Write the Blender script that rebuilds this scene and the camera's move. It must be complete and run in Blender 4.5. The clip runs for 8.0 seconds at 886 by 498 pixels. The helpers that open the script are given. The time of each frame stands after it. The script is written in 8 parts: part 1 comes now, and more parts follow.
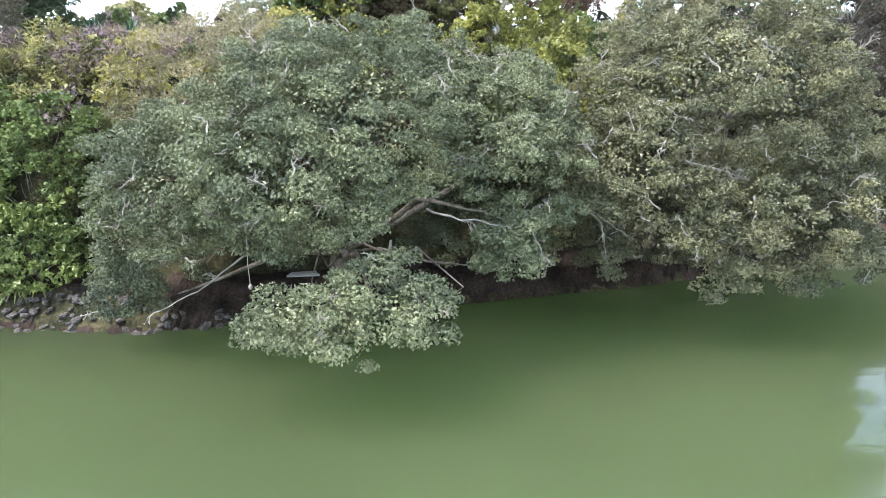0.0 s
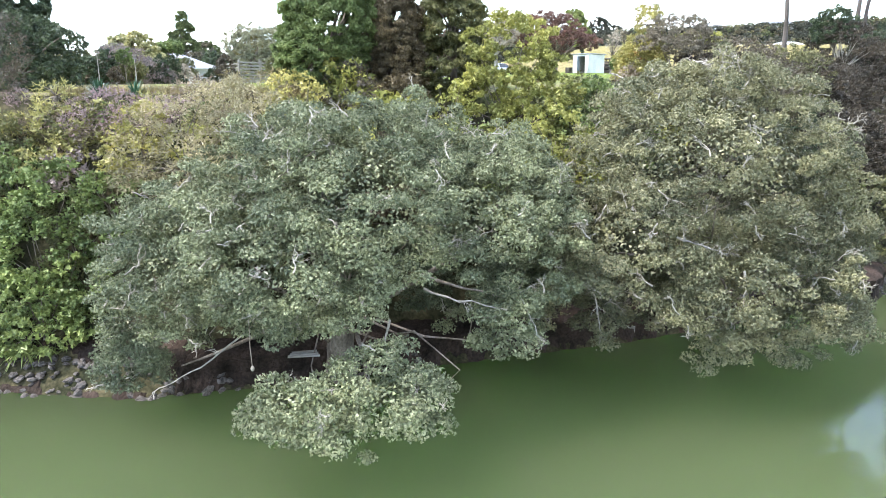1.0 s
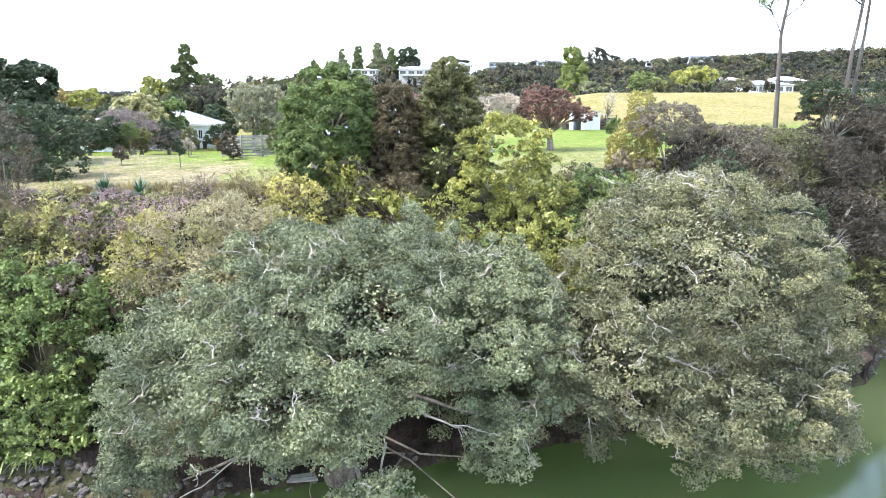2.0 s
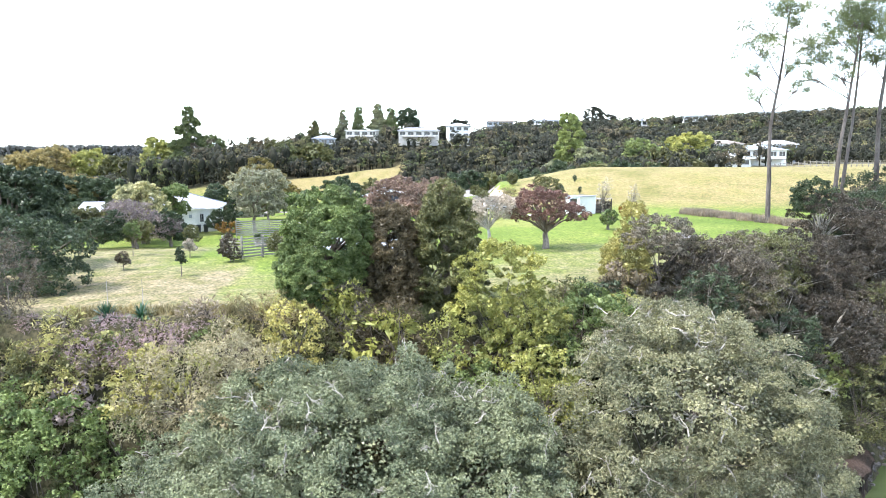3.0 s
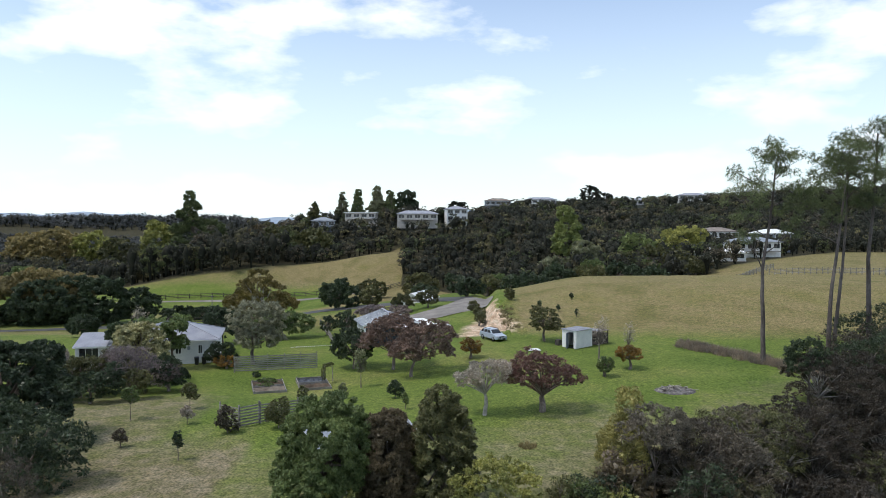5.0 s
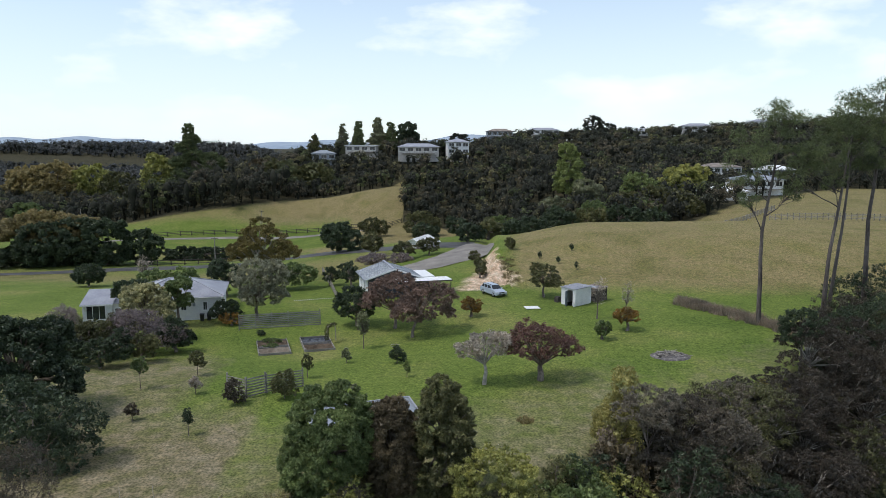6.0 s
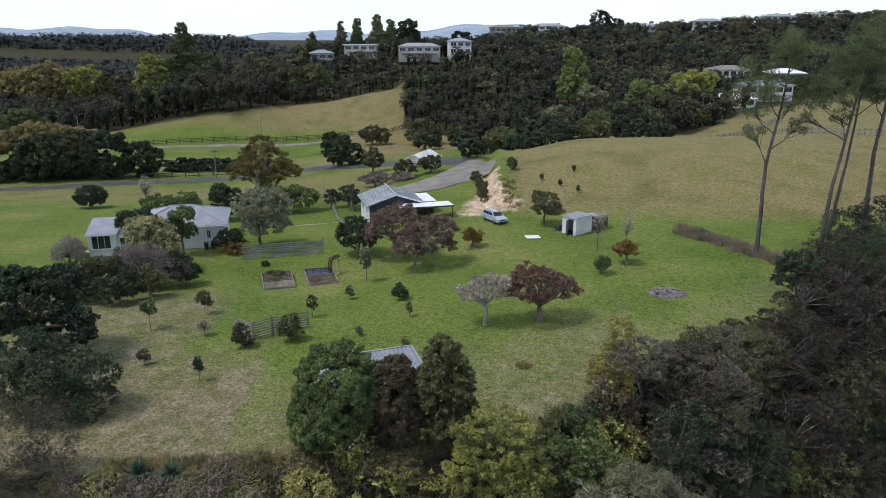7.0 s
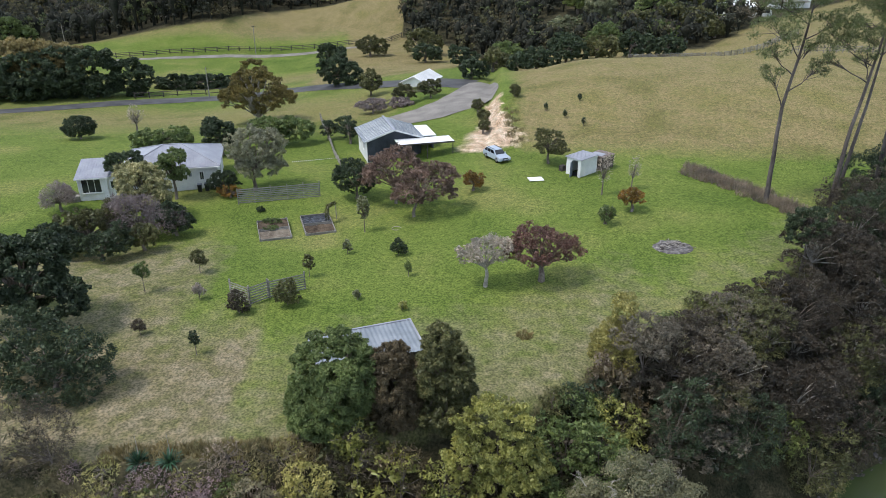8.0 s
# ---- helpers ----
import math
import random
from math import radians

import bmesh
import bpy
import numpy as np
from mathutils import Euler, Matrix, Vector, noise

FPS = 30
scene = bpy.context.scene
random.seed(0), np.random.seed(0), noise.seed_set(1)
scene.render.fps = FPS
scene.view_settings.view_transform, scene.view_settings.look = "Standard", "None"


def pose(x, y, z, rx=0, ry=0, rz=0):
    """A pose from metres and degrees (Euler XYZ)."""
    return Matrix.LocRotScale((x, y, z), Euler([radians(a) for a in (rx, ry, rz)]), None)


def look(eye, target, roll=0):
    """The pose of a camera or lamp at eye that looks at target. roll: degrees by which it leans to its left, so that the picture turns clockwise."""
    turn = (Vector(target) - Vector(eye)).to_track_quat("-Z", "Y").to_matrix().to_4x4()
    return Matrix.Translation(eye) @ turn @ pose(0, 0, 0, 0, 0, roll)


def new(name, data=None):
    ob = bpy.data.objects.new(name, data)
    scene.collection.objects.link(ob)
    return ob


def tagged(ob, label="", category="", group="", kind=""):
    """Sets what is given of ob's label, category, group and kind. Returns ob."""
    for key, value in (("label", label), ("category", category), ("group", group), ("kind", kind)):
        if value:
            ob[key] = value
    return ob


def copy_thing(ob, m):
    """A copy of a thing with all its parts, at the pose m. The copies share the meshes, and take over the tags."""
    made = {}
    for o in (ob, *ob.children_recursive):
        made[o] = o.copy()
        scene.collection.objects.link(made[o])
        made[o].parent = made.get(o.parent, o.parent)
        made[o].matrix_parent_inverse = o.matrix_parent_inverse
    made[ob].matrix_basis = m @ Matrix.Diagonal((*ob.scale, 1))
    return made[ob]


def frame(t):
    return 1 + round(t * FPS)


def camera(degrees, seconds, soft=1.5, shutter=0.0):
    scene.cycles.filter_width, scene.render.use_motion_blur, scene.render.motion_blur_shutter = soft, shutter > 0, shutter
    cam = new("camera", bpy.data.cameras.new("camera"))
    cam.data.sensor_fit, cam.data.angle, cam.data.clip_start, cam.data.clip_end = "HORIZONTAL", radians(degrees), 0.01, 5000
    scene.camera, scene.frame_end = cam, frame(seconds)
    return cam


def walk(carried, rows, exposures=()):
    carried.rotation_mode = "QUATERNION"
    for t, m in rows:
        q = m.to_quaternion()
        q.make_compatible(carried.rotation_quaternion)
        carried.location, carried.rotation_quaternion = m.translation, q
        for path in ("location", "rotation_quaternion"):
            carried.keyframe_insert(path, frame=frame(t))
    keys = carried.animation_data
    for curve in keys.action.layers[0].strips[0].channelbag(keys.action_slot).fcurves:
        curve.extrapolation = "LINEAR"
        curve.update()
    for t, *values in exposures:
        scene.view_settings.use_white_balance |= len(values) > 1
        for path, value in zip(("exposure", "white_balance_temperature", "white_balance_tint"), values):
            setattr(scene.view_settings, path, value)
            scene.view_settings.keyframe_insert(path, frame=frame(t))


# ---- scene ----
cam = camera(63.9, 8.0, 0.8)
METRES, EYE, TILT, LEAN, TURN = 34.2, 10.45, -13.0, 0.0, 0.0
ROWS = [
    (0.0, 0.0, 0.0, 0.0, 0.0, -0.0, 0.0),
    (0.5, 0.0017, -0.0079, 0.0338, 0.01, 0.04, -0.01),
    (1.0, 0.0036, -0.0197, 0.0852, 0.04, 0.11, -0.02),
    (2.5, 0.0116, -0.0604, 0.2595, 0.03, 3.16, -0.06),
    (3.0, 0.0135, -0.0739, 0.3184, -0.02, 5.85, -0.06),
    (3.5, 0.0148, -0.0883, 0.3806, -0.15, 11.47, -0.07),
    (4.0, 0.0156, -0.1036, 0.4398, -0.18, 11.96, -0.14),
    (5.5, 0.0163, -0.1474, 0.6232, -0.14, 8.81, -0.18),
    (6.0, 0.0166, -0.1617, 0.6826, -0.07, 4.95, -0.22),
    (6.5, 0.0167, -0.175, 0.7432, 0.01, 0.71, -0.21),
    (7.0, 0.017, -0.1731, 0.8084, 0.07, -3.51, -0.19),
    (7.5, 0.0188, -0.1419, 0.8813, 0.12, -7.53, -0.12),
    (8.0, 0.0221, -0.0941, 0.9593, 0.19, -11.64, -0.03),
]
walk(cam, [(t, pose(0, 0, EYE, TILT, LEAN, TURN) @ pose(METRES * x, METRES * y, METRES * z, 90 + pitch, roll, yaw)) for t, x, y, z, yaw, pitch, roll in ROWS],
     [(0.0, 1.48), (0.5, 1.55), (1.0, 1.62), (2.5, 1.7), (3.0, 1.6), (3.5, 1.16), (4.2, 0.36), (5.5, -0.52), (6.5, -0.48), (7.2, -0.36), (8.0, -0.02)])

# ---- world, sun and light ----
world = bpy.data.worlds.new("sky")
scene.world = world
world.use_nodes = True
wn, wl = world.node_tree.nodes, world.node_tree.links
wn.clear()
SUN_EL, SUN_AZ = 60.0, -108.0


def build_sky():
    out = wn.new("ShaderNodeOutputWorld")
    sky = wn.new("ShaderNodeTexSky")
    sky.sky_type, sky.sun_disc = "NISHITA", False
    sky.sun_elevation, sky.sun_rotation = radians(SUN_EL), radians(SUN_AZ)
    sky.air_density, sky.dust_density, sky.ozone_density = 1.0, 0.2, 1.4
    clear = wn.new("ShaderNodeBackground")
    clear.inputs[1].default_value = 0.24
    wl.new(sky.outputs[0], clear.inputs[0])
    cloud = wn.new("ShaderNodeBackground")
    cloud.inputs[0].default_value, cloud.inputs[1].default_value = (0.98, 0.99, 1.0, 1), 1.9
    co = wn.new("ShaderNodeTexCoord")
    mp = wn.new("ShaderNodeMapping")
    mp.inputs["Scale"].default_value = (1.0, 1.0, 2.6)
    mp.inputs["Location"].default_value = (0.35, 0.2, 0.1)
    wl.new(co.outputs["Generated"], mp.inputs[0])
    nz = wn.new("ShaderNodeTexNoise")
    nz.inputs["Scale"].default_value, nz.inputs["Detail"].default_value = 4.2, 7
    nz.inputs["Roughness"].default_value = 0.52
    wl.new(mp.outputs[0], nz.inputs["Vector"])
    ramp = wn.new("ShaderNodeValToRGB")
    ramp.color_ramp.elements[0].position, ramp.color_ramp.elements[1].position = 0.52, 0.68
    ramp.color_ramp.elements[0].color = (0.12, 0.12, 0.12, 1)
    wl.new(nz.outputs["Fac"], ramp.inputs[0])
    mix = wn.new("ShaderNodeMixShader")
    wl.new(ramp.outputs[0], mix.inputs[0])
    wl.new(clear.outputs[0], mix.inputs[1])
    wl.new(cloud.outputs[0], mix.inputs[2])
    haze = wn.new("ShaderNodeBackground")
    haze.inputs[0].default_value, haze.inputs[1].default_value = (0.8, 0.92, 1.0, 1), 1.45
    sep = wn.new("ShaderNodeSeparateXYZ")
    wl.new(co.outputs["Generated"], sep.inputs[0])
    low = wn.new("ShaderNodeMapRange")
    low.inputs["From Min"].default_value, low.inputs["From Max"].default_value = 0.0, 0.3
    low.inputs["To Min"].default_value, low.inputs["To Max"].default_value = 0.8, 0.0
    wl.new(sep.outputs["Z"], low.inputs["Value"])
    veil = wn.new("ShaderNodeMixShader")
    wl.new(low.outputs[0], veil.inputs[0])
    wl.new(mix.outputs[0], veil.inputs[1])
    wl.new(haze.outputs[0], veil.inputs[2])
    wl.new(veil.outputs[0], out.inputs[0])


build_sky()
sun = new("sun", bpy.data.lights.new("sun", "SUN"))
sun.data.energy, sun.data.angle, sun.data.color = 3.1, radians(14), (1.0, 0.95, 0.88)
sun.matrix_world = look((0, 0, 0), (math.sin(radians(-SUN_AZ)) * math.cos(radians(SUN_EL)), -math.cos(radians(SUN_AZ)) * math.cos(radians(SUN_EL)), -math.sin(radians(SUN_EL))))


# ---- materials ----
def shader(name, rough=0.7, spec=0.3, metal=0.0):
    m = bpy.data.materials.new(name)
    m.use_nodes = True
    n = m.node_tree.nodes
    b = n["Principled BSDF"]
    b.inputs["Roughness"].default_value, b.inputs["Metallic"].default_value = rough, metal
    b.inputs["Specular IOR Level"].default_value = spec
    return m, n, m.node_tree.links, b


def noise_node(n, l, scale, detail=4, coords="Object", stretch=(1, 1, 1)):
    co, mp, nz = n.new("ShaderNodeTexCoord"), n.new("ShaderNodeMapping"), n.new("ShaderNodeTexNoise")
    mp.inputs["Scale"].default_value = stretch
    nz.inputs["Scale"].default_value, nz.inputs["Detail"].default_value = scale, detail
    l.new(co.outputs[coords], mp.inputs[0])
    l.new(mp.outputs[0], nz.inputs["Vector"])
    return nz


def ramp_node(n, l, source, stops):
    r = n.new("ShaderNodeValToRGB")
    while len(r.color_ramp.elements) < len(stops):
        r.color_ramp.elements.new(0.5)
    for e, (p, c) in zip(r.color_ramp.elements, stops):
        e.position, e.color = p, (*c, 1)
    l.new(source, r.inputs[0])
    return r


def mix_col(n, l, fac, a, b, mode="MIX"):
    m = n.new("ShaderNodeMix")
    m.data_type, m.blend_type = "RGBA", mode
    for k, v in ((0, fac), (6, a), (7, b)):
        if isinstance(v, (int, float)):
            m.inputs[k].default_value = v
        elif isinstance(v, tuple):
            m.inputs[k].default_value = (*v, 1)
        else:
            l.new(v, m.inputs[k])
    return m.outputs[2]


def bump(n, l, b, height, strength=0.4, dist=0.05):
    bp = n.new("ShaderNodeBump")
    bp.inputs["Strength"].default_value, bp.inputs["Distance"].default_value = strength, dist
    l.new(height, bp.inputs["Height"])
    l.new(bp.outputs[0], b.inputs["Normal"])


def surface(name, c1, c2, scale=3.0, rough=0.75, spec=0.3, metal=0.0, grain=25.0, rel=0.3, dist=0.03, stretch=(1, 1, 1), stain=0.25):
    """A two-scale surface: patches between two colours, fine grain and relief."""
    m, n, l, b = shader(name, rough, spec, metal)
    big, fine = noise_node(n, l, scale, 5, stretch=stretch), noise_node(n, l, grain, 3, stretch=stretch)
    col = ramp_node(n, l, big.outputs["Fac"], ((0.33, c1), (0.67, c2)))
    g = ramp_node(n, l, fine.outputs["Fac"], ((0.3, (1 - stain,) * 3), (0.65, (1, 1, 1))))
    l.new(mix_col(n, l, 1.0, col.outputs[0], g.outputs[0], "MULTIPLY"), b.inputs["Base Color"])
    bump(n, l, b, fine.outputs["Fac"], rel, dist)
    return m


def leafage(name, dark, mid, light, patch=0.5, gloss=0.47, spec=0.4, thin=0.2, extra=None, species=None, vary=0.16, even=0.35):
    """Leaves: every leaf its own tone, patches over the crown, light shining through."""
    m, n, l, b = shader(name, gloss, spec)
    geo = n.new("ShaderNodeNewGeometry")
    low, high = (tuple(a * even + b * (1 - even) for a, b in zip(mid, c)) for c in (dark, light))
    each = ramp_node(n, l, geo.outputs["Random Per Island"], ((0.0, low), (0.5, mid), (1.0, high)))
    nz = noise_node(n, l, patch, 3)
    tone = ramp_node(n, l, nz.outputs["Fac"], ((0.28, (0.48, 0.52, 0.5)), (0.72, (1.36, 1.28, 1.12))))
    col = mix_col(n, l, 1.0, each.outputs[0], tone.outputs[0], "MULTIPLY")
    if vary:
        info = n.new("ShaderNodeObjectInfo")
        own = ramp_node(n, l, info.outputs["Random"], ((0.0, (1 - vary,) * 3), (1.0, (1 + vary, 1 + vary * 0.9, 1 + vary * 0.7))))
        col = mix_col(n, l, 1.0, col, own.outputs[0], "MULTIPLY")
    if extra:
        nz2 = noise_node(n, l, extra[1], 2)
        sel = ramp_node(n, l, nz2.outputs["Fac"], ((extra[2], (0, 0, 0)), (extra[2] + 0.1, (1, 1, 1))))
        col = mix_col(n, l, sel.outputs[0], col, extra[0])
    if species:
        at = n.new("ShaderNodeAttribute")
        at.attribute_name = "species"
        kinds = ramp_node(n, l, at.outputs["Fac"], species)
        kinds.color_ramp.interpolation = "CONSTANT"
        col = mix_col(n, l, 1.0, col, kinds.outputs[0], "MULTIPLY")
    l.new(col, b.inputs["Base Color"])
    tr, mx = n.new("ShaderNodeBsdfTranslucent"), n.new("ShaderNodeMixShader")
    l.new(col, tr.inputs[0])
    mx.inputs[0].default_value = thin
    l.new(b.outputs[0], mx.inputs[1])
    l.new(tr.outputs[0], mx.inputs[2])
    l.new(mx.outputs[0], n["Material Output"].inputs[0])
    return m


POHUTU = leafage("pohutukawa_leaf", (0.076, 0.096, 0.054), (0.18, 0.21, 0.12), (0.31, 0.335, 0.22), 0.35, 0.42, 0.5, 0.05, vary=0, even=0.0)
POHUTU2 = leafage("grey_green_leaf", (0.084, 0.092, 0.05), (0.192, 0.195, 0.11), (0.32, 0.31, 0.2), 0.35, 0.42, 0.5, 0.05, vary=0, even=0.0)
DARKLEAF = leafage("dark_leaf", (0.02, 0.034, 0.02), (0.048, 0.075, 0.038), (0.11, 0.145, 0.08), 0.6)
GREENLEAF = leafage("green_leaf", (0.055, 0.088, 0.03), (0.135, 0.19, 0.065), (0.27, 0.33, 0.14), 0.6)
BRIGHTLEAF = leafage("bright_leaf", (0.08, 0.118, 0.04), (0.195, 0.255, 0.088), (0.36, 0.42, 0.18), 0.6)
LIMELEAF = leafage("lime_leaf", (0.12, 0.155, 0.05), (0.25, 0.31, 0.1), (0.42, 0.47, 0.19), 0.6)
YELLOWLEAF = leafage("yellow_leaf", (0.13, 0.147, 0.032), (0.315, 0.33, 0.095), (0.54, 0.53, 0.205), 0.6)
OLIVELEAF = leafage("olive_leaf", (0.048, 0.056, 0.022), (0.112, 0.12, 0.05), (0.23, 0.22, 0.1), 0.5)
MANUKA = leafage("manuka_leaf", (0.03, 0.025, 0.019), (0.094, 0.078, 0.059), (0.23, 0.197, 0.156), 0.4, extra=((0.1, 0.098, 0.036), 0.45, 0.56))
GOLDOLIVE = leafage("bronze_gold_leaf", (0.08, 0.07, 0.02), (0.195, 0.162, 0.05), (0.34, 0.28, 0.1), 0.6)
BROWNLEAF = leafage("brown_leaf", (0.05, 0.042, 0.026), (0.125, 0.1, 0.06), (0.23, 0.185, 0.115), 0.6)
REDLEAF = leafage("red_leaf", (0.08, 0.04, 0.036), (0.19, 0.1, 0.09), (0.34, 0.22, 0.19), 0.6)
DUSKLEAF = leafage("dusky_autumn_leaf", (0.09, 0.058, 0.05), (0.2, 0.135, 0.117), (0.33, 0.245, 0.215), 0.6)
ORANGELEAF = leafage("orange_leaf", (0.12, 0.06, 0.015), (0.26, 0.14, 0.03), (0.36, 0.25, 0.06), 0.6)
GREYSCRUB = leafage("grey_scrub", (0.125, 0.1, 0.112), (0.27, 0.222, 0.24), (0.45, 0.39, 0.4), 0.5)
HEATHER = leafage("purple_grey_heather", (0.125, 0.09, 0.108), (0.275, 0.2, 0.238), (0.45, 0.355, 0.395), 0.5)
# darker copy of the manuka leaf, with the right slope's shade painted in
TEASHADE = leafage("shaded_tea_tree_leaf", (0.022, 0.019, 0.015), (0.062, 0.05, 0.038), (0.155, 0.132, 0.105), 0.4)
TEAGREY = leafage("grey_tea_tree_leaf", (0.085, 0.075, 0.06), (0.185, 0.165, 0.135), (0.34, 0.31, 0.26), 0.6)
LEMONLEAF = leafage("lemon_leaf", (0.15, 0.155, 0.05), (0.37, 0.36, 0.14), (0.58, 0.54, 0.27), 0.7)
GOLDLEAF = leafage("golden_leaf", (0.165, 0.16, 0.045), (0.385, 0.36, 0.12), (0.57, 0.52, 0.22), 0.7)
FEATHER = leafage("feathery_tan_brush", (0.135, 0.122, 0.072), (0.295, 0.265, 0.17), (0.46, 0.42, 0.3), 0.5)
PALELEAF = leafage("pale_grey_leaf", (0.1, 0.115, 0.06), (0.2, 0.22, 0.13), (0.34, 0.35, 0.24), 0.6)
SILVERLEAF = leafage("silver_willow_leaf", (0.16, 0.17, 0.11), (0.28, 0.285, 0.2), (0.42, 0.42, 0.32), 0.6)
CREAMLEAF = leafage("cream_green_leaf", (0.09, 0.105, 0.04), (0.34, 0.335, 0.17), (0.68, 0.64, 0.42), 0.8)
PALETWIG = leafage("pale_lichen_twig", (0.2, 0.172, 0.155), (0.41, 0.365, 0.335), (0.6, 0.55, 0.515), 0.6)
PINENEEDLE = leafage("pine_needle", (0.048, 0.07, 0.03), (0.125, 0.165, 0.068), (0.23, 0.265, 0.125), 0.5)
TANLEAF = leafage("tan_willow_leaf", (0.17, 0.145, 0.06), (0.33, 0.27, 0.12), (0.46, 0.39, 0.2), 0.4)
DRYGRASS = leafage("dry_grass_blade", (0.12, 0.1, 0.05), (0.25, 0.21, 0.11), (0.4, 0.35, 0.2), 0.6)
FORESTLEAF = leafage("bush_canopy_leaf", (0.021, 0.024, 0.019), (0.058, 0.061, 0.047), (0.145, 0.144, 0.104), 0.13, 0.6, 0.2, 0.15, even=0.55, species=((0.0, (0.7, 0.76, 0.78)), (0.26, (1.0, 1.02, 1.0)), (0.44, (1.4, 1.25, 1.0)), (0.56, (0.55, 0.58, 0.64)), (0.68, (1.7, 1.45, 1.4)), (0.78, (1.5, 1.75, 1.1)), (0.9, (2.6, 2.4, 1.7))))
# near-black wood tone: the shade in crown gaps is put into its colour
GAPSHADE = surface("crown_gap_shade", (0.018, 0.02, 0.014), (0.04, 0.04, 0.03), 0.4, 0.9, 0.1, grain=2)
# leaf colour paled and blued: distance haze is mixed into it
FARLEAF = leafage("hazed_far_leaf", (0.06, 0.066, 0.078), (0.088, 0.096, 0.105), (0.125, 0.135, 0.14), 0.02, 0.7, 0.2, 0.1)
STALKS = leafage("dead_stalks", (0.17, 0.13, 0.1), (0.3, 0.245, 0.2), (0.45, 0.38, 0.32), 0.6)
BARK = surface("bark", (0.13, 0.105, 0.085), (0.31, 0.265, 0.225), 2.0, 0.9, 0.2, grain=14, rel=0.8, dist=0.04, stretch=(1, 1, 0.3), stain=0.5)
PINEBARK = surface("pine_bark", (0.075, 0.062, 0.056), (0.19, 0.165, 0.15), 1.0, 0.9, 0.2, grain=9, rel=0.8, dist=0.05, stretch=(1, 1, 0.25), stain=0.45)
DEADWOOD = surface("dead_wood", (0.27, 0.245, 0.215), (0.48, 0.445, 0.395), 3.0, 0.85, 0.2, grain=30, rel=0.4)
ROCK = surface("basalt_rock", (0.045, 0.04, 0.037), (0.2, 0.175, 0.16), 1.2, 0.85, 0.3, grain=11, rel=0.8, dist=0.06, stain=0.5)
TIMBER = surface("weathered_timber", (0.2, 0.185, 0.16), (0.38, 0.36, 0.32), 2.0, 0.85, 0.2, grain=20, rel=0.4, stretch=(0.2, 1, 1), stain=0.4)
DARKTIMBER = surface("dark_timber", (0.05, 0.045, 0.04), (0.13, 0.115, 0.1), 2.0, 0.85, 0.2, grain=20, rel=0.4, stain=0.4)
WHITEPAINT = surface("white_paint", (0.66, 0.67, 0.66), (0.8, 0.8, 0.78), 0.8, 0.6, 0.35, grain=9, rel=0.1, stain=0.12)
CREAMWALL = surface("cream_wall", (0.42, 0.4, 0.36), (0.56, 0.53, 0.48), 0.8, 0.65, 0.3, grain=9, rel=0.1, stain=0.2)
GREYPAINT = surface("grey_paint", (0.2, 0.23, 0.27), (0.28, 0.31, 0.35), 0.8, 0.65, 0.3, grain=9, rel=0.1, stain=0.15)
DARKPAINT = surface("slate_paint", (0.07, 0.085, 0.11), (0.12, 0.135, 0.165), 0.9, 0.6, 0.3, grain=9, rel=0.1, stain=0.2)
ROOFSTEEL = surface("grey_roof_steel", (0.2, 0.225, 0.25), (0.3, 0.325, 0.35), 0.5, 0.45, 0.5, 0.1, grain=2, rel=0.05, stain=0.1)
ROOFPALE = surface("pale_roof_steel", (0.27, 0.28, 0.32), (0.37, 0.38, 0.42), 0.5, 0.5, 0.4, 0.1, grain=5, rel=0.05, stain=0.15)
ROOFWHITE = surface("white_roof_steel", (0.72, 0.73, 0.73), (0.84, 0.84, 0.83), 0.5, 0.45, 0.5, grain=5, rel=0.05, stain=0.1)
ROOFBROWN = surface("brown_roof_tile", (0.16, 0.13, 0.11), (0.3, 0.26, 0.22), 0.5, 0.7, 0.3, grain=5, rel=0.05, stain=0.2)
SOIL = surface("garden_soil", (0.05, 0.037, 0.026), (0.16, 0.12, 0.085), 1.5, 0.95, 0.1, grain=14, rel=0.8, stain=0.4)
DRYSOIL = surface("dry_garden_soil", (0.13, 0.105, 0.08), (0.26, 0.22, 0.17), 1.5, 0.95, 0.1, grain=14, rel=0.8, stain=0.4)
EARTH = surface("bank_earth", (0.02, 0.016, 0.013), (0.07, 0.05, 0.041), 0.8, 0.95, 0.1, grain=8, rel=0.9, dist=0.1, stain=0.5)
ASHES = surface("grey_ash", (0.08, 0.072, 0.07), (0.28, 0.262, 0.255), 2.5, 0.95, 0.1, grain=16, rel=0.9, dist=0.06, stain=0.5)
TARMAC = surface("asphalt", (0.05, 0.05, 0.053), (0.1, 0.1, 0.1), 0.3, 0.85, 0.3, grain=12, rel=0.2, stain=0.2)
GRAVEL = surface("gravel", (0.19, 0.175, 0.157), (0.3, 0.277, 0.248), 0.35, 0.9, 0.2, grain=9, rel=0.5, stain=0.3)
ROPE = surface("hemp_rope", (0.24, 0.21, 0.17), (0.42, 0.38, 0.32), 6, 0.95, 0.1, grain=60, rel=0.5)
CARPAINT = surface("silver_blue_car_paint", (0.42, 0.48, 0.56), (0.46, 0.52, 0.6), 1, 0.28, 0.6, 0.25, grain=8, rel=0.0, stain=0.06)
RUBBER = surface("tyre_rubber", (0.015, 0.015, 0.016), (0.03, 0.03, 0.03), 8, 0.85, 0.2, grain=40)
CHROME = surface("wheel_alloy", (0.4, 0.41, 0.42), (0.55, 0.56, 0.57), 5, 0.35, 0.5, 0.8, grain=40, rel=0.0)
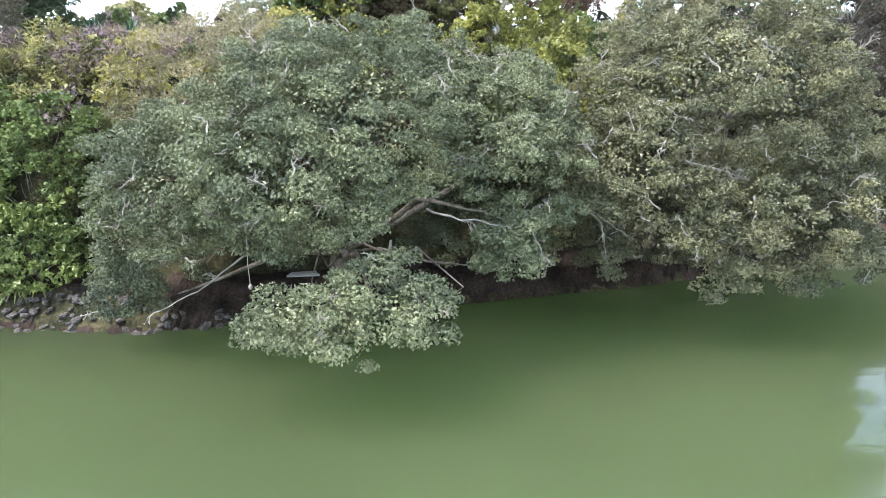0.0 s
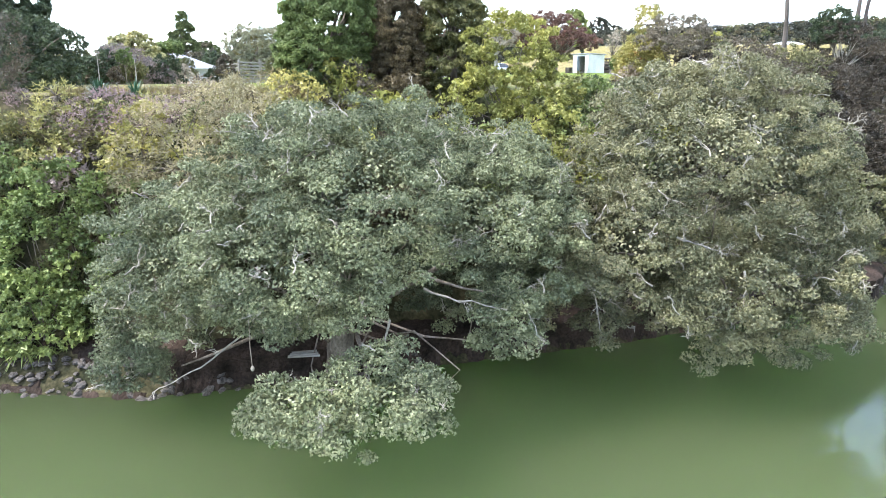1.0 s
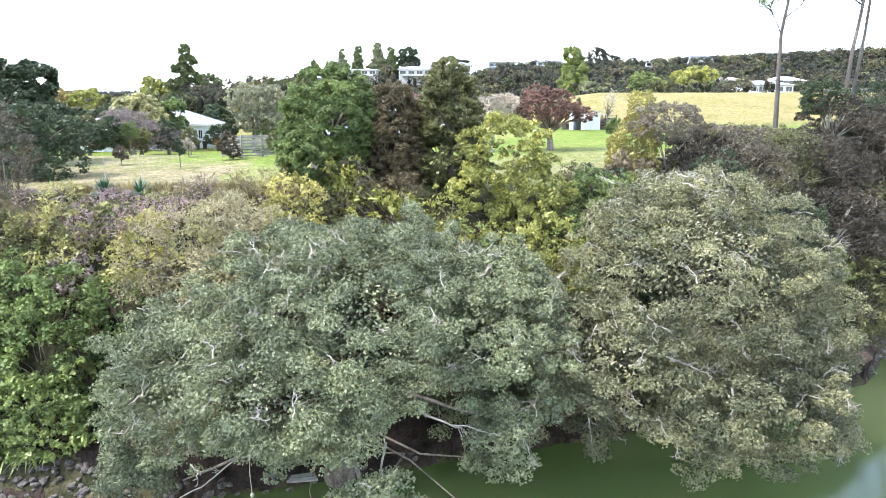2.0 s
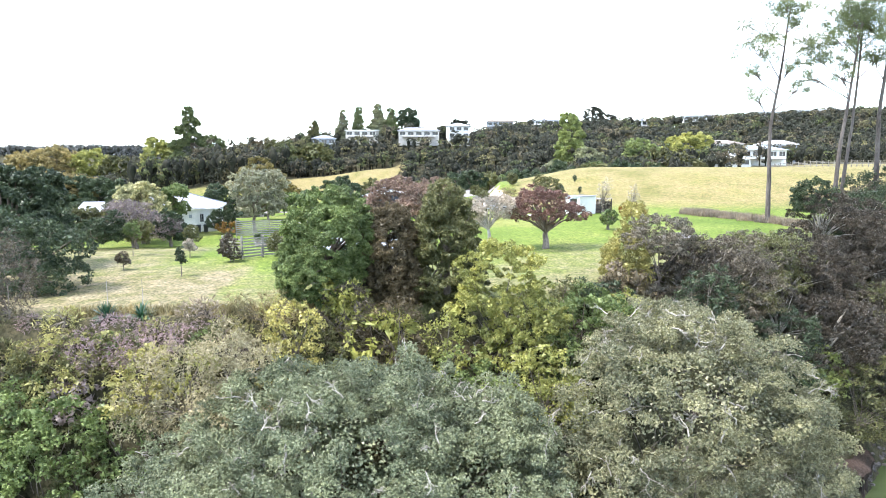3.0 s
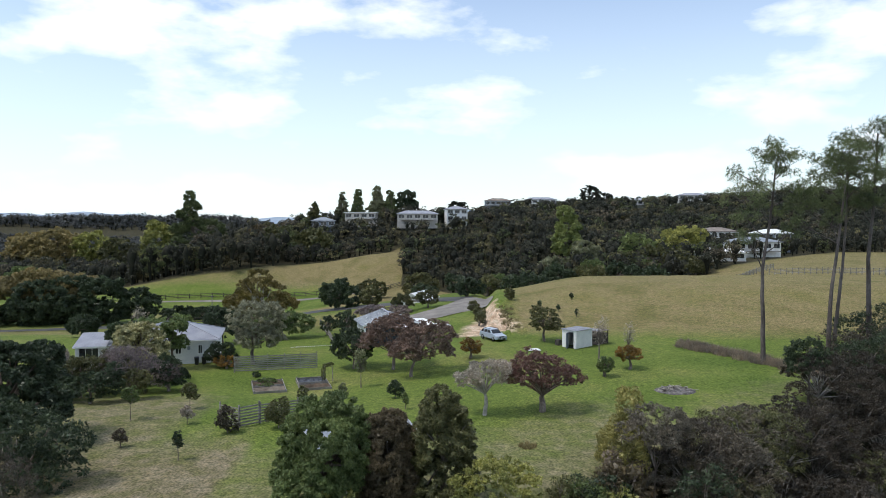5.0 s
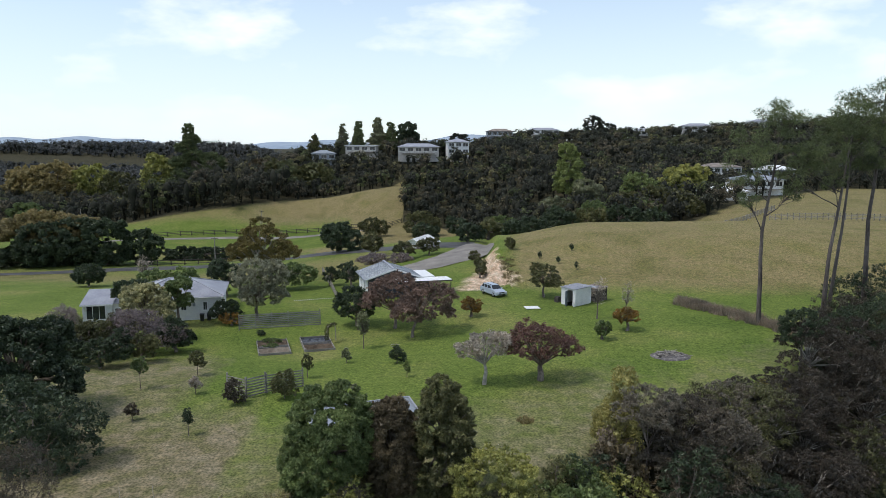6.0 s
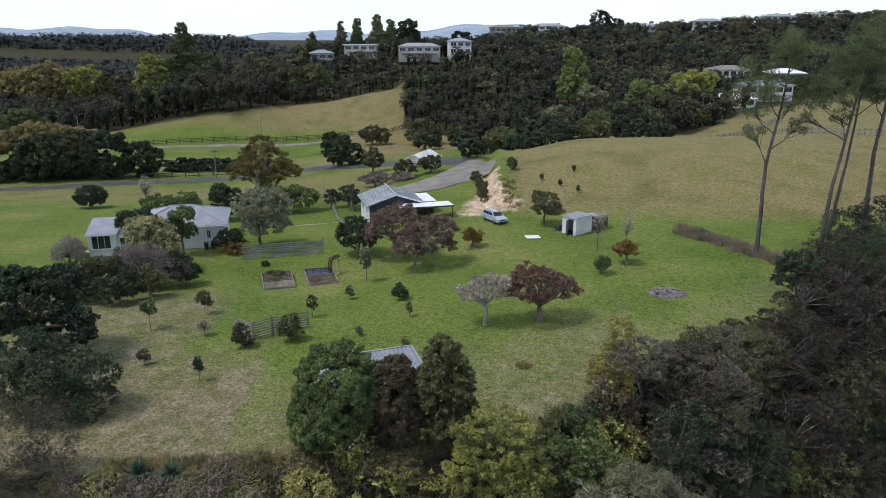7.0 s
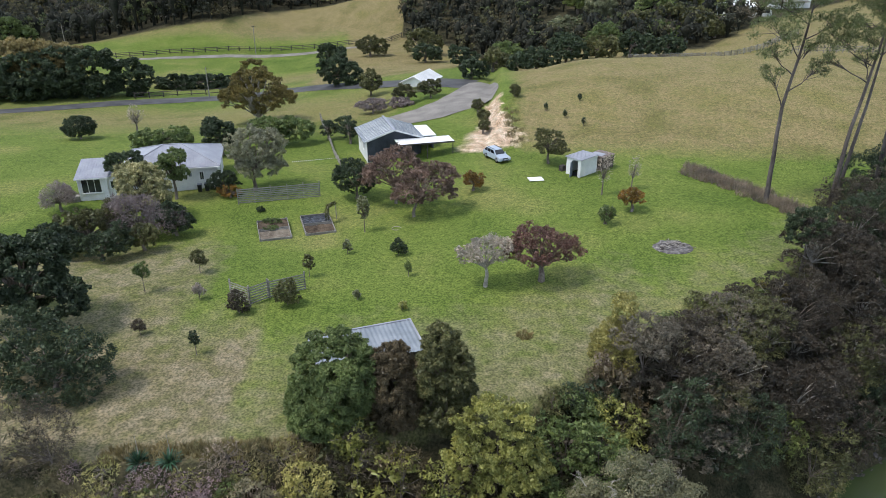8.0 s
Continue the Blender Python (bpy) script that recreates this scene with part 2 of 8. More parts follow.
LAMPGLASS = surface("lamp_glass", (0.6, 0.6, 0.6), (0.75, 0.75, 0.75), 5, 0.1, 0.6, grain=40, rel=0.0)
REDLAMP = surface("tail_lamp", (0.3, 0.02, 0.02), (0.4, 0.03, 0.03), 5, 0.2, 0.6, grain=40, rel=0.0)
PLATE = surface("pale_plate", (0.7, 0.7, 0.68), (0.8, 0.8, 0.78), 5, 0.5, 0.4, grain=40, rel=0.0)
BLACKSHEET = surface("black_sheet", (0.012, 0.013, 0.016), (0.035, 0.037, 0.042), 2, 0.35, 0.5, grain=10, rel=0.4)
RUST = surface("rusty_iron", (0.14, 0.1, 0.085), (0.3, 0.25, 0.22), 2, 0.8, 0.3, grain=10, rel=0.4, stain=0.4)
# backdrop hills, their blue is air haze painted as base colour
FARHILL = surface("far_hill_haze", (0.3, 0.37, 0.45), (0.36, 0.43, 0.5), 0.002, 0.95, 0.1, grain=0.02, rel=0.0)


def pane_glass():
    m, n, l, b = shader("window_glass", 0.06, 0.6)
    nz = noise_node(n, l, 0.7, 2)
    c = ramp_node(n, l, nz.outputs["Fac"], ((0.35, (0.012, 0.014, 0.016)), (0.7, (0.05, 0.055, 0.06))))
    l.new(c.outputs[0], b.inputs["Base Color"])
    return m


GLASS = pane_glass()


def water_surface():
    m, n, l, b = shader("green_river_water", 0.025, 0.5)
    nz = noise_node(n, l, 0.05, 3)
    c = ramp_node(n, l, nz.outputs["Fac"], ((0.3, (0.05, 0.068, 0.029)), (0.7, (0.066, 0.088, 0.039))))
    l.new(c.outputs[0], b.inputs["Base Color"])
    b.inputs["IOR"].default_value = 1.33
    b.subsurface_method = "BURLEY"
    b.inputs["Subsurface Weight"].default_value, b.inputs["Subsurface Scale"].default_value = 1.0, 22.0
    b.inputs["Subsurface Radius"].default_value = (0.9, 1.2, 0.7)
    rip = noise_node(n, l, 2.6, 6, stretch=(0.6, 1, 1))
    bump(n, l, b, rip.outputs["Fac"], 0.1, 0.05)
    return m


WATER = water_surface()


def ground_surface():
    """Mown lawn, dry lawn, meadow and bare earth, told apart by what grows where."""
    m, n, l, b = shader("ground_cover", 0.95, 0.1)
    at = n.new("ShaderNodeAttribute")
    at.attribute_name = "cover"
    sep = n.new("ShaderNodeSeparateColor")
    l.new(at.outputs["Color"], sep.inputs[0])
    big, mid, fine = noise_node(n, l, 0.11, 5), noise_node(n, l, 0.7, 9), noise_node(n, l, 6.0, 8)
    lush = ramp_node(n, l, big.outputs["Fac"], ((0.28, (0.079, 0.121, 0.023)), (0.52, (0.121, 0.16, 0.035)), (0.76, (0.184, 0.186, 0.063))))
    dry = ramp_node(n, l, mid.outputs["Fac"], ((0.28, (0.118, 0.108, 0.053)), (0.5, (0.17, 0.146, 0.088)), (0.75, (0.23, 0.195, 0.133))))
    gold = ramp_node(n, l, big.outputs["Fac"], ((0.3, (0.143, 0.129, 0.05)), (0.5, (0.21, 0.17, 0.084)), (0.7, (0.168, 0.149, 0.058))))
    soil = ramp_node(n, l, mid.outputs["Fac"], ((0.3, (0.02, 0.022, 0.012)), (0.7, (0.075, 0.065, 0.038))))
    edge = n.new("ShaderNodeMath")
    edge.operation = "MULTIPLY_ADD"
    l.new(mid.outputs["Fac"], edge.inputs[0])
    edge.inputs[1].default_value = 0.5
    edge.inputs[2].default_value = -0.25

    def wobble(source):
        a = n.new("ShaderNodeMath")
        a.operation = "ADD"
        a.use_clamp = True
        l.new(source, a.inputs[0])
        l.new(edge.outputs[0], a.inputs[1])
        r = ramp_node(n, l, a.outputs[0], ((0.25, (0, 0, 0)), (0.75, (1, 1, 1))))
        return r.outputs[0]

    col = mix_col(n, l, wobble(sep.outputs[0]), lush.outputs[0], dry.outputs[0])
    col = mix_col(n, l, wobble(sep.outputs[1]), col, gold.outputs[0])
    col = mix_col(n, l, wobble(sep.outputs[2]), col, soil.outputs[0])
    bare = n.new("ShaderNodeAttribute")
    bare.attribute_name = "clay"
    sand = ramp_node(n, l, mid.outputs["Fac"], ((0.3, (0.32, 0.215, 0.14)), (0.5, (0.5, 0.38, 0.28)), (0.7, (0.62, 0.51, 0.41))))
    col = mix_col(n, l, wobble(bare.outputs["Fac"]), col, sand.outputs[0])
    g = ramp_node(n, l, fine.outputs["Fac"], ((0.35, (0.56, 0.6, 0.54)), (0.5, (0.98, 0.98, 0.98)), (0.65, (1.4, 1.37, 1.34))))
    col = mix_col(n, l, 1.0, col, g.outputs[0], "MULTIPLY")
    tuft = noise_node(n, l, 2.1, 6)
    tufts = ramp_node(n, l, tuft.outputs["Fac"], ((0.36, (0.8, 0.84, 0.78)), (0.5, (1.0, 1.0, 1.0)), (0.64, (1.2, 1.16, 1.12))))
    col = mix_col(n, l, 1.0, col, tufts.outputs[0], "MULTIPLY")
    l.new(col, b.inputs["Base Color"])
    bump(n, l, b, fine.outputs["Fac"], 0.6, 0.08)
    return m


GROUND = ground_surface()


# ---- building helpers ----
def mesh_of(name, verts, faces, mat, smooth=False):
    me = bpy.data.meshes.new(name)
    me.from_pydata([tuple(v) for v in verts], [], faces)
    me.materials.append(mat)
    if smooth:
        me.polygons.foreach_set("use_smooth", [True] * len(me.polygons))
    return me


def mesh_np(name, verts, quads, mat, smooth=False):
    """A mesh of equal faces from arrays."""
    me = bpy.data.meshes.new(name)
    nv, nf = len(verts), len(quads)
    me.vertices.add(nv)
    me.vertices.foreach_set("co", np.ascontiguousarray(verts, dtype=np.float32).ravel())
    k = quads.shape[1]
    me.loops.add(nf * k)
    me.loops.foreach_set("vertex_index", np.ascontiguousarray(quads, dtype=np.int32).ravel())
    me.polygons.add(nf)
    me.polygons.foreach_set("loop_start", np.arange(0, nf * k, k, dtype=np.int32))
    if smooth:
        me.polygons.foreach_set("use_smooth", np.ones(nf, dtype=bool))
    me.update(calc_edges=True)
    me.materials.append(mat)
    return me


def part(name, data, material=None, parent=None, label=""):
    """Links a bmesh or a mesh as one mesh object under a thing or a part."""
    if isinstance(data, bmesh.types.BMesh):
        me = bpy.data.meshes.new(name)
        data.to_mesh(me)
        data.free()
        me.materials.append(material)
    else:
        me = data
    ob = new(name, me)
    ob.parent = parent
    if label:
        ob["label"] = label
    return ob


def thing(name, place, label, category, group="", kind="", turn=0.0):
    ob = new(name)
    ob.empty_display_size = 0.2
    ob.matrix_basis = pose(*place, 0, 0, turn)
    return tagged(ob, label, category, group, kind)


def add_box(bm, c, s, turn=0.0, bevel=0.0):
    """A box of size s about c, turned about the vertical."""
    m = Matrix.Translation(c) @ Matrix.Rotation(radians(turn), 4, "Z") @ Matrix.Diagonal((*s, 1))
    made = bmesh.ops.create_cube(bm, size=1, matrix=m)
    if bevel:
        es = {e for v in made["verts"] for e in v.link_edges}
        bmesh.ops.bevel(bm, geom=list(es), offset=bevel, segments=1, affect="EDGES")
    return bm


def box(c, s, turn=0.0, bevel=0.0):
    return add_box(bmesh.new(), c, s, turn, bevel)


def tube(path, radii, sides=6):
    """Rings along a path, as vertices and quads."""
    path = [Vector(p) for p in path]
    vs, fs = [], []
    for i, p in enumerate(path):
        d = (path[min(i + 1, len(path) - 1)] - path[max(i - 1, 0)]).normalized()
        a = d.orthogonal().normalized()
        if i and abs(d.dot(prev)) < 0.98:
            a = (prev - d * d.dot(prev)).normalized()
        prev = a
        b = d.cross(a)
        for k in range(sides):
            w = 2 * math.pi * k / sides
            vs.append(p + (a * math.cos(w) + b * math.sin(w)) * radii[i])
    for i in range(len(path) - 1):
        for k in range(sides):
            k2 = (k + 1) % sides
            fs.append((i * sides + k, i * sides + k2, (i + 1) * sides + k2, (i + 1) * sides + k))
    return vs, fs


def tubes_mesh(name, runs, mat):
    vs, fs = [], []
    for path, radii, sides in runs:
        v, f = tube(path, radii, sides)
        k = len(vs)
        vs += v
        fs += [tuple(i + k for i in q) for q in f]
    return mesh_of(name, vs, fs, mat, True)


def wander(a, b, steps, sway, rng, sag=0.0):
    a, b = Vector(a), Vector(b)
    out = []
    off = Vector((0, 0, 0))
    for i in range(steps + 1):
        u = i / steps
        p = a.lerp(b, u) + off * math.sin(math.pi * u) + Vector((0, 0, sag * math.sin(math.pi * u)))
        off = off + Vector([rng.uniform(-sway, sway) for _ in range(3)])
        out.append(p)
    return out


def unit(a):
    return a / np.maximum(np.linalg.norm(a, axis=1, keepdims=True), 1e-6)


def leaves_mesh(name, pts, nrm, mat, length, width, count, rng, spread=0.9, droop=0.0, kite=False, face=False):
    """Rosettes of pointed leaves at the points, turned outwards."""
    n = len(pts) * count
    base = np.repeat(pts, count, axis=0)
    out = np.repeat(nrm, count, axis=0)
    if face:
        m = unit(out + spread * rng.normal(size=(n, 3)) + np.array([0, 0, 0.25]))
        d = unit(np.cross(m, rng.normal(size=(n, 3))) + 0.3 * out + np.array([0, 0, -droop]))
        side = unit(np.cross(m, d))
        base = base - d * length * 0.4
    else:
        d = unit(out + spread * rng.normal(size=(n, 3)) + np.array([0, 0, -droop]))
        side = unit(np.cross(d, rng.normal(size=(n, 3))))
    ln = length * rng.uniform(0.6, 1.3, (n, 1))
    wd = width * rng.uniform(0.7, 1.25, (n, 1)) * 0.5
    lift = np.cross(side, d) * wd * 0.5
    if not kite:
        v = np.empty((n, 3, 3), dtype=np.float32)
        v[:, 0] = base + side * wd * 1.15 + lift
        v[:, 1] = base - side * wd * 1.15 + lift
        v[:, 2] = base + d * ln
        return mesh_np(name, v.reshape(-1, 3), np.arange(n * 3).reshape(-1, 3), mat)
    v = np.empty((n, 4, 3), dtype=np.float32)
    v[:, 0] = base
    v[:, 1] = base + d * ln * 0.55 + side * wd + lift
    v[:, 2] = base + d * ln
    v[:, 3] = base + d * ln * 0.55 - side * wd + lift
    return mesh_np(name, v.reshape(-1, 3), np.arange(n * 4).reshape(-1, 4), mat)


def clumps_of(lobes, size, rng, fill=1.0, low=-0.35, squash=0.75, gaps=()):
    """Leaf clumps seated over the outside of a crown's large lobes."""
    got = []
    for cx, cy, cz, rx, ry, rz in lobes:
        area = 4 * math.pi * ((rx * ry) ** 1.6 / 3 + (rx * rz) ** 1.6 / 3 + (ry * rz) ** 1.6 / 3) ** (1 / 1.6)
        for _ in range(max(4, int(fill * area / (size * size * 2.2)))):
            v = rng.normal(size=3)
            v /= np.linalg.norm(v)
            if v[2] < low:
                continue
            k = rng.uniform(0.72, 1.05)
            p = np.array((cx + v[0] * rx * k, cy + v[1] * ry * k, cz + v[2] * rz * k))
            if any(((p[0] - o[0]) / o[3]) ** 2 + ((p[1] - o[1]) / o[4]) ** 2 + ((p[2] - o[2]) / o[5]) ** 2 < 0.4 for o in lobes):
                continue
            if any(((p[0] - o[0]) / o[3]) ** 2 + ((p[1] - o[1]) / o[4]) ** 2 + ((p[2] - o[2]) / o[5]) ** 2 < 1 for o in gaps):
                continue
            r = size * rng.uniform(0.6, 1.25)
            got.append((*p, r, r, r * squash))
    return got


def leaf_points(clumps, per_area, rng, shell=0.3, low=-0.5):
    """Points over the clumps, with their outward directions."""
    P, N = [], []
    C = np.array(clumps)
    for j, (cx, cy, cz, rx, ry, rz) in enumerate(clumps):
        k = max(3, int(per_area * 4 * math.pi * (rx * ry + rx * rz + ry * rz) / 3))
        v = unit(rng.normal(size=(k, 3)))
        v = v[v[:, 2] > low]
        f = 1 - shell * rng.random((len(v), 1)) ** 1.5
        p = np.array((cx, cy, cz)) + v * f * np.array((rx, ry, rz))
        near = C[(np.abs(C[:, :3] - C[j, :3]) < C[:, 3:] + C[j, 3:]).all(axis=1)]
        inside = ((((p[:, None] - near[None, :, :3]) / near[None, :, 3:]) ** 2).sum(-1) < 0.5).sum(1) > (f[:, 0] ** 2 < 0.5)
        P.append(p[~inside])
        N.append(v[~inside])
    return np.concatenate(P), np.concatenate(N)


def seg_limbs(base, tops, rng, r0, fork=0.45, sway=0.25):
    """Limbs from a fork out to clump centres, thinning as they go."""
    runs = []
    for p in tops:
        p = Vector(p)
        a = Vector(base)
        path = wander(a, p, 6, sway * (p - a).length * 0.12, rng, 0.06 * (p - a).length)
        runs.append((path, [r0 * (1 - 0.88 * i / 6) for i in range(7)], 5))
    return runs


def tree(name, place, lobes, mat, label, category="tree", group="", size=0.5, per=60, leaf=(0.16, 0.08), count=3, seed=1, trunk=0.15, fork=0.35,
         bark=None, fill=1.0, limbs=14, low=-0.35, spread=0.6, droop=0.0, bare=0, barewood=None, squash=0.75, shell=0.35, lean=(0, 0), grow=1.0):
    """A tree or bush: tapered trunk, limbs and a crown of leaf clumps. Lobes are about its base."""
    rng, rr = np.random.default_rng(seed), random.Random(seed)
    root = thing(name, place, label, category, group)
    lobes = [tuple(v * grow for v in o) for o in lobes]
    size, trunk, leaf, per = size * grow, trunk * grow, (leaf[0] * grow, leaf[1] * grow), per / grow ** 2
    size *= 0.72
    clumps = clumps_of(lobes, size, rng, fill * 0.66, low, squash)
    zc = sum(o[2] for o in lobes) / len(lobes)
    top = Vector((lean[0], lean[1], max(0.2, zc * fork * 2)))
    path = wander((0, 0, -0.3), top, 5, trunk * 0.5, rr)
    part("trunk", tubes_mesh("trunk", [(path, [trunk * (1.35 - 0.6 * i / 5) for i in range(6)], 8)], bark or BARK), None, root)
    ends = [clumps[int(i * len(clumps) / max(1, limbs))][:3] for i in range(min(limbs, len(clumps)))]
    if ends:
        tagged(part("branchwork", tubes_mesh("branchwork", seg_limbs(path[-1], ends, rr, trunk * 0.5), bark or BARK), None, root), kind="stuff")
    if bare:
        runs = []
        for i in range(bare):
            c = clumps[rr.randrange(len(clumps))]
            a = Vector(c[:3])
            d = Vector([rr.uniform(-1, 1) for _ in range(3)]) + (a - top).normalized() * 0.8
            e = a + d.normalized() * size * rr.uniform(0.9, 1.7)
            runs.append((wander(a, e, 3, 0.08 * size, rr), [0.035 * size, 0.028 * size, 0.02 * size, 0.008 * size], 4))
        tagged(part("twigwork", tubes_mesh("twigwork", runs, barewood or DEADWOOD), None, root), kind="stuff")
    if leaf[1] > 0.2 * leaf[0]:
        p, nrm = leaf_points([(cx, cy, cz, a * 0.6, b * 0.6, c * 0.6) for cx, cy, cz, a, b, c in clumps], per * 0.14, rng, 0.3, -0.95)
        part("inner_foliage", leaves_mesh("inner_foliage", p, nrm, mat, leaf[0] * 2.4, leaf[1] * 2.8, 1, rng, 0.8, face=True), None, root)
    p, nrm = leaf_points(clumps, per * 0.4, rng, shell + 0.2, -0.75)
    part("crown", leaves_mesh("crown", p, nrm, mat, leaf[0] * 1.3, leaf[1] * 1.4, count, rng, spread, droop, face=leaf[1] > 0.2 * leaf[0]), None, root)
    return root


def ragged(lobes, seed, bits=4):
    """Breaks a crown's round lobes up into uneven smaller ones."""
    rr = random.Random(seed * 7 + 1)
    out = []
    for x, y, z, a, b, c in lobes:
        out.append((x, y, z, a * 0.82, b * 0.82, c * 0.82))
        for _ in range(bits):
            u, v, k = rr.uniform(0, 6.28), rr.uniform(-0.55, 0.95), rr.uniform(0.28, 0.48)
            h = 0.68 * math.sqrt(1 - v * v)
            out.append((x + a * h * math.cos(u), y + b * h * math.sin(u), z + c * 0.7 * v, a * k, b * k, c * k))
    return out


# ---- ground ----
SHORE = ((-90, 34), (-40, 31), (-20, 30), (-14, 29.2), (-9, 30.2), (1.6, 33.6), (10, 36.3), (21.7, 41.6), (27.6, 43.5), (33, 50), (45, 57), (70, 64), (120, 72), (400, 90))
EDGE = ((-90, 42), (-30, 38.3), (-15, 38.3), (-10, 40), (4, 44.5), (9, 46.5), (13, 50), (25, 59), (36, 67), (45, 73), (70, 82), (120, 90), (400, 110))

WOODS = ((-240, 226), (-126, 256), (-101, 258), (-79, 261), (-61, 272), (-40, 278), (-22, 303), (-15, 318), (-14, 250), (0, 240), (10, 218), (20, 188), (50, 178), (62, 178), (146, 262), (400, 262))


def along(table, x):
    return np.interp(x, [p[0] for p in table], [p[1] for p in table])


def ease(v, a, b):
    u = np.clip((np.asarray(v, dtype=float) - a) / (b - a), 0, 1)
    return u * u * (3 - 2 * u)


def height(x, y):
    """The ground's height over the water."""
    x, y = np.asarray(x, dtype=float), np.asarray(y, dtype=float)
    d, w = y - along(SHORE, x), np.maximum(along(EDGE, x) - along(SHORE, x), 3)
    bank = np.interp(d, (-30, -6, -0.4, 0.0, 0.6, 2.0), (-3.5, -2.0, -0.3, 0.05, 1.0, 1.7))
    lawn = 13.2 + 0.033 * (np.clip(y, 38, 88) - 38) + 0.012 * np.clip(x, -40, 12) - 1.9 * ease(y, 58, 80) * (1 - ease(x, -14, 12))
    z = bank + (lawn - 1.7) * ease(d, 1.6, w) ** 0.75
    z = np.where(d > w, lawn, z)
    cut = x - 0.08 * (y - 100)
    z = z + ease(y + 0.12 * np.clip(x, -50, 60), 92, 132) * (2.4 * ease(cut, 5.8, 8.6) + 2.9 * ease(cut, 6, 27))
    z = z + 0.5 * ease(y, 97, 108) * (1 - ease(y, 114, 124)) * ease(cut, 6.3, 8.2) * (1 - ease(x, 9, 14))
    z = z + 1.0 * ease(y, 96, 126) * (1 - ease(y, 140, 170)) * ease(x, -22, 0) * (1 - ease(cut, 4, 8))
    # the valley behind the gardens, with its road and paddocks
    z = z - 6.2 * ease(y, 100, 165) * (1 - ease(x, -60, -5))
    z = z - ease(y, 158, 212) * np.interp(x, (-100, -30, 5, 12, 24, 40), (1.4, 3.4, 7.0, 7.0, 2.0, 0.0))
    z = z - 4.5 * ease(y - 0.12 * x, 133, 160) * ease(x, 6, 20) * (1 - ease(y, 190, 250)) * (1 - 0.75 * ease(x, 60, 85))
    # the meadow and the wooded ridges
    z = z + 11 * ease(y - 0.15 * x, 244, 286) * ease(x, -135, -70) * (1 - ease(x, 10, 60))
    z = z + 11.5 * ease(y, 300, 352) * ease(x, -140, -60) * (1 - 0.7 * ease(x, 0, 50))
    z = z + 5 * ease(y, 390, 450) * ease(x, 0, 40)
    z = z + 11 * ease(y, 250, 450) * ease(x, 10, 60) + 12 * ease(y, 330, 500) * ease(x, 60, 330)
    z = z - 25 * ease(y, 460, 800) * ease(x, -90, -20) * (1 - ease(x, 30, 120))
    z = z + 24 * ease(y, 800, 1050) * (1 - ease(x, -330, -180))
    return np.where(y < -60, np.maximum(z, 3 * ease(-y, 60, 75)), z)


def level(x, y):
    return float(height(x, y))


def grade(*runs):
    out = []
    for a, b, n in runs:
        out += list(np.linspace(a, b, n, endpoint=False))
    return np.array(out + [runs[-1][1]])


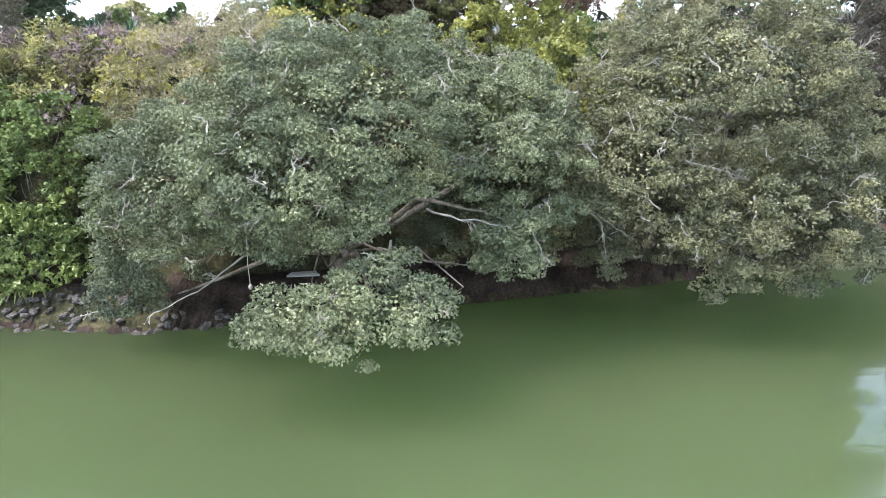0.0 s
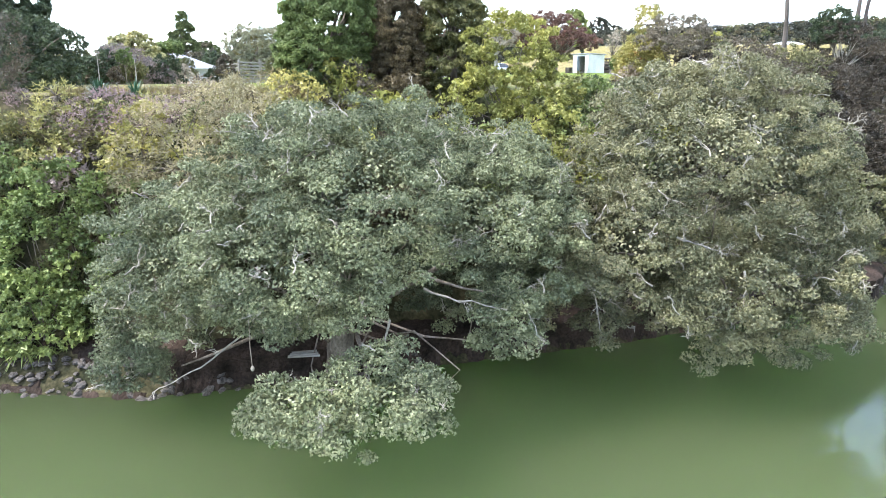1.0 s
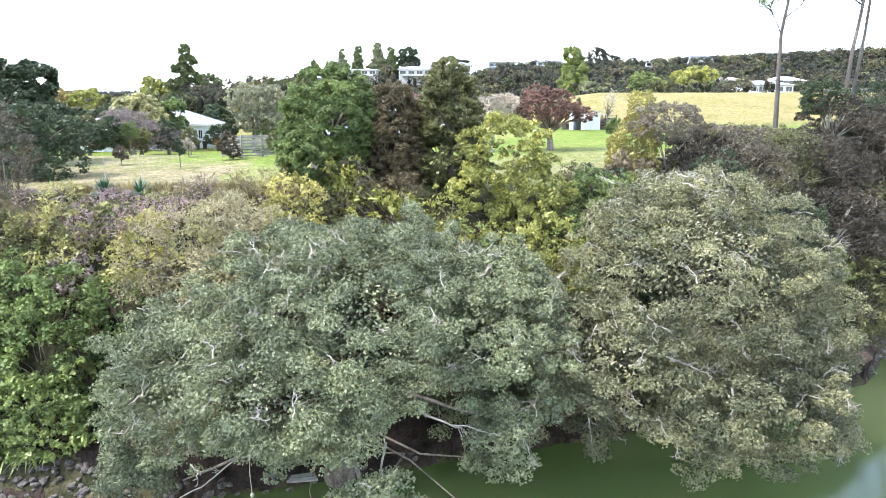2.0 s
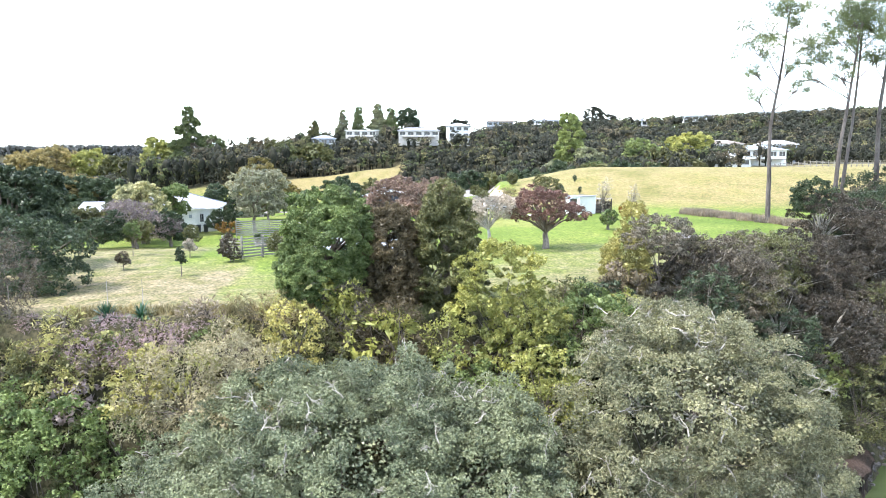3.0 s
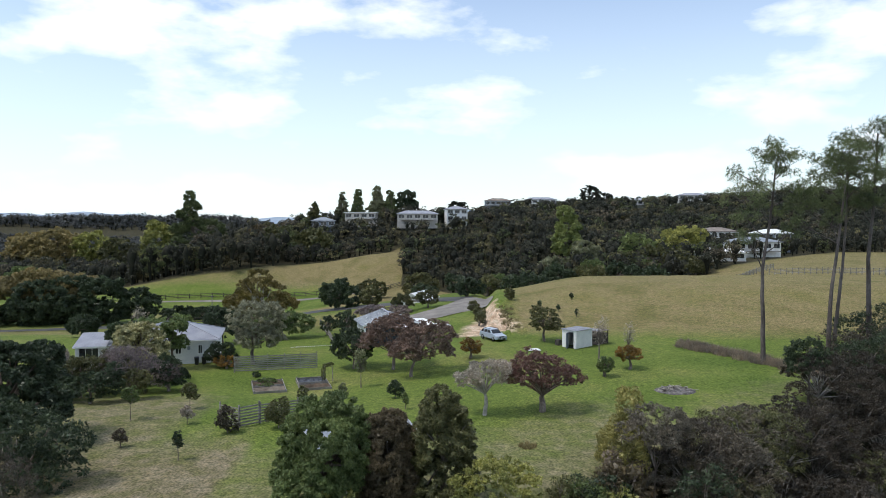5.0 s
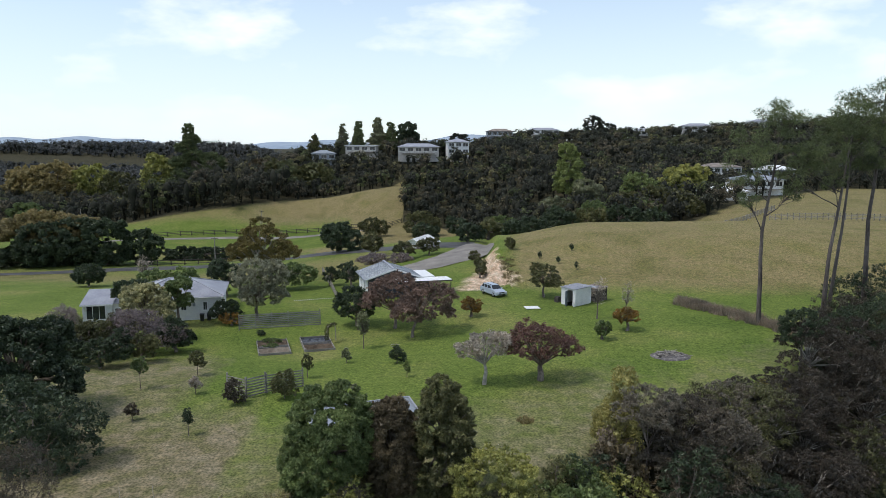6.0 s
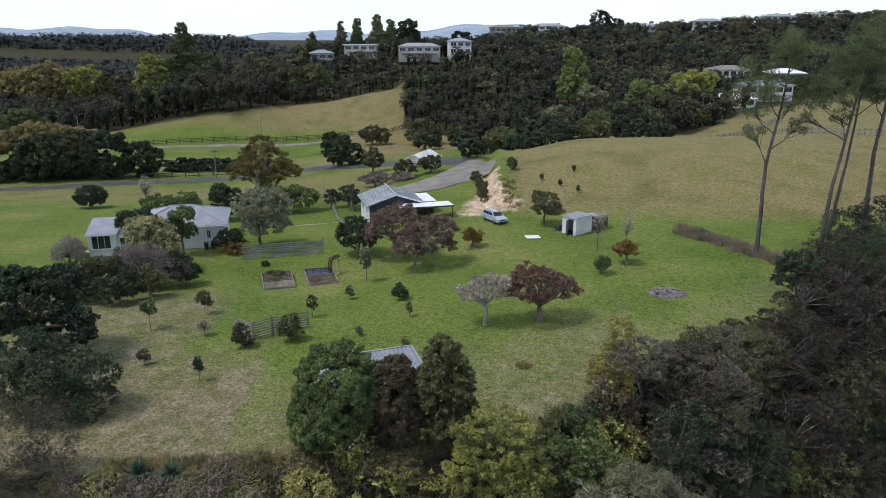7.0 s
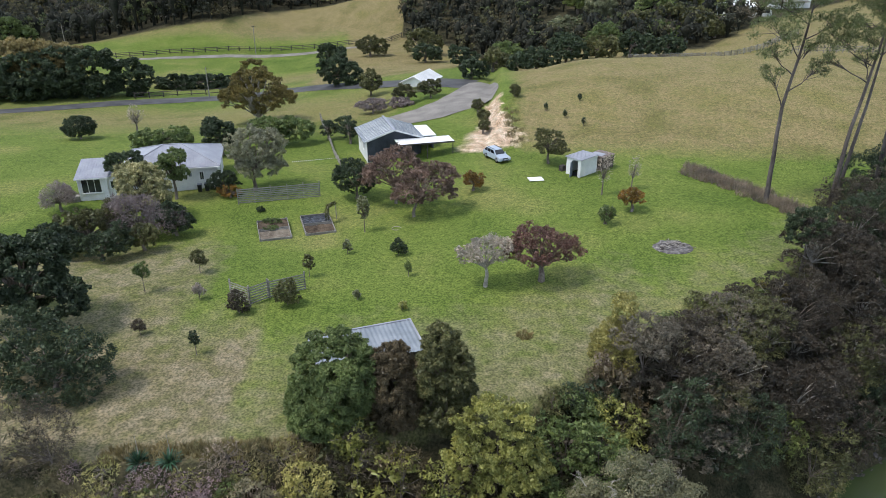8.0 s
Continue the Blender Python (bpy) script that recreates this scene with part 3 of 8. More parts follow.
def build_ground():
    gx = grade((-4500, -900, 12), (-900, -130, 50), (-130, -50, 40), (-50, 4, 56), (4, 16, 30), (16, 60, 46), (60, 160, 40), (160, 700, 40), (700, 4500, 14))
    gy = grade((-600, -60, 20), (-60, 24, 24), (24, 76, 70), (76, 96, 14), (96, 123, 40), (123, 150, 20), (150, 320, 50), (320, 600, 40), (600, 1250, 34), (1250, 4700, 20))
    X, Y = np.meshgrid(gx, gy)
    Z = height(X, Y)
    rough = np.random.default_rng(5).normal(size=X.shape)
    Z = Z + rough * np.where((Y > 24) & (Y < 150), 0.025, 0.0)
    Z = Z + rough * np.where((Y > 97) & (Y < 122) & (np.abs(X - 9.5) < 3), 0.16, 0.0)
    nx, ny = len(gx), len(gy)
    idx = np.arange(nx * ny).reshape(ny, nx)
    q = np.stack([idx[:-1, :-1], idx[:-1, 1:], idx[1:, 1:], idx[1:, :-1]], -1).reshape(-1, 4)
    me = mesh_np("ground", np.stack([X, Y, Z], -1).reshape(-1, 3), q, GROUND, True)
    d = Y - along(EDGE, X)
    dry = np.clip(1 - ease(d, 2, 14), 0, 1) * 0.58
    dry = np.where((X < -14) & (Y < 70), np.maximum(dry, 0.74 - ease(Y, 48, 62) * 0.66), dry)
    dry = np.maximum(dry, 0.62 * (1 - ease(X + 0.05 * (Y - 60), -23, -17)) * (1 - ease(Y, 66, 80)))
    dry = np.maximum(dry, 0.5 * (1 - ease(d, 6, 22)) * (1 - ease(X, 14, 30)))
    dry = np.where(X > 18, dry * 0.7, dry)
    slope = ease(Y - 0.1 * X, 250, 266) * ease(X, -100, -50) * (1 - ease(X, 0, 20))
    hay = ease(Y, 154, 172) * ease(X, -36, -26) * (1 - ease(X, 10, 22))
    dry = np.maximum(dry, np.maximum(slope * 0.85, hay * 0.75))
    hill = ease(Y + 0.12 * X, 92, 104) * ease(X - 0.08 * (Y - 100), 7, 13)
    gold = np.clip(hill * 0.72 + slope * 0.8 + hay * 1.0, 0, 1)
    field = ease(Y, 94, 116) * (1 - ease(X, -12, -2)) * (0.42 + 0.2 * np.sin(Y * 0.11 + X * 0.02))
    field = field * (1 - 0.75 * ease(Y, 192, 215) * (1 - ease(Y, 246, 256)))
    gold = np.maximum(gold, np.clip(field, 0, 1))
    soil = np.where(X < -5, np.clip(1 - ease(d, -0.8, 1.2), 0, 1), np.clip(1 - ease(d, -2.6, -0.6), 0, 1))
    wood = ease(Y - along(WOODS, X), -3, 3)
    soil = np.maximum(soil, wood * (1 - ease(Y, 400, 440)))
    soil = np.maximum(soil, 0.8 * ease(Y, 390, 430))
    v = X - 0.08 * (Y - 100) + 0.35 * np.sin(Y * 0.9) + 0.2 * np.sin(Y * 2.3)
    wide = 1.0 + 2.8 * (1 - ease(Y, 99, 117))
    clay = np.clip(1.3 - np.abs(v - 7.1) / wide * 0.75, 0, 1) * ease(Y, 97, 100) * (1 - ease(Y, 122, 127))
    me.attributes.new("clay", "FLOAT", "POINT").data.foreach_set("value", clay.reshape(-1).astype(np.float32))
    cov = me.color_attributes.new("cover", "FLOAT_COLOR", "POINT")
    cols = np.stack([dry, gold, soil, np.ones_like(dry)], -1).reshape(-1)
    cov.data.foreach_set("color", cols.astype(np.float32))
    tagged(new("ground", me), "mown lawn, dry grass and meadow rising from the river bank", "ground", kind="structure")
    wx, wy = grade((-1500, 1500, 60)), grade((-60, 120, 40))
    WX, WY = np.meshgrid(wx, wy)
    idx = np.arange(WX.size).reshape(WX.shape)
    q = np.stack([idx[:-1, :-1], idx[:-1, 1:], idx[1:, 1:], idx[1:, :-1]], -1).reshape(-1, 4)
    me = mesh_np("water", np.stack([WX, WY, 0 * WX], -1).reshape(-1, 3), q, WATER, True)
    tagged(new("water", me), "calm murky green river water mirroring the trees", "water", kind="structure")


build_ground()


def strip(name, line, width, mat, label, category, lift=0.06):
    """A road laid over the ground along a line."""
    pts = []
    for (ax, ay), (bx, by) in zip(line, line[1:]):
        n = max(2, int(math.hypot(bx - ax, by - ay) / 2.5))
        pts += [(ax + (bx - ax) * i / n, ay + (by - ay) * i / n) for i in range(n)]
    pts.append(line[-1])
    vs, fs = [], []
    m = 6
    for i, (x, y) in enumerate(pts):
        a, b = pts[max(0, i - 1)], pts[min(len(pts) - 1, i + 1)]
        dx, dy = b[0] - a[0], b[1] - a[1]
        ln = math.hypot(dx, dy)
        w = width(i / (len(pts) - 1)) if callable(width) else width
        for k in range(m + 1):
            u = (k / m - 0.5) * w
            px, py = x - dy / ln * u, y + dx / ln * u
            vs.append((px, py, level(px, py) + lift + 0.05 * (1 - (2 * k / m - 1) ** 2)))
    for i in range(len(pts) - 1):
        for k in range(m):
            j = i * (m + 1) + k
            fs.append((j, j + 1, j + m + 2, j + m + 1))
    return tagged(new(name, mesh_of(name, vs, fs, mat, True)), label, category, kind="structure")


# ---- the two river trees ----
def antlers(at, way, length, rr, r=0.03):
    """A forked spray of bare twigs."""
    runs = []

    def grow(p, d, ln, r, depth):
        e = p + d * ln
        runs.append((wander(p, e, 3, 0.13 * ln, rr), [r, r * 0.9, r * 0.7, r * 0.5], 3))
        if depth:
            for _ in range(rr.choice((2, 3))):
                nd = (d + Vector([rr.uniform(-0.9, 0.9) for _ in range(3)])).normalized()
                grow(p.lerp(e, rr.uniform(0.55, 1.0)), nd, ln * rr.uniform(0.5, 0.8), r * 0.6, depth - 1)

    grow(at, way, length * 0.4, r, 3 if r > 0.03 else 2)
    return runs


def river_tree(name, base, fork, lobes, mat, label, seed, per, size, trunk, limb_lines, gaps=(), dead=(), fill=1.0):
    rng, rr = np.random.default_rng(seed), random.Random(seed)
    root = thing(name, base, label, "tree", "river trees")
    b = Vector(base)
    lobes = [(x - b.x, y - b.y, z - b.z, p, q, r) for x, y, z, p, q, r in lobes]
    gaps = [(x - b.x, y - b.y, z - b.z, p, q, r) for x, y, z, p, q, r in gaps]
    clumps = clumps_of(lobes, size, rng, fill * 0.95, -0.55, 0.66, gaps)
    f = Vector(fork) - b
    part("trunk", tubes_mesh("trunk", [(wander((0, 0, -0.5), f, 6, 0.12, rr), [trunk * (1.5 - 0.6 * i / 6) for i in range(7)], 10)], BARK), None, root)
    runs = []
    for line in limb_lines:
        pts = [f] + [Vector(p) - b for p in line]
        path = []
        for a, c in zip(pts, pts[1:]):
            path += wander(a, c, 4, 0.1, rr)[:-1]
        path.append(pts[-1])
        k = len(path) - 1
        part("limb", tubes_mesh("limb", [(path, [trunk * 0.34 * (1 - 0.8 * i / k) for i in range(k + 1)], 8)], BARK), None, root)
    for line in dead:
        pts = [Vector(p) - b for p in line]
        path = []
        for a, c in zip(pts, pts[1:]):
            path += wander(a, c, 4, 0.06, rr)[:-1]
        path.append(pts[-1])
        k = len(path) - 1
        part("bare_limb", tubes_mesh("bare_limb", [(path, [0.055 * (1 - 0.7 * i / k) for i in range(k + 1)], 7)] + antlers(path[-1], (pts[-1] - pts[-2]).normalized(), 1.3, rr) + antlers(path[k // 2], (pts[-1] - pts[-2]).normalized(), 1.1, rr), DEADWOOD), None, root, "bare pale grey limb")
    ends = [clumps[rr.randrange(len(clumps))][:3] for _ in range(18)]
    runs += seg_limbs(f, ends, rr, trunk * 0.13, sway=1.3)
    tagged(part("branchwork", tubes_mesh("branchwork", runs, BARK), None, root), kind="stuff")
    twigs = []
    for i in range(120):
        c = clumps[rr.randrange(len(clumps))]
        out = Vector((rr.uniform(-0.7, 0.7), rr.uniform(-1, 0.1), rr.uniform(-0.2, 0.9))).normalized()
        twigs += antlers(Vector(c[:3]) + out * c[3] * 0.5, out, rr.uniform(0.5, 1.0), rr)
    for i in range(170):
        c = clumps[rr.randrange(len(clumps))]
        out = Vector((rr.uniform(-0.8, 0.8), rr.uniform(-0.9, 0.5), rr.uniform(0.1, 1.0))).normalized()
        along_it = out.cross(Vector((rr.uniform(-1, 1), rr.uniform(-1, 1), rr.uniform(-1, 1)))).normalized()
        twigs += antlers(Vector(c[:3]) + out * c[3] * 0.95, (along_it + out * 0.1).normalized(), rr.uniform(0.9, 1.5), rr, 0.034)
    tagged(part("twigwork", tubes_mesh("twigwork", twigs, DEADWOOD), None, root, "bare pale lichen-covered twigs"), kind="stuff")
    inner = [(x, y, z, p * 0.6, q * 0.6, r * 0.6) for x, y, z, p, q, r in clumps]
    p, nrm = leaf_points(inner, per * 0.35, rng, 0.3, -0.95)
    part("inner_foliage", leaves_mesh("inner_foliage", p, nrm, mat, 0.16, 0.1, 3, rng, 0.8, face=True), None, root)
    p, nrm = leaf_points([(x, y, z, p * 0.66, q * 0.66, r * 0.64) for x, y, z, p, q, r in lobes], 40.0, rng, 0.3, -0.15)
    for x, y, z, a, c, e in gaps:
        clear = ((p[:, 0] - x) / a) ** 2 + ((p[:, 1] - y) / c) ** 2 + ((p[:, 2] - z) / e) ** 2 > 1.3
        p, nrm = p[clear], nrm[clear]
    part("deep_foliage", leaves_mesh("deep_foliage", p, nrm, mat, 0.16, 0.11, 1, rng, 0.5, face=True), None, root)
    p, nrm = leaf_points(clumps, per, rng, 0.45, -0.35)
    part("crown", leaves_mesh("crown", p, nrm, mat, 0.098, 0.052, 4, rng, 0.7, face=True), None, root)
    return root


LOBES_1 = [(-5.0, 21.2, 3.2, 1.3, 1.2, 1.0), (-5.2, 23.6, 5.4, 1.1, 1.0, 1.3), (-3.1, 20.7, 2.5, 1.4, 1.1, 0.85), (-7.2, 30.6, 8.3, 4.4, 3.4, 4.2), (-1.6, 30.8, 8.9, 4.8, 3.2, 4.3), (2.4, 30.8, 8.0, 3.2, 2.8, 3.9), (-3.5, 28.2, 7.9, 6.0, 5.5, 4.9), (-9.0, 28.2, 6.2, 4.8, 4.6, 4.2), (-11.6, 28.0, 3.9, 2.2, 2.6, 2.9), (-8.6, 28.6, 2.6, 2.6, 1.6, 1.2), (-12.4, 27.0, 2.3, 1.5, 1.5, 1.6), (1.6, 28.8, 7.2, 4.3, 4.2, 4.0), (-5.5, 24.8, 7.0, 4.2, 3.3, 2.7),
           (-3.7, 21.0, 3.2, 1.7, 1.4, 1.15), (-1.7, 21.3, 3.3, 1.9, 1.3, 1.25), (-5.3, 21.0, 2.7, 1.0, 0.9, 0.7), (-3.3, 20.8, 2.3, 0.7, 0.7, 0.5), (-0.7, 21.6, 3.6, 0.9, 0.9, 0.8), (-1.2, 22.4, 4.5, 1.1, 1.0, 0.65), (-2.5, 22.0, 4.1, 1.0, 0.9, 0.6), (-2.2, 24.0, 6.3, 1.0, 0.9, 0.85), (-4.6, 25.0, 4.9, 1.5, 0.9, 0.8), (-6.4, 25.7, 5.1, 0.9, 0.8, 1.0), (2.7, 26.0, 4.3, 1.5, 1.4, 1.8), (1.9, 26.6, 4.3, 1.1, 1.0, 1.0), (-7.9, 25.6, 4.0, 2.2, 1.4, 1.5), (-2.2, 23.4, 6.2, 0.9, 0.8, 0.8), (0.9, 29.5, 3.6, 1.6, 1.4, 1.6), (3.6, 30.5, 4.0, 1.8, 1.6, 2.2), (-6.0, 31.5, 6.0, 5.0, 2.0, 4.5), (1.5, 32.5, 5.0, 4.0, 1.6, 3.8)]
LOBES_2 = [(12.2, 36.4, 11.6, 3.8, 2.6, 2.8), (11.8, 31.4, 9.9, 5.8, 5.0, 4.8), (15.9, 32.0, 6.6, 3.5, 4.0, 4.8), (8.2, 29.2, 6.4, 3.7, 3.3, 3.8), (13.0, 28.4, 4.9, 4.6, 2.3, 3.0), (6.3, 30.0, 3.9, 2.0, 1.8, 2.3), (16.2, 29.4, 3.2, 2.4, 1.8, 1.8), (11.3, 28.2, 2.6, 1.3, 1.0, 1.1), (14.2, 28.6, 2.8, 1.5, 1.1, 1.2), (16.8, 30.8, 3.6, 2.1, 1.8, 2.0), (9.0, 31.5, 3.6, 3.0, 1.8, 2.4), (14.5, 34.0, 4.5, 5.0, 2.0, 4.0)]
river_tree("pohutukawa_tree", (-4.6, 30.8, 1.0), (-4.2, 29.2, 3.6), LOBES_1, POHUTU, "broad grey-green coastal tree leaning over the river bank", 11, 62, 0.6, 0.5,
           [[(-3.2, 25.5, 4.4), (-2.4, 21.8, 3.2)], [(-1.0, 27.0, 6.2), (1.6, 25.8, 5.9)], [(-7, 28, 3.6), (-10.5, 27, 2.4)], [(-4.5, 28.6, 6.5), (-5.5, 29, 8)], [(0.5, 28.5, 6.5), (2.5, 28.5, 9)]],
           [(-0.2, 26.8, 4.5, 1.7, 4.8, 1.3), (0.0, 26.6, 5.9, 1.9, 4.6, 1.0), (-2.6, 26.4, 4.5, 1.2, 4.0, 1.0), (-8.0, 26.6, 2.9, 2.6, 4.6, 1.5), (-1.9, 26.4, 7.2, 0.6, 2.4, 0.4), (-4.4, 28.8, 3.1, 5.8, 2.6, 1.9), (-5.2, 26.2, 10.6, 1.0, 1.0, 0.9), (-7.2, 24.6, 8.8, 0.5, 0.8, 0.4), (-2.0, 24.2, 8.6, 0.6, 0.8, 0.4), (1.6, 25.4, 8.0, 0.6, 0.8, 0.4)],
           [[(-5.6, 27.4, 5.2), (-7.6, 26.2, 4.1), (-9.2, 25.6, 2.9), (-10.6, 25.4, 2.2)], [(-0.6, 25.8, 6.0), (0.6, 25.2, 5.7), (1.7, 24.9, 5.6)], [(-1.9, 25.4, 4.9), (-2.0, 24.6, 4.0), (-1.5, 24.0, 3.4)], [(3.0, 26.0, 5.8), (3.6, 25.6, 4.6)]])
river_tree("pohutukawa_tree", (11.5, 38.0, 2.0), (11.6, 34.0, 4.6), LOBES_2, POHUTU2, "dense olive-green coastal tree overhanging the green water", 12, 58, 0.6, 0.45,
           [[(12, 31, 6), (12, 28.5, 5)], [(14.5, 32, 6), (16.5, 31, 6)], [(9, 31, 6), (7.5, 29.5, 6.5)], [(12, 32.6, 7), (12.6, 32.6, 8.5)]],
           [(6.2, 28.0, 4.4, 0.8, 1.6, 1.4), (11.6, 27.4, 5.2, 0.5, 1.0, 0.6), (15.6, 28.2, 4.6, 0.6, 1.0, 0.5), (10.6, 27.2, 7.4, 0.6, 0.9, 0.4), (14.0, 28.0, 8.2, 0.6, 0.9, 0.4)],
           [[(5.4, 29.0, 6.0), (6.4, 28.2, 5.0), (6.6, 28.0, 3.8)], [(5.8, 28.6, 5.6), (7.0, 28.2, 4.8)], [(9.4, 27.6, 7.6), (10.2, 27.0, 7.4)], [(12.2, 27.6, 6.2), (12.0, 27.0, 5.4)]])


# ---- trees and bushes by the lawn's edge ----
def bush(name, x, y, z0, lobes, mat, label, seed, **k):
    return tree(name, (x, y, level(x, y) if z0 is None else z0), lobes, mat, label, seed=seed, **k)


bush("broadleaf_tree", -6.3, 41.8, None, [(0, 0.2, 3.8, 2.7, 2.6, 3.0), (-0.6, -0.6, 1.8, 2.5, 2.2, 2.0), (0.3, -1.5, 3.6, 1.8, 1.2, 2.0), (0.5, -1.6, 4.6, 1.2, 0.9, 1.2), (1.6, -0.2, 3.4, 1.4, 1.4, 1.9)], GREENLEAF, "dense rounded dark green evergreen tree at the lawn edge", 21, low=-0.95, size=0.42, per=260, leaf=(0.12, 0.05), spread=0.8, trunk=0.22, fill=1.5)
bush("bronze_shrub", -2.6, 42.2, None, [(0, 0, 3.5, 1.7, 1.6, 2.3), (0.2, -0.3, 1.2, 1.7, 1.5, 1.6), (-0.1, -0.9, 3.4, 1.2, 1.0, 1.7), (0.4, -0.8, 2.0, 1.2, 1.1, 1.4)], BROWNLEAF, "tall bronze-brown shrub beside the evergreen tree", 22, low=-0.95, category="shrub", size=0.36, per=230, leaf=(0.13, 0.045), spread=0.8, trunk=0.12, fill=2.0)
bush("conifer", 0.7, 42.4, None, [(0, 0, 1.6, 2.3, 2.1, 1.9), (0, 0, 3.8, 2.0, 1.8, 1.8), (-0.2, 0, 5.8, 1.2, 1.1, 1.6), (-0.7, -1.0, 4.8, 1.0, 0.9, 1.4), (0.9, -0.5, 5.2, 0.8, 0.8, 1.2)], OLIVELEAF, "olive-green native conifer with a pointed top", 23, low=-0.95, category="conifer", size=0.4, per=120, leaf=(0.2, 0.05), trunk=0.2, fill=1.4)
rise = 11.0 - level(3.7, 39.4)
bush("yellowing_tree", 3.7, 39.4, None, [(0, -0.6, rise + 4.1, 2.6, 2.1, 2.3), (1.7, -1.2, rise + 1.9, 2.0, 1.5, 1.6), (-1.3, -0.6, rise + 2.1, 1.7, 1.4, 1.6), (0.7, -1.5, rise + 0.3, 2.2, 1.4, 1.3)], YELLOWLEAF, "airy yellow-green autumn tree on the bank", 24, size=0.42, per=105, leaf=(0.11, 0.06), trunk=0.09, bare=20, low=-0.7, fork=0.3, limbs=18)



# ---- the bush-covered hills behind ----
def forest(name, spots, mat, label, seed, leaf=0.9, per=150, core=True, far=False):
    """Many tree crowns standing close, as one mass of leaf clumps."""
    rng = np.random.default_rng(seed)
    P, N, V, F, T = [], [], [], [], []
    ring = [(0.0, 1.0, 1)] + [(math.sin(a), math.cos(a), 5) for a in (0.7, 1.3, 2.0)]
    for x, y, w, h in spots:
        z = level(x, y)
        crown = h
        zc = z + h * 0.5
        nl = int(per * (w / 4) ** 2 * max(1.0, 0.8 * h / w))
        bits = 16
        c = unit(rng.normal(size=(bits, 3)))
        c[:, 2] = rng.uniform(-1.1, 0.95, bits)
        c = c * np.array((w * 0.34, w * 0.34, crown * 0.36)) * rng.uniform(0.75, 1.1, (bits, 1))
        pick = rng.integers(0, bits, nl)
        v = unit(rng.normal(size=(nl, 3)))
        v[:, 2] = np.where(v[:, 2] < -0.3, -v[:, 2], v[:, 2])
        size = rng.uniform(0.12, 0.2, bits)[pick][:, None] * w
        P.append(np.array((x, y, zc)) + c[pick] + v * size * np.array((1, 1, 0.8)) * (1 - 0.25 * rng.random((nl, 1))))
        N.append(v)
        T.append(np.full(nl, rng.random()))
        # added dark core tapering to a stem, stands in for shade inside the crown
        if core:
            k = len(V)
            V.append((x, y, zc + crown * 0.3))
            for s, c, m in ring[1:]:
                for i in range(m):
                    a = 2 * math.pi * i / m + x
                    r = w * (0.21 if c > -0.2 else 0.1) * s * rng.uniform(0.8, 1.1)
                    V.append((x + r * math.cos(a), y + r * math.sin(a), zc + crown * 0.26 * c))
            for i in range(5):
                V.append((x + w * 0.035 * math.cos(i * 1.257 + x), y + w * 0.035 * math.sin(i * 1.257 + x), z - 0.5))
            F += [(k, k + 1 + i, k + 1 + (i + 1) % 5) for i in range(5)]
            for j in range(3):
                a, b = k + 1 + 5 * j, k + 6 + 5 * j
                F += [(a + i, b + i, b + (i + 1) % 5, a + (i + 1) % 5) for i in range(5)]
    me = leaves_mesh(name, np.concatenate(P), np.concatenate(N), mat, leaf, leaf * 0.9, 1, rng, 0.4, face=True)
    me.attributes.new("species", "FLOAT", "POINT").data.foreach_set("value", np.repeat(np.concatenate(T), 3).astype(np.float32))
    root = thing(name, (0, 0, 0), label, "trees", kind="stuff")
    part("crowns", me, None, root)
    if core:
        part("stems", mesh_of("stems", V, F, GAPSHADE, True), None, root)
    return root


def scatter(x0, x1, y0, y1, gap, keep, rng, wide=(4, 8), tall=(7, 12)):
    out = []
    for x in np.arange(x0, x1, gap):
        for y in np.arange(y0, y1, gap):
            px, py = x + rng.uniform(-0.5, 0.5) * gap, y + rng.uniform(-0.5, 0.5) * gap
            if keep(px, py):
                low = any(abs(px - a) < 12 and -60 < py - b < 0 for a, b in HOMES)
                out.append((px, py, rng.uniform(*wide), rng.uniform(6.0, 8.6) if low else rng.uniform(*tall)))
    return out


HOMES = [(40, 222), (37, 208), (-58, 352), (-39, 352), (-11, 340), (7.5, 344), (102, 232), (108, 278), (85, 215), (122, 262), (36, 450), (64, 455), (130, 462), (161, 456), (210, 470), (252, 480)]


def wooded(x, y):
    if any(abs(x - a) < 11 and -7 < y - b < 8 for a, b in HOMES):
        return False
    return y > float(along(WOODS, x))


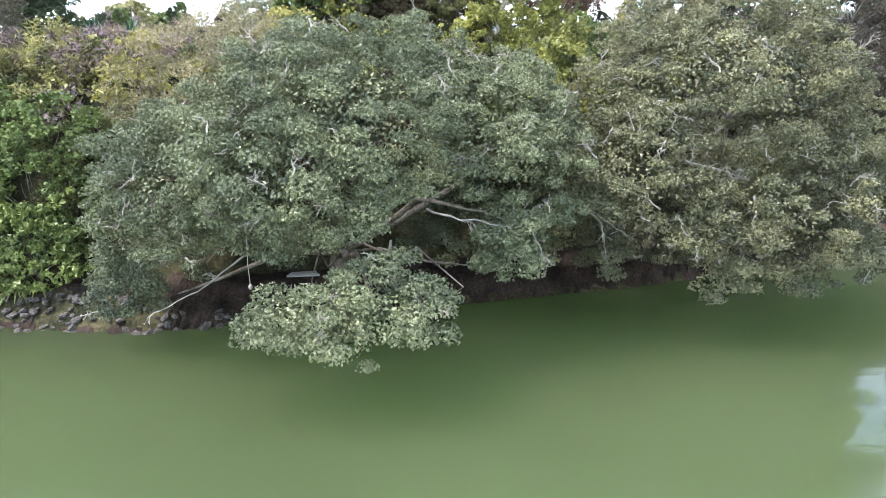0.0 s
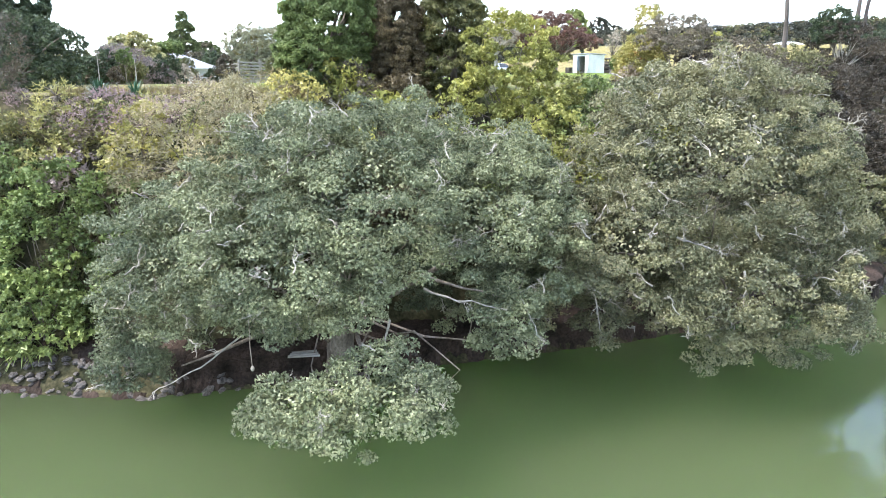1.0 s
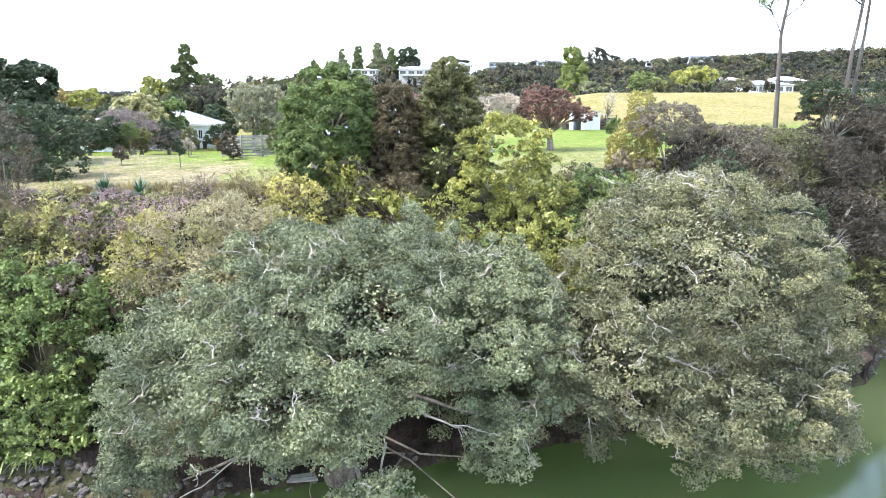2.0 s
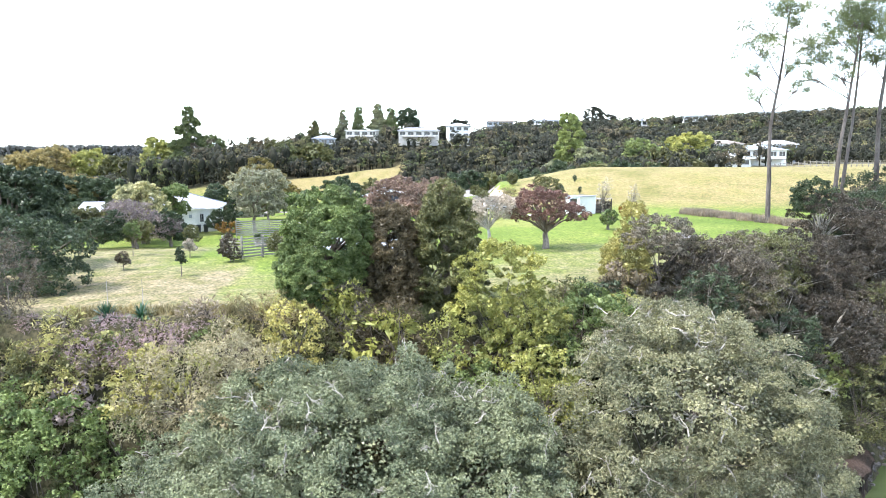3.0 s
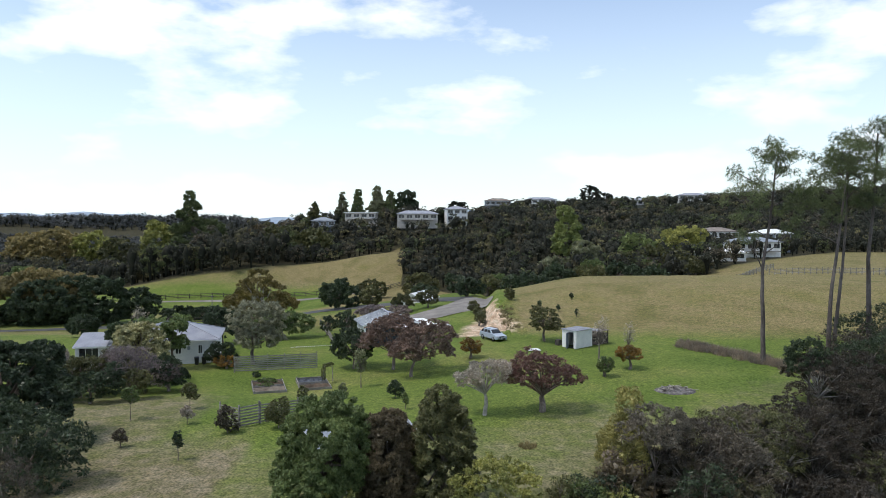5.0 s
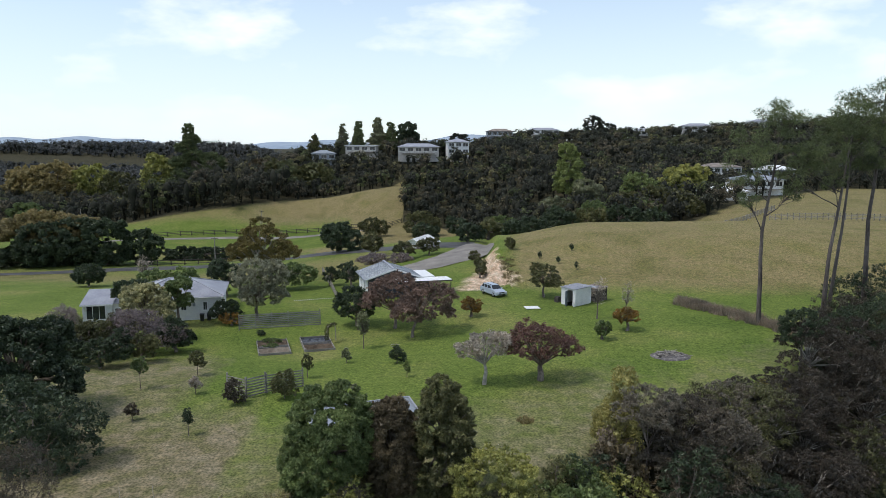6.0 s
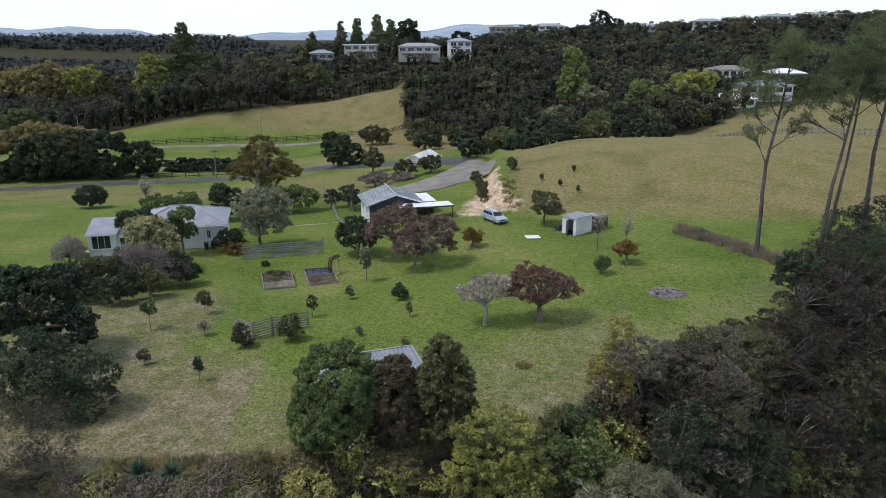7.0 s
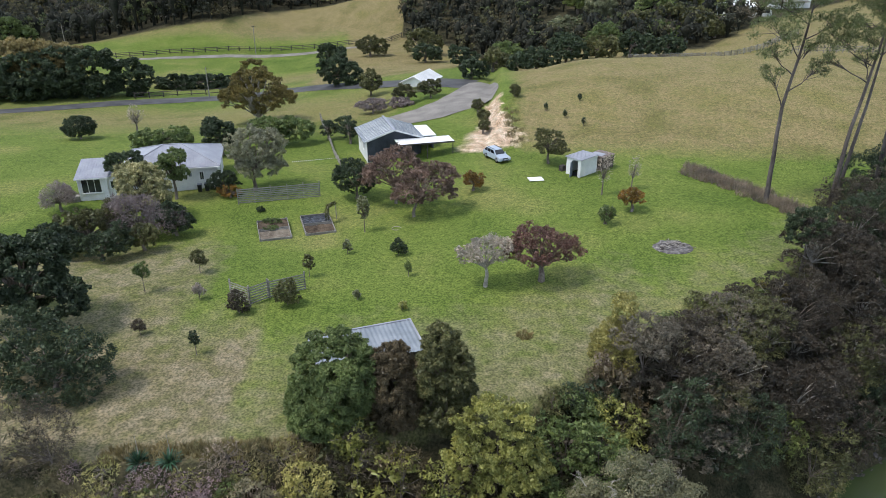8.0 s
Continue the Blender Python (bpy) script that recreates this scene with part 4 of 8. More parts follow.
def build_forest():
    rng = np.random.default_rng(31)
    near = scatter(-60, 240, 165, 335, 5.0, lambda x, y: wooded(x, y) and abs(x) < 0.7 * y, rng, (4, 8), (5, 10))
    near += scatter(-112, -60, 256, 330, 6.0, lambda x, y: wooded(x, y), rng, (6, 12), (10, 18))
    near += scatter(-240, -112, 225, 345, 6.5, lambda x, y: wooded(x, y) and abs(x) < 0.72 * y, rng, (6, 11), (8, 13))
    back = scatter(-90, 10, 335, 520, 8.5, lambda x, y: wooded(x, y) and abs(x) < 0.7 * y, rng, (7, 13), (6, 12))
    back += scatter(10, 420, 335, 520, 8.5, lambda x, y: wooded(x, y) and abs(x) < 0.7 * y, rng, (7, 12), (4.5, 9))
    forest("bush_canopy", near, FORESTLEAF, "dense dark green native bush covering the slopes", 32, 0.56, 84)
    forest("bush_canopy", back, FORESTLEAF, "dense dark bush along the ridge", 33, 0.72, 52)
    plain = scatter(-640, -60, 430, 985, 13, lambda x, y: math.sin(y * 0.021 + x * 0.004) > -0.6 and -0.66 * y < x < -0.07 * y, rng, (9, 17), (6, 11))
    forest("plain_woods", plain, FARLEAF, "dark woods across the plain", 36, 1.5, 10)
    far = scatter(-760, 160, 985, 1150, 15, lambda x, y: x < -230 or y > 1060, rng, (13, 24), (9, 19))
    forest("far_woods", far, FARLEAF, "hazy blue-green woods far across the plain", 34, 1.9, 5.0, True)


build_forest()


def far_hills():
    vs, fs = [], []
    xs = np.linspace(-3800, 2200, 90)
    for j, (y, k) in enumerate(((3200, 0), (3700, 0.65), (4200, 1.0))):
        for x in xs:
            h = 72 + 26 * math.sin(x * 0.0021 + 1) + 16 * math.sin(x * 0.0057) + 7 * math.sin(x * 0.017)
            vs.append((x, y, 5 + k * h))
    n = len(xs)
    for j in range(2):
        fs += [(j * n + i, j * n + i + 1, (j + 1) * n + i + 1, (j + 1) * n + i) for i in range(n - 1)]
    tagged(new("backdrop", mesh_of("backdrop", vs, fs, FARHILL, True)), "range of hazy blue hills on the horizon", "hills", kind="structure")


far_hills()

# ---- scrub on the bank ----
def scrub(x, y, z0, lobes, mat, label, seed, **k):
    k.setdefault("category", "shrub")
    k.setdefault("size", 0.45)
    k.setdefault("per", 55)
    k.setdefault("leaf", (0.17, 0.07))
    k.setdefault("trunk", 0.08)
    k.setdefault("low", -0.95)
    k.setdefault("fork", 0.15)
    k["leaf"] = (k["leaf"][0] * 0.68, k["leaf"][1] * 0.76)
    k["per"] *= 0.7
    k["bare"] = int(k["bare"] * 0.45) if "bare" in k else 0
    lobes = list(lobes) + [(x1 * 0.9, y1 - 0.35, z1 * 0.3, rx * 0.95, ry * 1.05, max(0.6, z1 * 0.45)) for x1, y1, z1, rx, ry, rz in lobes]
    return bush("bank_shrub", x, y, z0, lobes, mat, label, seed, group="bank shrubs", **k)


scrub(-19.0, 33.0, 3.0, [(0, 0, 2.6, 2.3, 1.7, 3.2), (0.8, 0.4, 5.0, 2.0, 1.6, 2.2), (-2.2, 0.8, 4.0, 2.0, 1.6, 3.0)], GREENLEAF, "tall dark green shrub climbing the river bank", 41, size=0.6, leaf=(0.2, 0.1))
scrub(-18.6, 31.6, 1.6, [(0, 0, 2.0, 2.6, 1.3, 1.8), (-2.8, 0.3, 1.8, 2.0, 1.3, 1.9), (1.6, 0.4, 2.6, 1.8, 1.2, 1.6)], BRIGHTLEAF, "bright lime-green leafy bush above the rocks", 42, size=0.5, per=60, leaf=(0.22, 0.12))
scrub(-23.5, 32.5, 1.6, [(0, 0, 2.2, 2.6, 1.5, 2.2), (0.5, 1.5, 4.4, 2.6, 1.5, 2.4)], BRIGHTLEAF, "bright green bush on the bank", 43, size=0.55, leaf=(0.22, 0.12))
scrub(-23.0, 35.8, 7.0, [(0, 0, 2.8, 2.6, 1.8, 2.6), (2.0, 0, 3.0, 1.4, 1.2, 2.0)], OLIVELEAF, "olive scrub high on the bank", 44)
scrub(-18.9, 36.0, 9.7, [(0, 0, 1.5, 1.8, 1.1, 1.4), (1.9, 0.2, 2.0, 0.9, 0.8, 1.1), (-0.6, -0.7, 0.2, 1.6, 1.0, 1.4)], LEMONLEAF, "pale yellow leafy shrub on the bank", 45, bare=24)
scrub(-15.4, 34.0, 5.6, [(0, 0, 2.0, 1.8, 1.2, 2.0), (1.2, 0.6, 2.4, 1.2, 1.0, 1.4), (-1.2, 0, 2.6, 1.2, 1.0, 1.2)], GREENLEAF, "dark green shrub with yellow tips between the trees", 46)
scrub(-16.8, 37.2, 11.4, ragged([(0, 0, 1.2, 1.9, 1.0, 0.8), (2.4, -0.2, 1.1, 1.7, 1.0, 0.7), (-1.4, -0.9, 0.6, 1.4, 0.9, 0.8), (1.2, -1.1, 0.5, 1.6, 0.9, 0.8)], 47, 3), HEATHER, "dry purple-grey brush below the lawn edge", 47, leaf=(0.2, 0.03), per=70, bare=40)
scrub(-11.6, 32.6, 8.9, [(0, 0, 3.2, 2.3, 1.3, 0.9), (2.4, -1.4, 4.0, 2.2, 1.3, 0.8), (-2.2, -0.2, 1.4, 1.4, 1.1, 1.0)], FEATHER, "feathery tan-olive brush arching over the bank", 48, leaf=(0.22, 0.03), per=80, bare=50)
scrub(-13.8, 33.2, 10.0, [(0, 0, 1.6, 1.3, 1.0, 1.3), (-0.8, -0.5, 0.4, 1.0, 0.8, 1.0)], GOLDLEAF, "golden shrub among the grey scrub", 49)
scrub(-7.2, 36.6, 10.9, [(0, 0, 1.7, 1.4, 1.0, 1.7), (-0.6, 0.2, 2.6, 0.9, 0.8, 0.9)], GOLDLEAF, "bright yellow bush at the foot of the trees", 50)
scrub(-9.6, 39.0, 12.4, [(0, 0, 1.0, 2.2, 1.0, 0.8)], DRYGRASS, "tall dry grass and brush at the lawn edge", 51, leaf=(0.35, 0.03), per=50)
scrub(-5.0, 39.2, 11.0, [(0, 0, 2.0, 1.7, 1.3, 1.8)], MANUKA, "dark brown tangled brush under the trees", 52, leaf=(0.18, 0.04), per=70, bare=20)
scrub(-2.0, 38.4, 10.4, [(0, 0, 2.0, 1.8, 1.3, 1.8)], BROWNLEAF, "dark bronze brush under the conifer", 53, leaf=(0.16, 0.05))
scrub(0.6, 38.2, 10.0, [(0, 0, 2.2, 1.3, 1.2, 1.7)], YELLOWLEAF, "yellowing shrub between the bushes", 54, per=30, bare=20)
scrub(5.5, 34.2, 8.9, [(0, 0, 2.2, 1.7, 1.3, 1.3), (1.0, -0.8, 1.4, 1.2, 1.0, 1.0)], YELLOWLEAF, "pale yellow shrub with bare twigs", 55, per=45, bare=40)
scrub(3.4, 35.4, 6.6, [(0, 0, 2.4, 1.4, 1.2, 1.6)], BRIGHTLEAF, "fresh green shrub behind the river trees", 56)
scrub(8.6, 41.2, 9.5, [(0, 0, 2.4, 1.9, 1.6, 1.9), (1.6, 0.6, 2.2, 1.4, 1.2, 1.6)], GREENLEAF, "dense green bush below the lawn", 57, leaf=(0.2, 0.09))
for x, y, z, r, mat, label, seed in ((9.6, 44.6, 10.9, 1.7, GREENLEAF, "lush green bush at the lawn edge", 771), (11.6, 45.8, 10.9, 1.4, DARKLEAF, "dark green bush at the lawn edge", 772), (7.0, 43.2, 10.2, 1.5, GREENLEAF, "green bush at the foot of the lawn", 773), (5.6, 42.6, 10.0, 1.3, OLIVELEAF, "olive bush at the foot of the lawn", 775)):
    scrub(x, y, z, [(0, 0, 1.6, r, r * 0.85, 1.4), (r * 0.6, 0.3, 1.2, r * 0.8, r * 0.7, 1.2)], mat, label, seed, leaf=(0.17, 0.08))
scrub(10.8, 40.6, 9.2, [(0, 0, 2.6, 1.8, 1.6, 2.0)], GREENLEAF, "green bush behind the river trees", 58)
rise = 17.9 - level(15.2, 47.7)
bush("tea_tree", 15.2, 47.7, None, [(0, 0, rise - 0.9, 2.1, 1.7, 1.0), (1.3, 0.3, rise - 1.6, 1.4, 1.2, 0.9), (-1.4, 0, rise - 1.7, 1.2, 1.1, 0.9), (0.2, -0.9, rise - 2.0, 1.3, 0.9, 0.7), (0, 0.3, 1.0, 1.9, 1.5, 1.2), (-1.0, 0.2, 2.0, 1.2, 1.0, 0.9)], TEAGREY, "grey-brown flat-topped tea-tree with pale limbs", 59, category="tea tree", group="tea-trees on the slope", size=0.36, per=110, leaf=(0.11, 0.035), trunk=0.08, fork=0.3, bark=BARK, limbs=11, bare=16, low=-0.6)
scrub(13.5, 49.4, 13.0, ragged([(0, 0, 2.2, 1.8, 1.6, 2.0), (0.3, 0.2, 4.4, 1.1, 1.0, 1.6), (-0.9, 0.1, 1.4, 1.2, 1.1, 1.4)], 60), GOLDLEAF, "olive-gold upright shrub at the lawn edge", 60, leaf=(0.16, 0.06), per=120, fill=1.4)
scrub(19.2, 48.0, 11.6, [(0, 0, 3.2, 2.8, 2.3, 1.9), (1.8, -1.4, 2.0, 2.2, 1.8, 1.5), (-1.8, -0.8, 1.6, 1.8, 1.6, 1.5)], MANUKA, "broad dark tea-tree on the slope", 61, leaf=(0.18, 0.04), per=75, bare=60, size=0.5, trunk=0.16)
scrub(24.0, 52.6, 11.6, [(0, 0, 3.0, 2.8, 2.4, 1.9), (2.4, 1.2, 3.0, 2.2, 2.0, 1.6)], OLIVELEAF, "olive tea-tree scrub by the lawn", 62, leaf=(0.18, 0.04), per=70, bare=60, size=0.5, trunk=0.15)
scrub(30.0, 57.0, 10.6, [(0, 0, 2.8, 2.8, 2.4, 1.9), (2.8, 1.4, 2.8, 2.4, 2.0, 1.7)], TEASHADE, "dark tea-tree scrub by the lawn", 63, leaf=(0.18, 0.04), per=70, bare=40, size=0.55, trunk=0.15)
scrub(36.4, 62.6, 11.6, [(0, 0, 3.2, 3.0, 2.5, 2.2), (2.6, 1.8, 3.4, 2.6, 2.2, 2.0)], TEASHADE, "dark brown tea-tree below the pines", 64, leaf=(0.18, 0.04), per=65, bare=30, size=0.6, trunk=0.16)
scrub(41.6, 70.0, 13.4, [(0, 0, 3.0, 2.7, 2.4, 2.3), (3.2, 1.0, 3.4, 2.8, 2.4, 2.3), (6.0, 2.6, 3.6, 3.0, 2.4, 2.6)], DARKLEAF, "dark evergreen scrub at the foot of the pines", 65, leaf=(0.2, 0.06), per=60, size=0.6, trunk=0.16)
scrub(44.6, 75.6, 14.6, [(0, 0, 2.2, 2.4, 2.0, 2.2), (-2.2, 1.2, 2.0, 1.4, 1.2, 2.0), (3.2, 1.2, 2.6, 2.4, 2.0, 2.4)], MANUKA, "brown scrub round the pine trunks", 66, leaf=(0.2, 0.05), per=60, size=0.55)
scrub(47.5, 80.5, 15.2, [(0, 0, 2.4, 3.0, 2.4, 2.6), (4.6, 1.0, 3.0, 3.2, 2.6, 3.2)], DARKLEAF, "dark bushes beside the leaning pine", 67, leaf=(0.2, 0.07), per=55, size=0.6)
scrub(29.0, 50.4, 6.8, [(0, 0, 3.0, 2.6, 2.2, 2.2), (2.6, 1.6, 2.6, 2.2, 2.0, 2.0)], TEASHADE, "brown scrub on the steep bank", 68, leaf=(0.18, 0.04), per=60, bare=20)
scrub(23.5, 46.6, 6.8, [(0, 0, 3.0, 2.4, 1.9, 2.2), (-2.6, -1.0, 2.6, 2.2, 1.8, 2.0)], DARKLEAF, "dark evergreen scrub on the steep bank", 69, leaf=(0.18, 0.04), per=60, bare=20)
scrub(35.5, 56.6, 6.0, [(0, 0, 3.4, 2.8, 2.2, 2.4), (3.4, 1.8, 3.2, 2.6, 2.2, 2.4)], OLIVELEAF, "olive scrub above the inlet", 70, leaf=(0.18, 0.05), per=55)
scrub(12.9, 44.2, 9.2, ragged([(0, 0, 2.4, 1.9, 1.5, 1.7), (-0.8, 0.2, 3.4, 1.0, 0.9, 1.0)], 71), YELLOWLEAF, "yellow-tinged shrub on the slope", 71, per=45)
scrub(27.5, 49.4, 5.2, ragged([(0, 0, 2.0, 1.7, 1.5, 1.6)], 76), LIMELEAF, "lime-green shrub among the dark tea-trees", 76, per=45)
for x, y, r, mat, label, seed in ((8.2, 44.5, 1.0, OLIVELEAF, "olive brush where the lawn drops to the bank", 781), (9.6, 45.1, 1.1, DARKLEAF, "dark green brush where the lawn drops to the bank", 782), (10.9, 45.3, 1.2, GREENLEAF, "green brush where the lawn drops to the bank", 783), (11.8, 46.8, 1.1, BROWNLEAF, "bronze brush where the lawn drops to the bank", 784), (12.4, 48.2, 0.8, STALKS, "pale dead stalks beside the golden shrub", 785), (23.4, 55.0, 1.2, YELLOWLEAF, "yellow-green brush along the lawn edge", 786), (21.6, 56.4, 0.8, OLIVELEAF, "slender olive brush along the lawn edge", 787), (26.4, 57.4, 1.4, OLIVELEAF, "olive brush along the lawn edge", 788), (29.6, 59.6, 1.5, GOLDOLIVE, "bronze brush along the lawn edge", 789), (18.6, 53.4, 1.0, GREENLEAF, "green brush along the lawn edge", 790), (33.0, 61.6, 1.5, OLIVELEAF, "olive brush along the lawn edge", 791)):
    scrub(x, y, None, ragged([(0, 0, 0.8, r, r * 0.9, 0.85), (r * 0.6, 0.3, 0.6, r * 0.7, r * 0.7, 0.7)], seed, 3), mat, label, seed, leaf=(0.16, 0.06))
tree("edge_tree", (33.8, 63.6, level(33.8, 63.6)), [(0, 0, 4.7, 2.0, 1.8, 1.6), (-0.9, -0.3, 4.0, 1.2, 1.1, 1.1)], DARKLEAF, "small dark evergreen tree on a bare leaning stem", size=0.4, per=90, leaf=(0.13, 0.06), seed=74, trunk=0.12, fork=0.34, low=-0.6)
scrub(-26.6, 45.6, 13.2, [(0, 0, 3.4, 3.2, 2.6, 1.3), (-3.0, 1.6, 3.8, 3.0, 2.6, 1.4), (2.6, 0.2, 2.8, 1.8, 1.8, 1.0)], DARKLEAF, "spreading dark grey-green tree at the lawn's corner", 72, category="tree", leaf=(0.18, 0.09), per=60, size=0.5, trunk=0.2)
for x, y, z, r, mat, label, seed in ((1.5, 36.8, 7.6, 1.4, BRIGHTLEAF, "fresh green shrub under the yellow tree", 733), (4.4, 36.7, 7.4, 1.5, YELLOWLEAF, "yellow-green shrub under the yellow tree", 734), (7.0, 37.6, 8.0, 1.4, BRIGHTLEAF, "lime-green shrub between the river trees", 735), (-10.6, 36.2, 9.2, 1.3, FEATHER, "feathery tan brush on the upper bank", 736), (-6.4, 37.2, 8.6, 1.4, OLIVELEAF, "olive brush under the evergreen tree", 737), (-8.4, 36.6, 8.8, 1.1, GOLDLEAF, "golden shrub on the upper bank", 738), (-17.7, 33.6, 4.6, 1.5, OLIVELEAF, "olive shrub low on the bank", 740), (-20.8, 34.9, 6.6, 1.4, GREENLEAF, "dark green shrub on the bank", 739), (-10.4, 34.6, 6.2, 1.7, GREENLEAF, "dark green shrub behind the river tree", 741), (-7.2, 35.2, 6.0, 1.8, OLIVELEAF, "olive brush behind the river tree", 742), (-3.8, 35.6, 6.2, 1.8, MANUKA, "dark tangled brush behind the river tree", 743),
                                  (-0.6, 36.0, 6.0, 1.9, OLIVELEAF, "olive shrub between the river trees", 744), (2.2, 37.0, 6.6, 1.7, GREENLEAF, "green shrub beneath the yellow tree", 745), (5.0, 38.0, 6.6, 1.6, MANUKA, "brown brush beneath the yellow tree", 746), (-13.2, 33.8, 6.0, 1.4, BROWNLEAF, "purple-brown brush above the river tree", 747), (7.4, 38.6, 7.4, 1.5, OLIVELEAF, "olive shrub below the lawn", 748)):
    scrub(x, y, z, [(0, 0, 2.6, r, r * 0.8, 1.7), (r * 0.6, 0.3, 2.0, r * 0.8, r * 0.7, 1.4)], mat, label, seed, per=50, bare=24, leaf=(0.17, 0.06))
for x, y, z, r, mat, label, seed in ((18.6, 46.6, 8.6, 1.6, DARKLEAF, "dark brush below the flat-topped tea-tree", 749), (16.6, 44.0, 9.6, 1.7, DARKLEAF, "dark evergreen brush below the tea-trees", 750), (34.0, 52.8, 1.4, 2.6, TEASHADE, "dark brown brush overhanging the inlet", 751), (38.6, 55.0, 1.6, 2.8, DARKLEAF, "dark evergreen brush overhanging the inlet", 752), (42.6, 58.6, 2.4, 2.8, TEASHADE, "dark brush at the inlet's head", 753), (29.8, 48.2, 2.4, 2.2, OLIVELEAF, "olive brush low on the bank", 754)):
    scrub(x, y, z, [(0, 0, 2.8, r, r * 0.8, 2.2), (r * 0.7, 0.5, 3.4, r * 0.8, r * 0.7, 2.0)], mat, label, seed, per=44, bare=30, leaf=(0.2, 0.06), size=0.55)
scrub(-23.4, 38.4, 12.7, [(0, 0, 2.4, 1.5, 1.4, 2.6), (-2.4, 0.2, 2.6, 1.9, 1.4, 2.6)], MANUKA, "dark feathery scrub at the lawn's corner", 73, leaf=(0.2, 0.035), per=80)

def tea_trees():
    rr = random.Random(77)
    kinds = []
    looks = ((MANUKA, "flat-topped grey-brown tea-tree with pale limbs"), (TEAGREY, "weathered grey tea-tree with pale lichened limbs"), (OLIVELEAF, "flat-topped olive tea-tree with pale limbs"), (TEASHADE, "dark cushion-topped tea-tree on the slope"))
    for j, (mat, label) in enumerate(looks):
        lobes = [(0, 0, 3.5, 1.4, 1.3, 0.6)]
        for k in range(8):
            a, d = k * 2.4 + j, 1.0 + 0.16 * k
            lobes.append((d * math.cos(a), d * math.sin(a), 3.3 - 0.27 * k + rr.uniform(-0.2, 0.2), rr.uniform(0.7, 1.15), rr.uniform(0.7, 1.05), rr.uniform(0.36, 0.54)))
        kinds.append(bush("tea_tree", 14.0, 47.0, 0.0, lobes, mat, label, 760 + j, category="tea tree", group="tea-trees on the slope", size=0.28, per=84, leaf=(0.105, 0.036), trunk=0.12, fork=0.22, bark=DEADWOOD, limbs=18, bare=46, low=-0.35, squash=0.6))
    spots = [(17.2, 50.2, 0), (17.0, 45.4, 1), (20.6, 52.4, 0), (21.8, 51.0, 0), (20.1, 47.2, 1), (26.4, 55.6, 2), (26.8, 51.0, 0), (31.8, 59.8, 0), (32.6, 55.2, 3), (38.2, 66.0, 0), (39.0, 61.6, 2), (44.0, 68.6, 3), (23.4, 55.6, 2), (29.0, 61.2, 0), (34.6, 64.6, 1)]
    for i in range(26):
        x = 16.0 + i * 1.2 + rr.uniform(-0.8, 0.8)
        a, b = float(along(SHORE, x)) + 4.5, float(along(EDGE, x)) - 1.5
        spots.append((x, a + (b - a) * ((i * 0.618) % 1.0), rr.choice((0, 0, 1, 2, 3, 3))))
    used = set()
    for x, y, k in spots:
        # right of x 29 most trees take the leaf copy with painted-in shade
        k = 3 if x > 29 and k else k
        z, size = level(x, y), rr.uniform(0.85, 1.3)
        if 0.36 < x / y < 0.54:
            size = min(size, (17.0 - 0.135 * (y - 50) - rr.uniform(0.1, 0.7) - z) / 4.1)
        if size < 0.4:
            continue
        m = pose(x, y, z - 0.2, 0, 0, rr.uniform(0, 360)) @ Matrix.Scale(size, 4)
        if k in used:
            copy_thing(kinds[k], m)
        else:
            kinds[k].matrix_basis = m
            used.add(k)


tea_trees()

SCRUB = [MANUKA, OLIVELEAF, GREENLEAF, GREYSCRUB, DARKLEAF, YELLOWLEAF, BROWNLEAF]
NAMES = ["dark brown tea-tree scrub on the bank", "olive scrub on the bank", "green bush on the bank", "dry grey brush on the bank", "dark evergreen bush on the bank", "yellow-green shrub on the bank", "bronze shrub on the bank"]


def scrub_cover():
    kinds = {}
    rr = random.Random(8)
    for i in range(76):
        x = rr.uniform(-40, 54)
        y0, y1 = float(along(SHORE, x)) + 2.2, float(along(EDGE, x)) - 0.4
        y = rr.uniform(y0, y1)
        if (-14 < x < 18 and y < y0 + 1.5) or (x > 14 and i % 3):
            continue
        w = (0.3, 2, 3.5, 1.6, 0.6, 1.4, 0.2) if x < -6 else (2, 2, 2, 0.5, 1, 1.5, 1) if x < 10 else (4, 2.5, 1.5, 0.8, 2.5, 0.4, 1)
        k = rr.choices(range(7), w)[0]
        s = rr.uniform(0.8, 1.4)
        if -2 < x < 13:
            y = min(y, y1 - 3.2)
        if -23 < x < -6:
            s *= 0.75
            y = min(y, y1 - 1.6)
        m = pose(x, y, level(x, y) - 0.2, 0, 0, rr.uniform(0, 360)) @ Matrix.Scale(s, 4)
        if k not in kinds:
            kinds[k] = scrub(x, y, None, [(0, 0, 0.9, 1.2, 1.1, 0.9), (0.6, 0.4, 1.2, 0.8, 0.8, 0.7)], SCRUB[k], NAMES[k], 80 + k, per=26, leaf=(0.22, 0.08), bare=14)
            kinds[k].matrix_basis = m
        else:
            copy_thing(kinds[k], m)


scrub_cover()


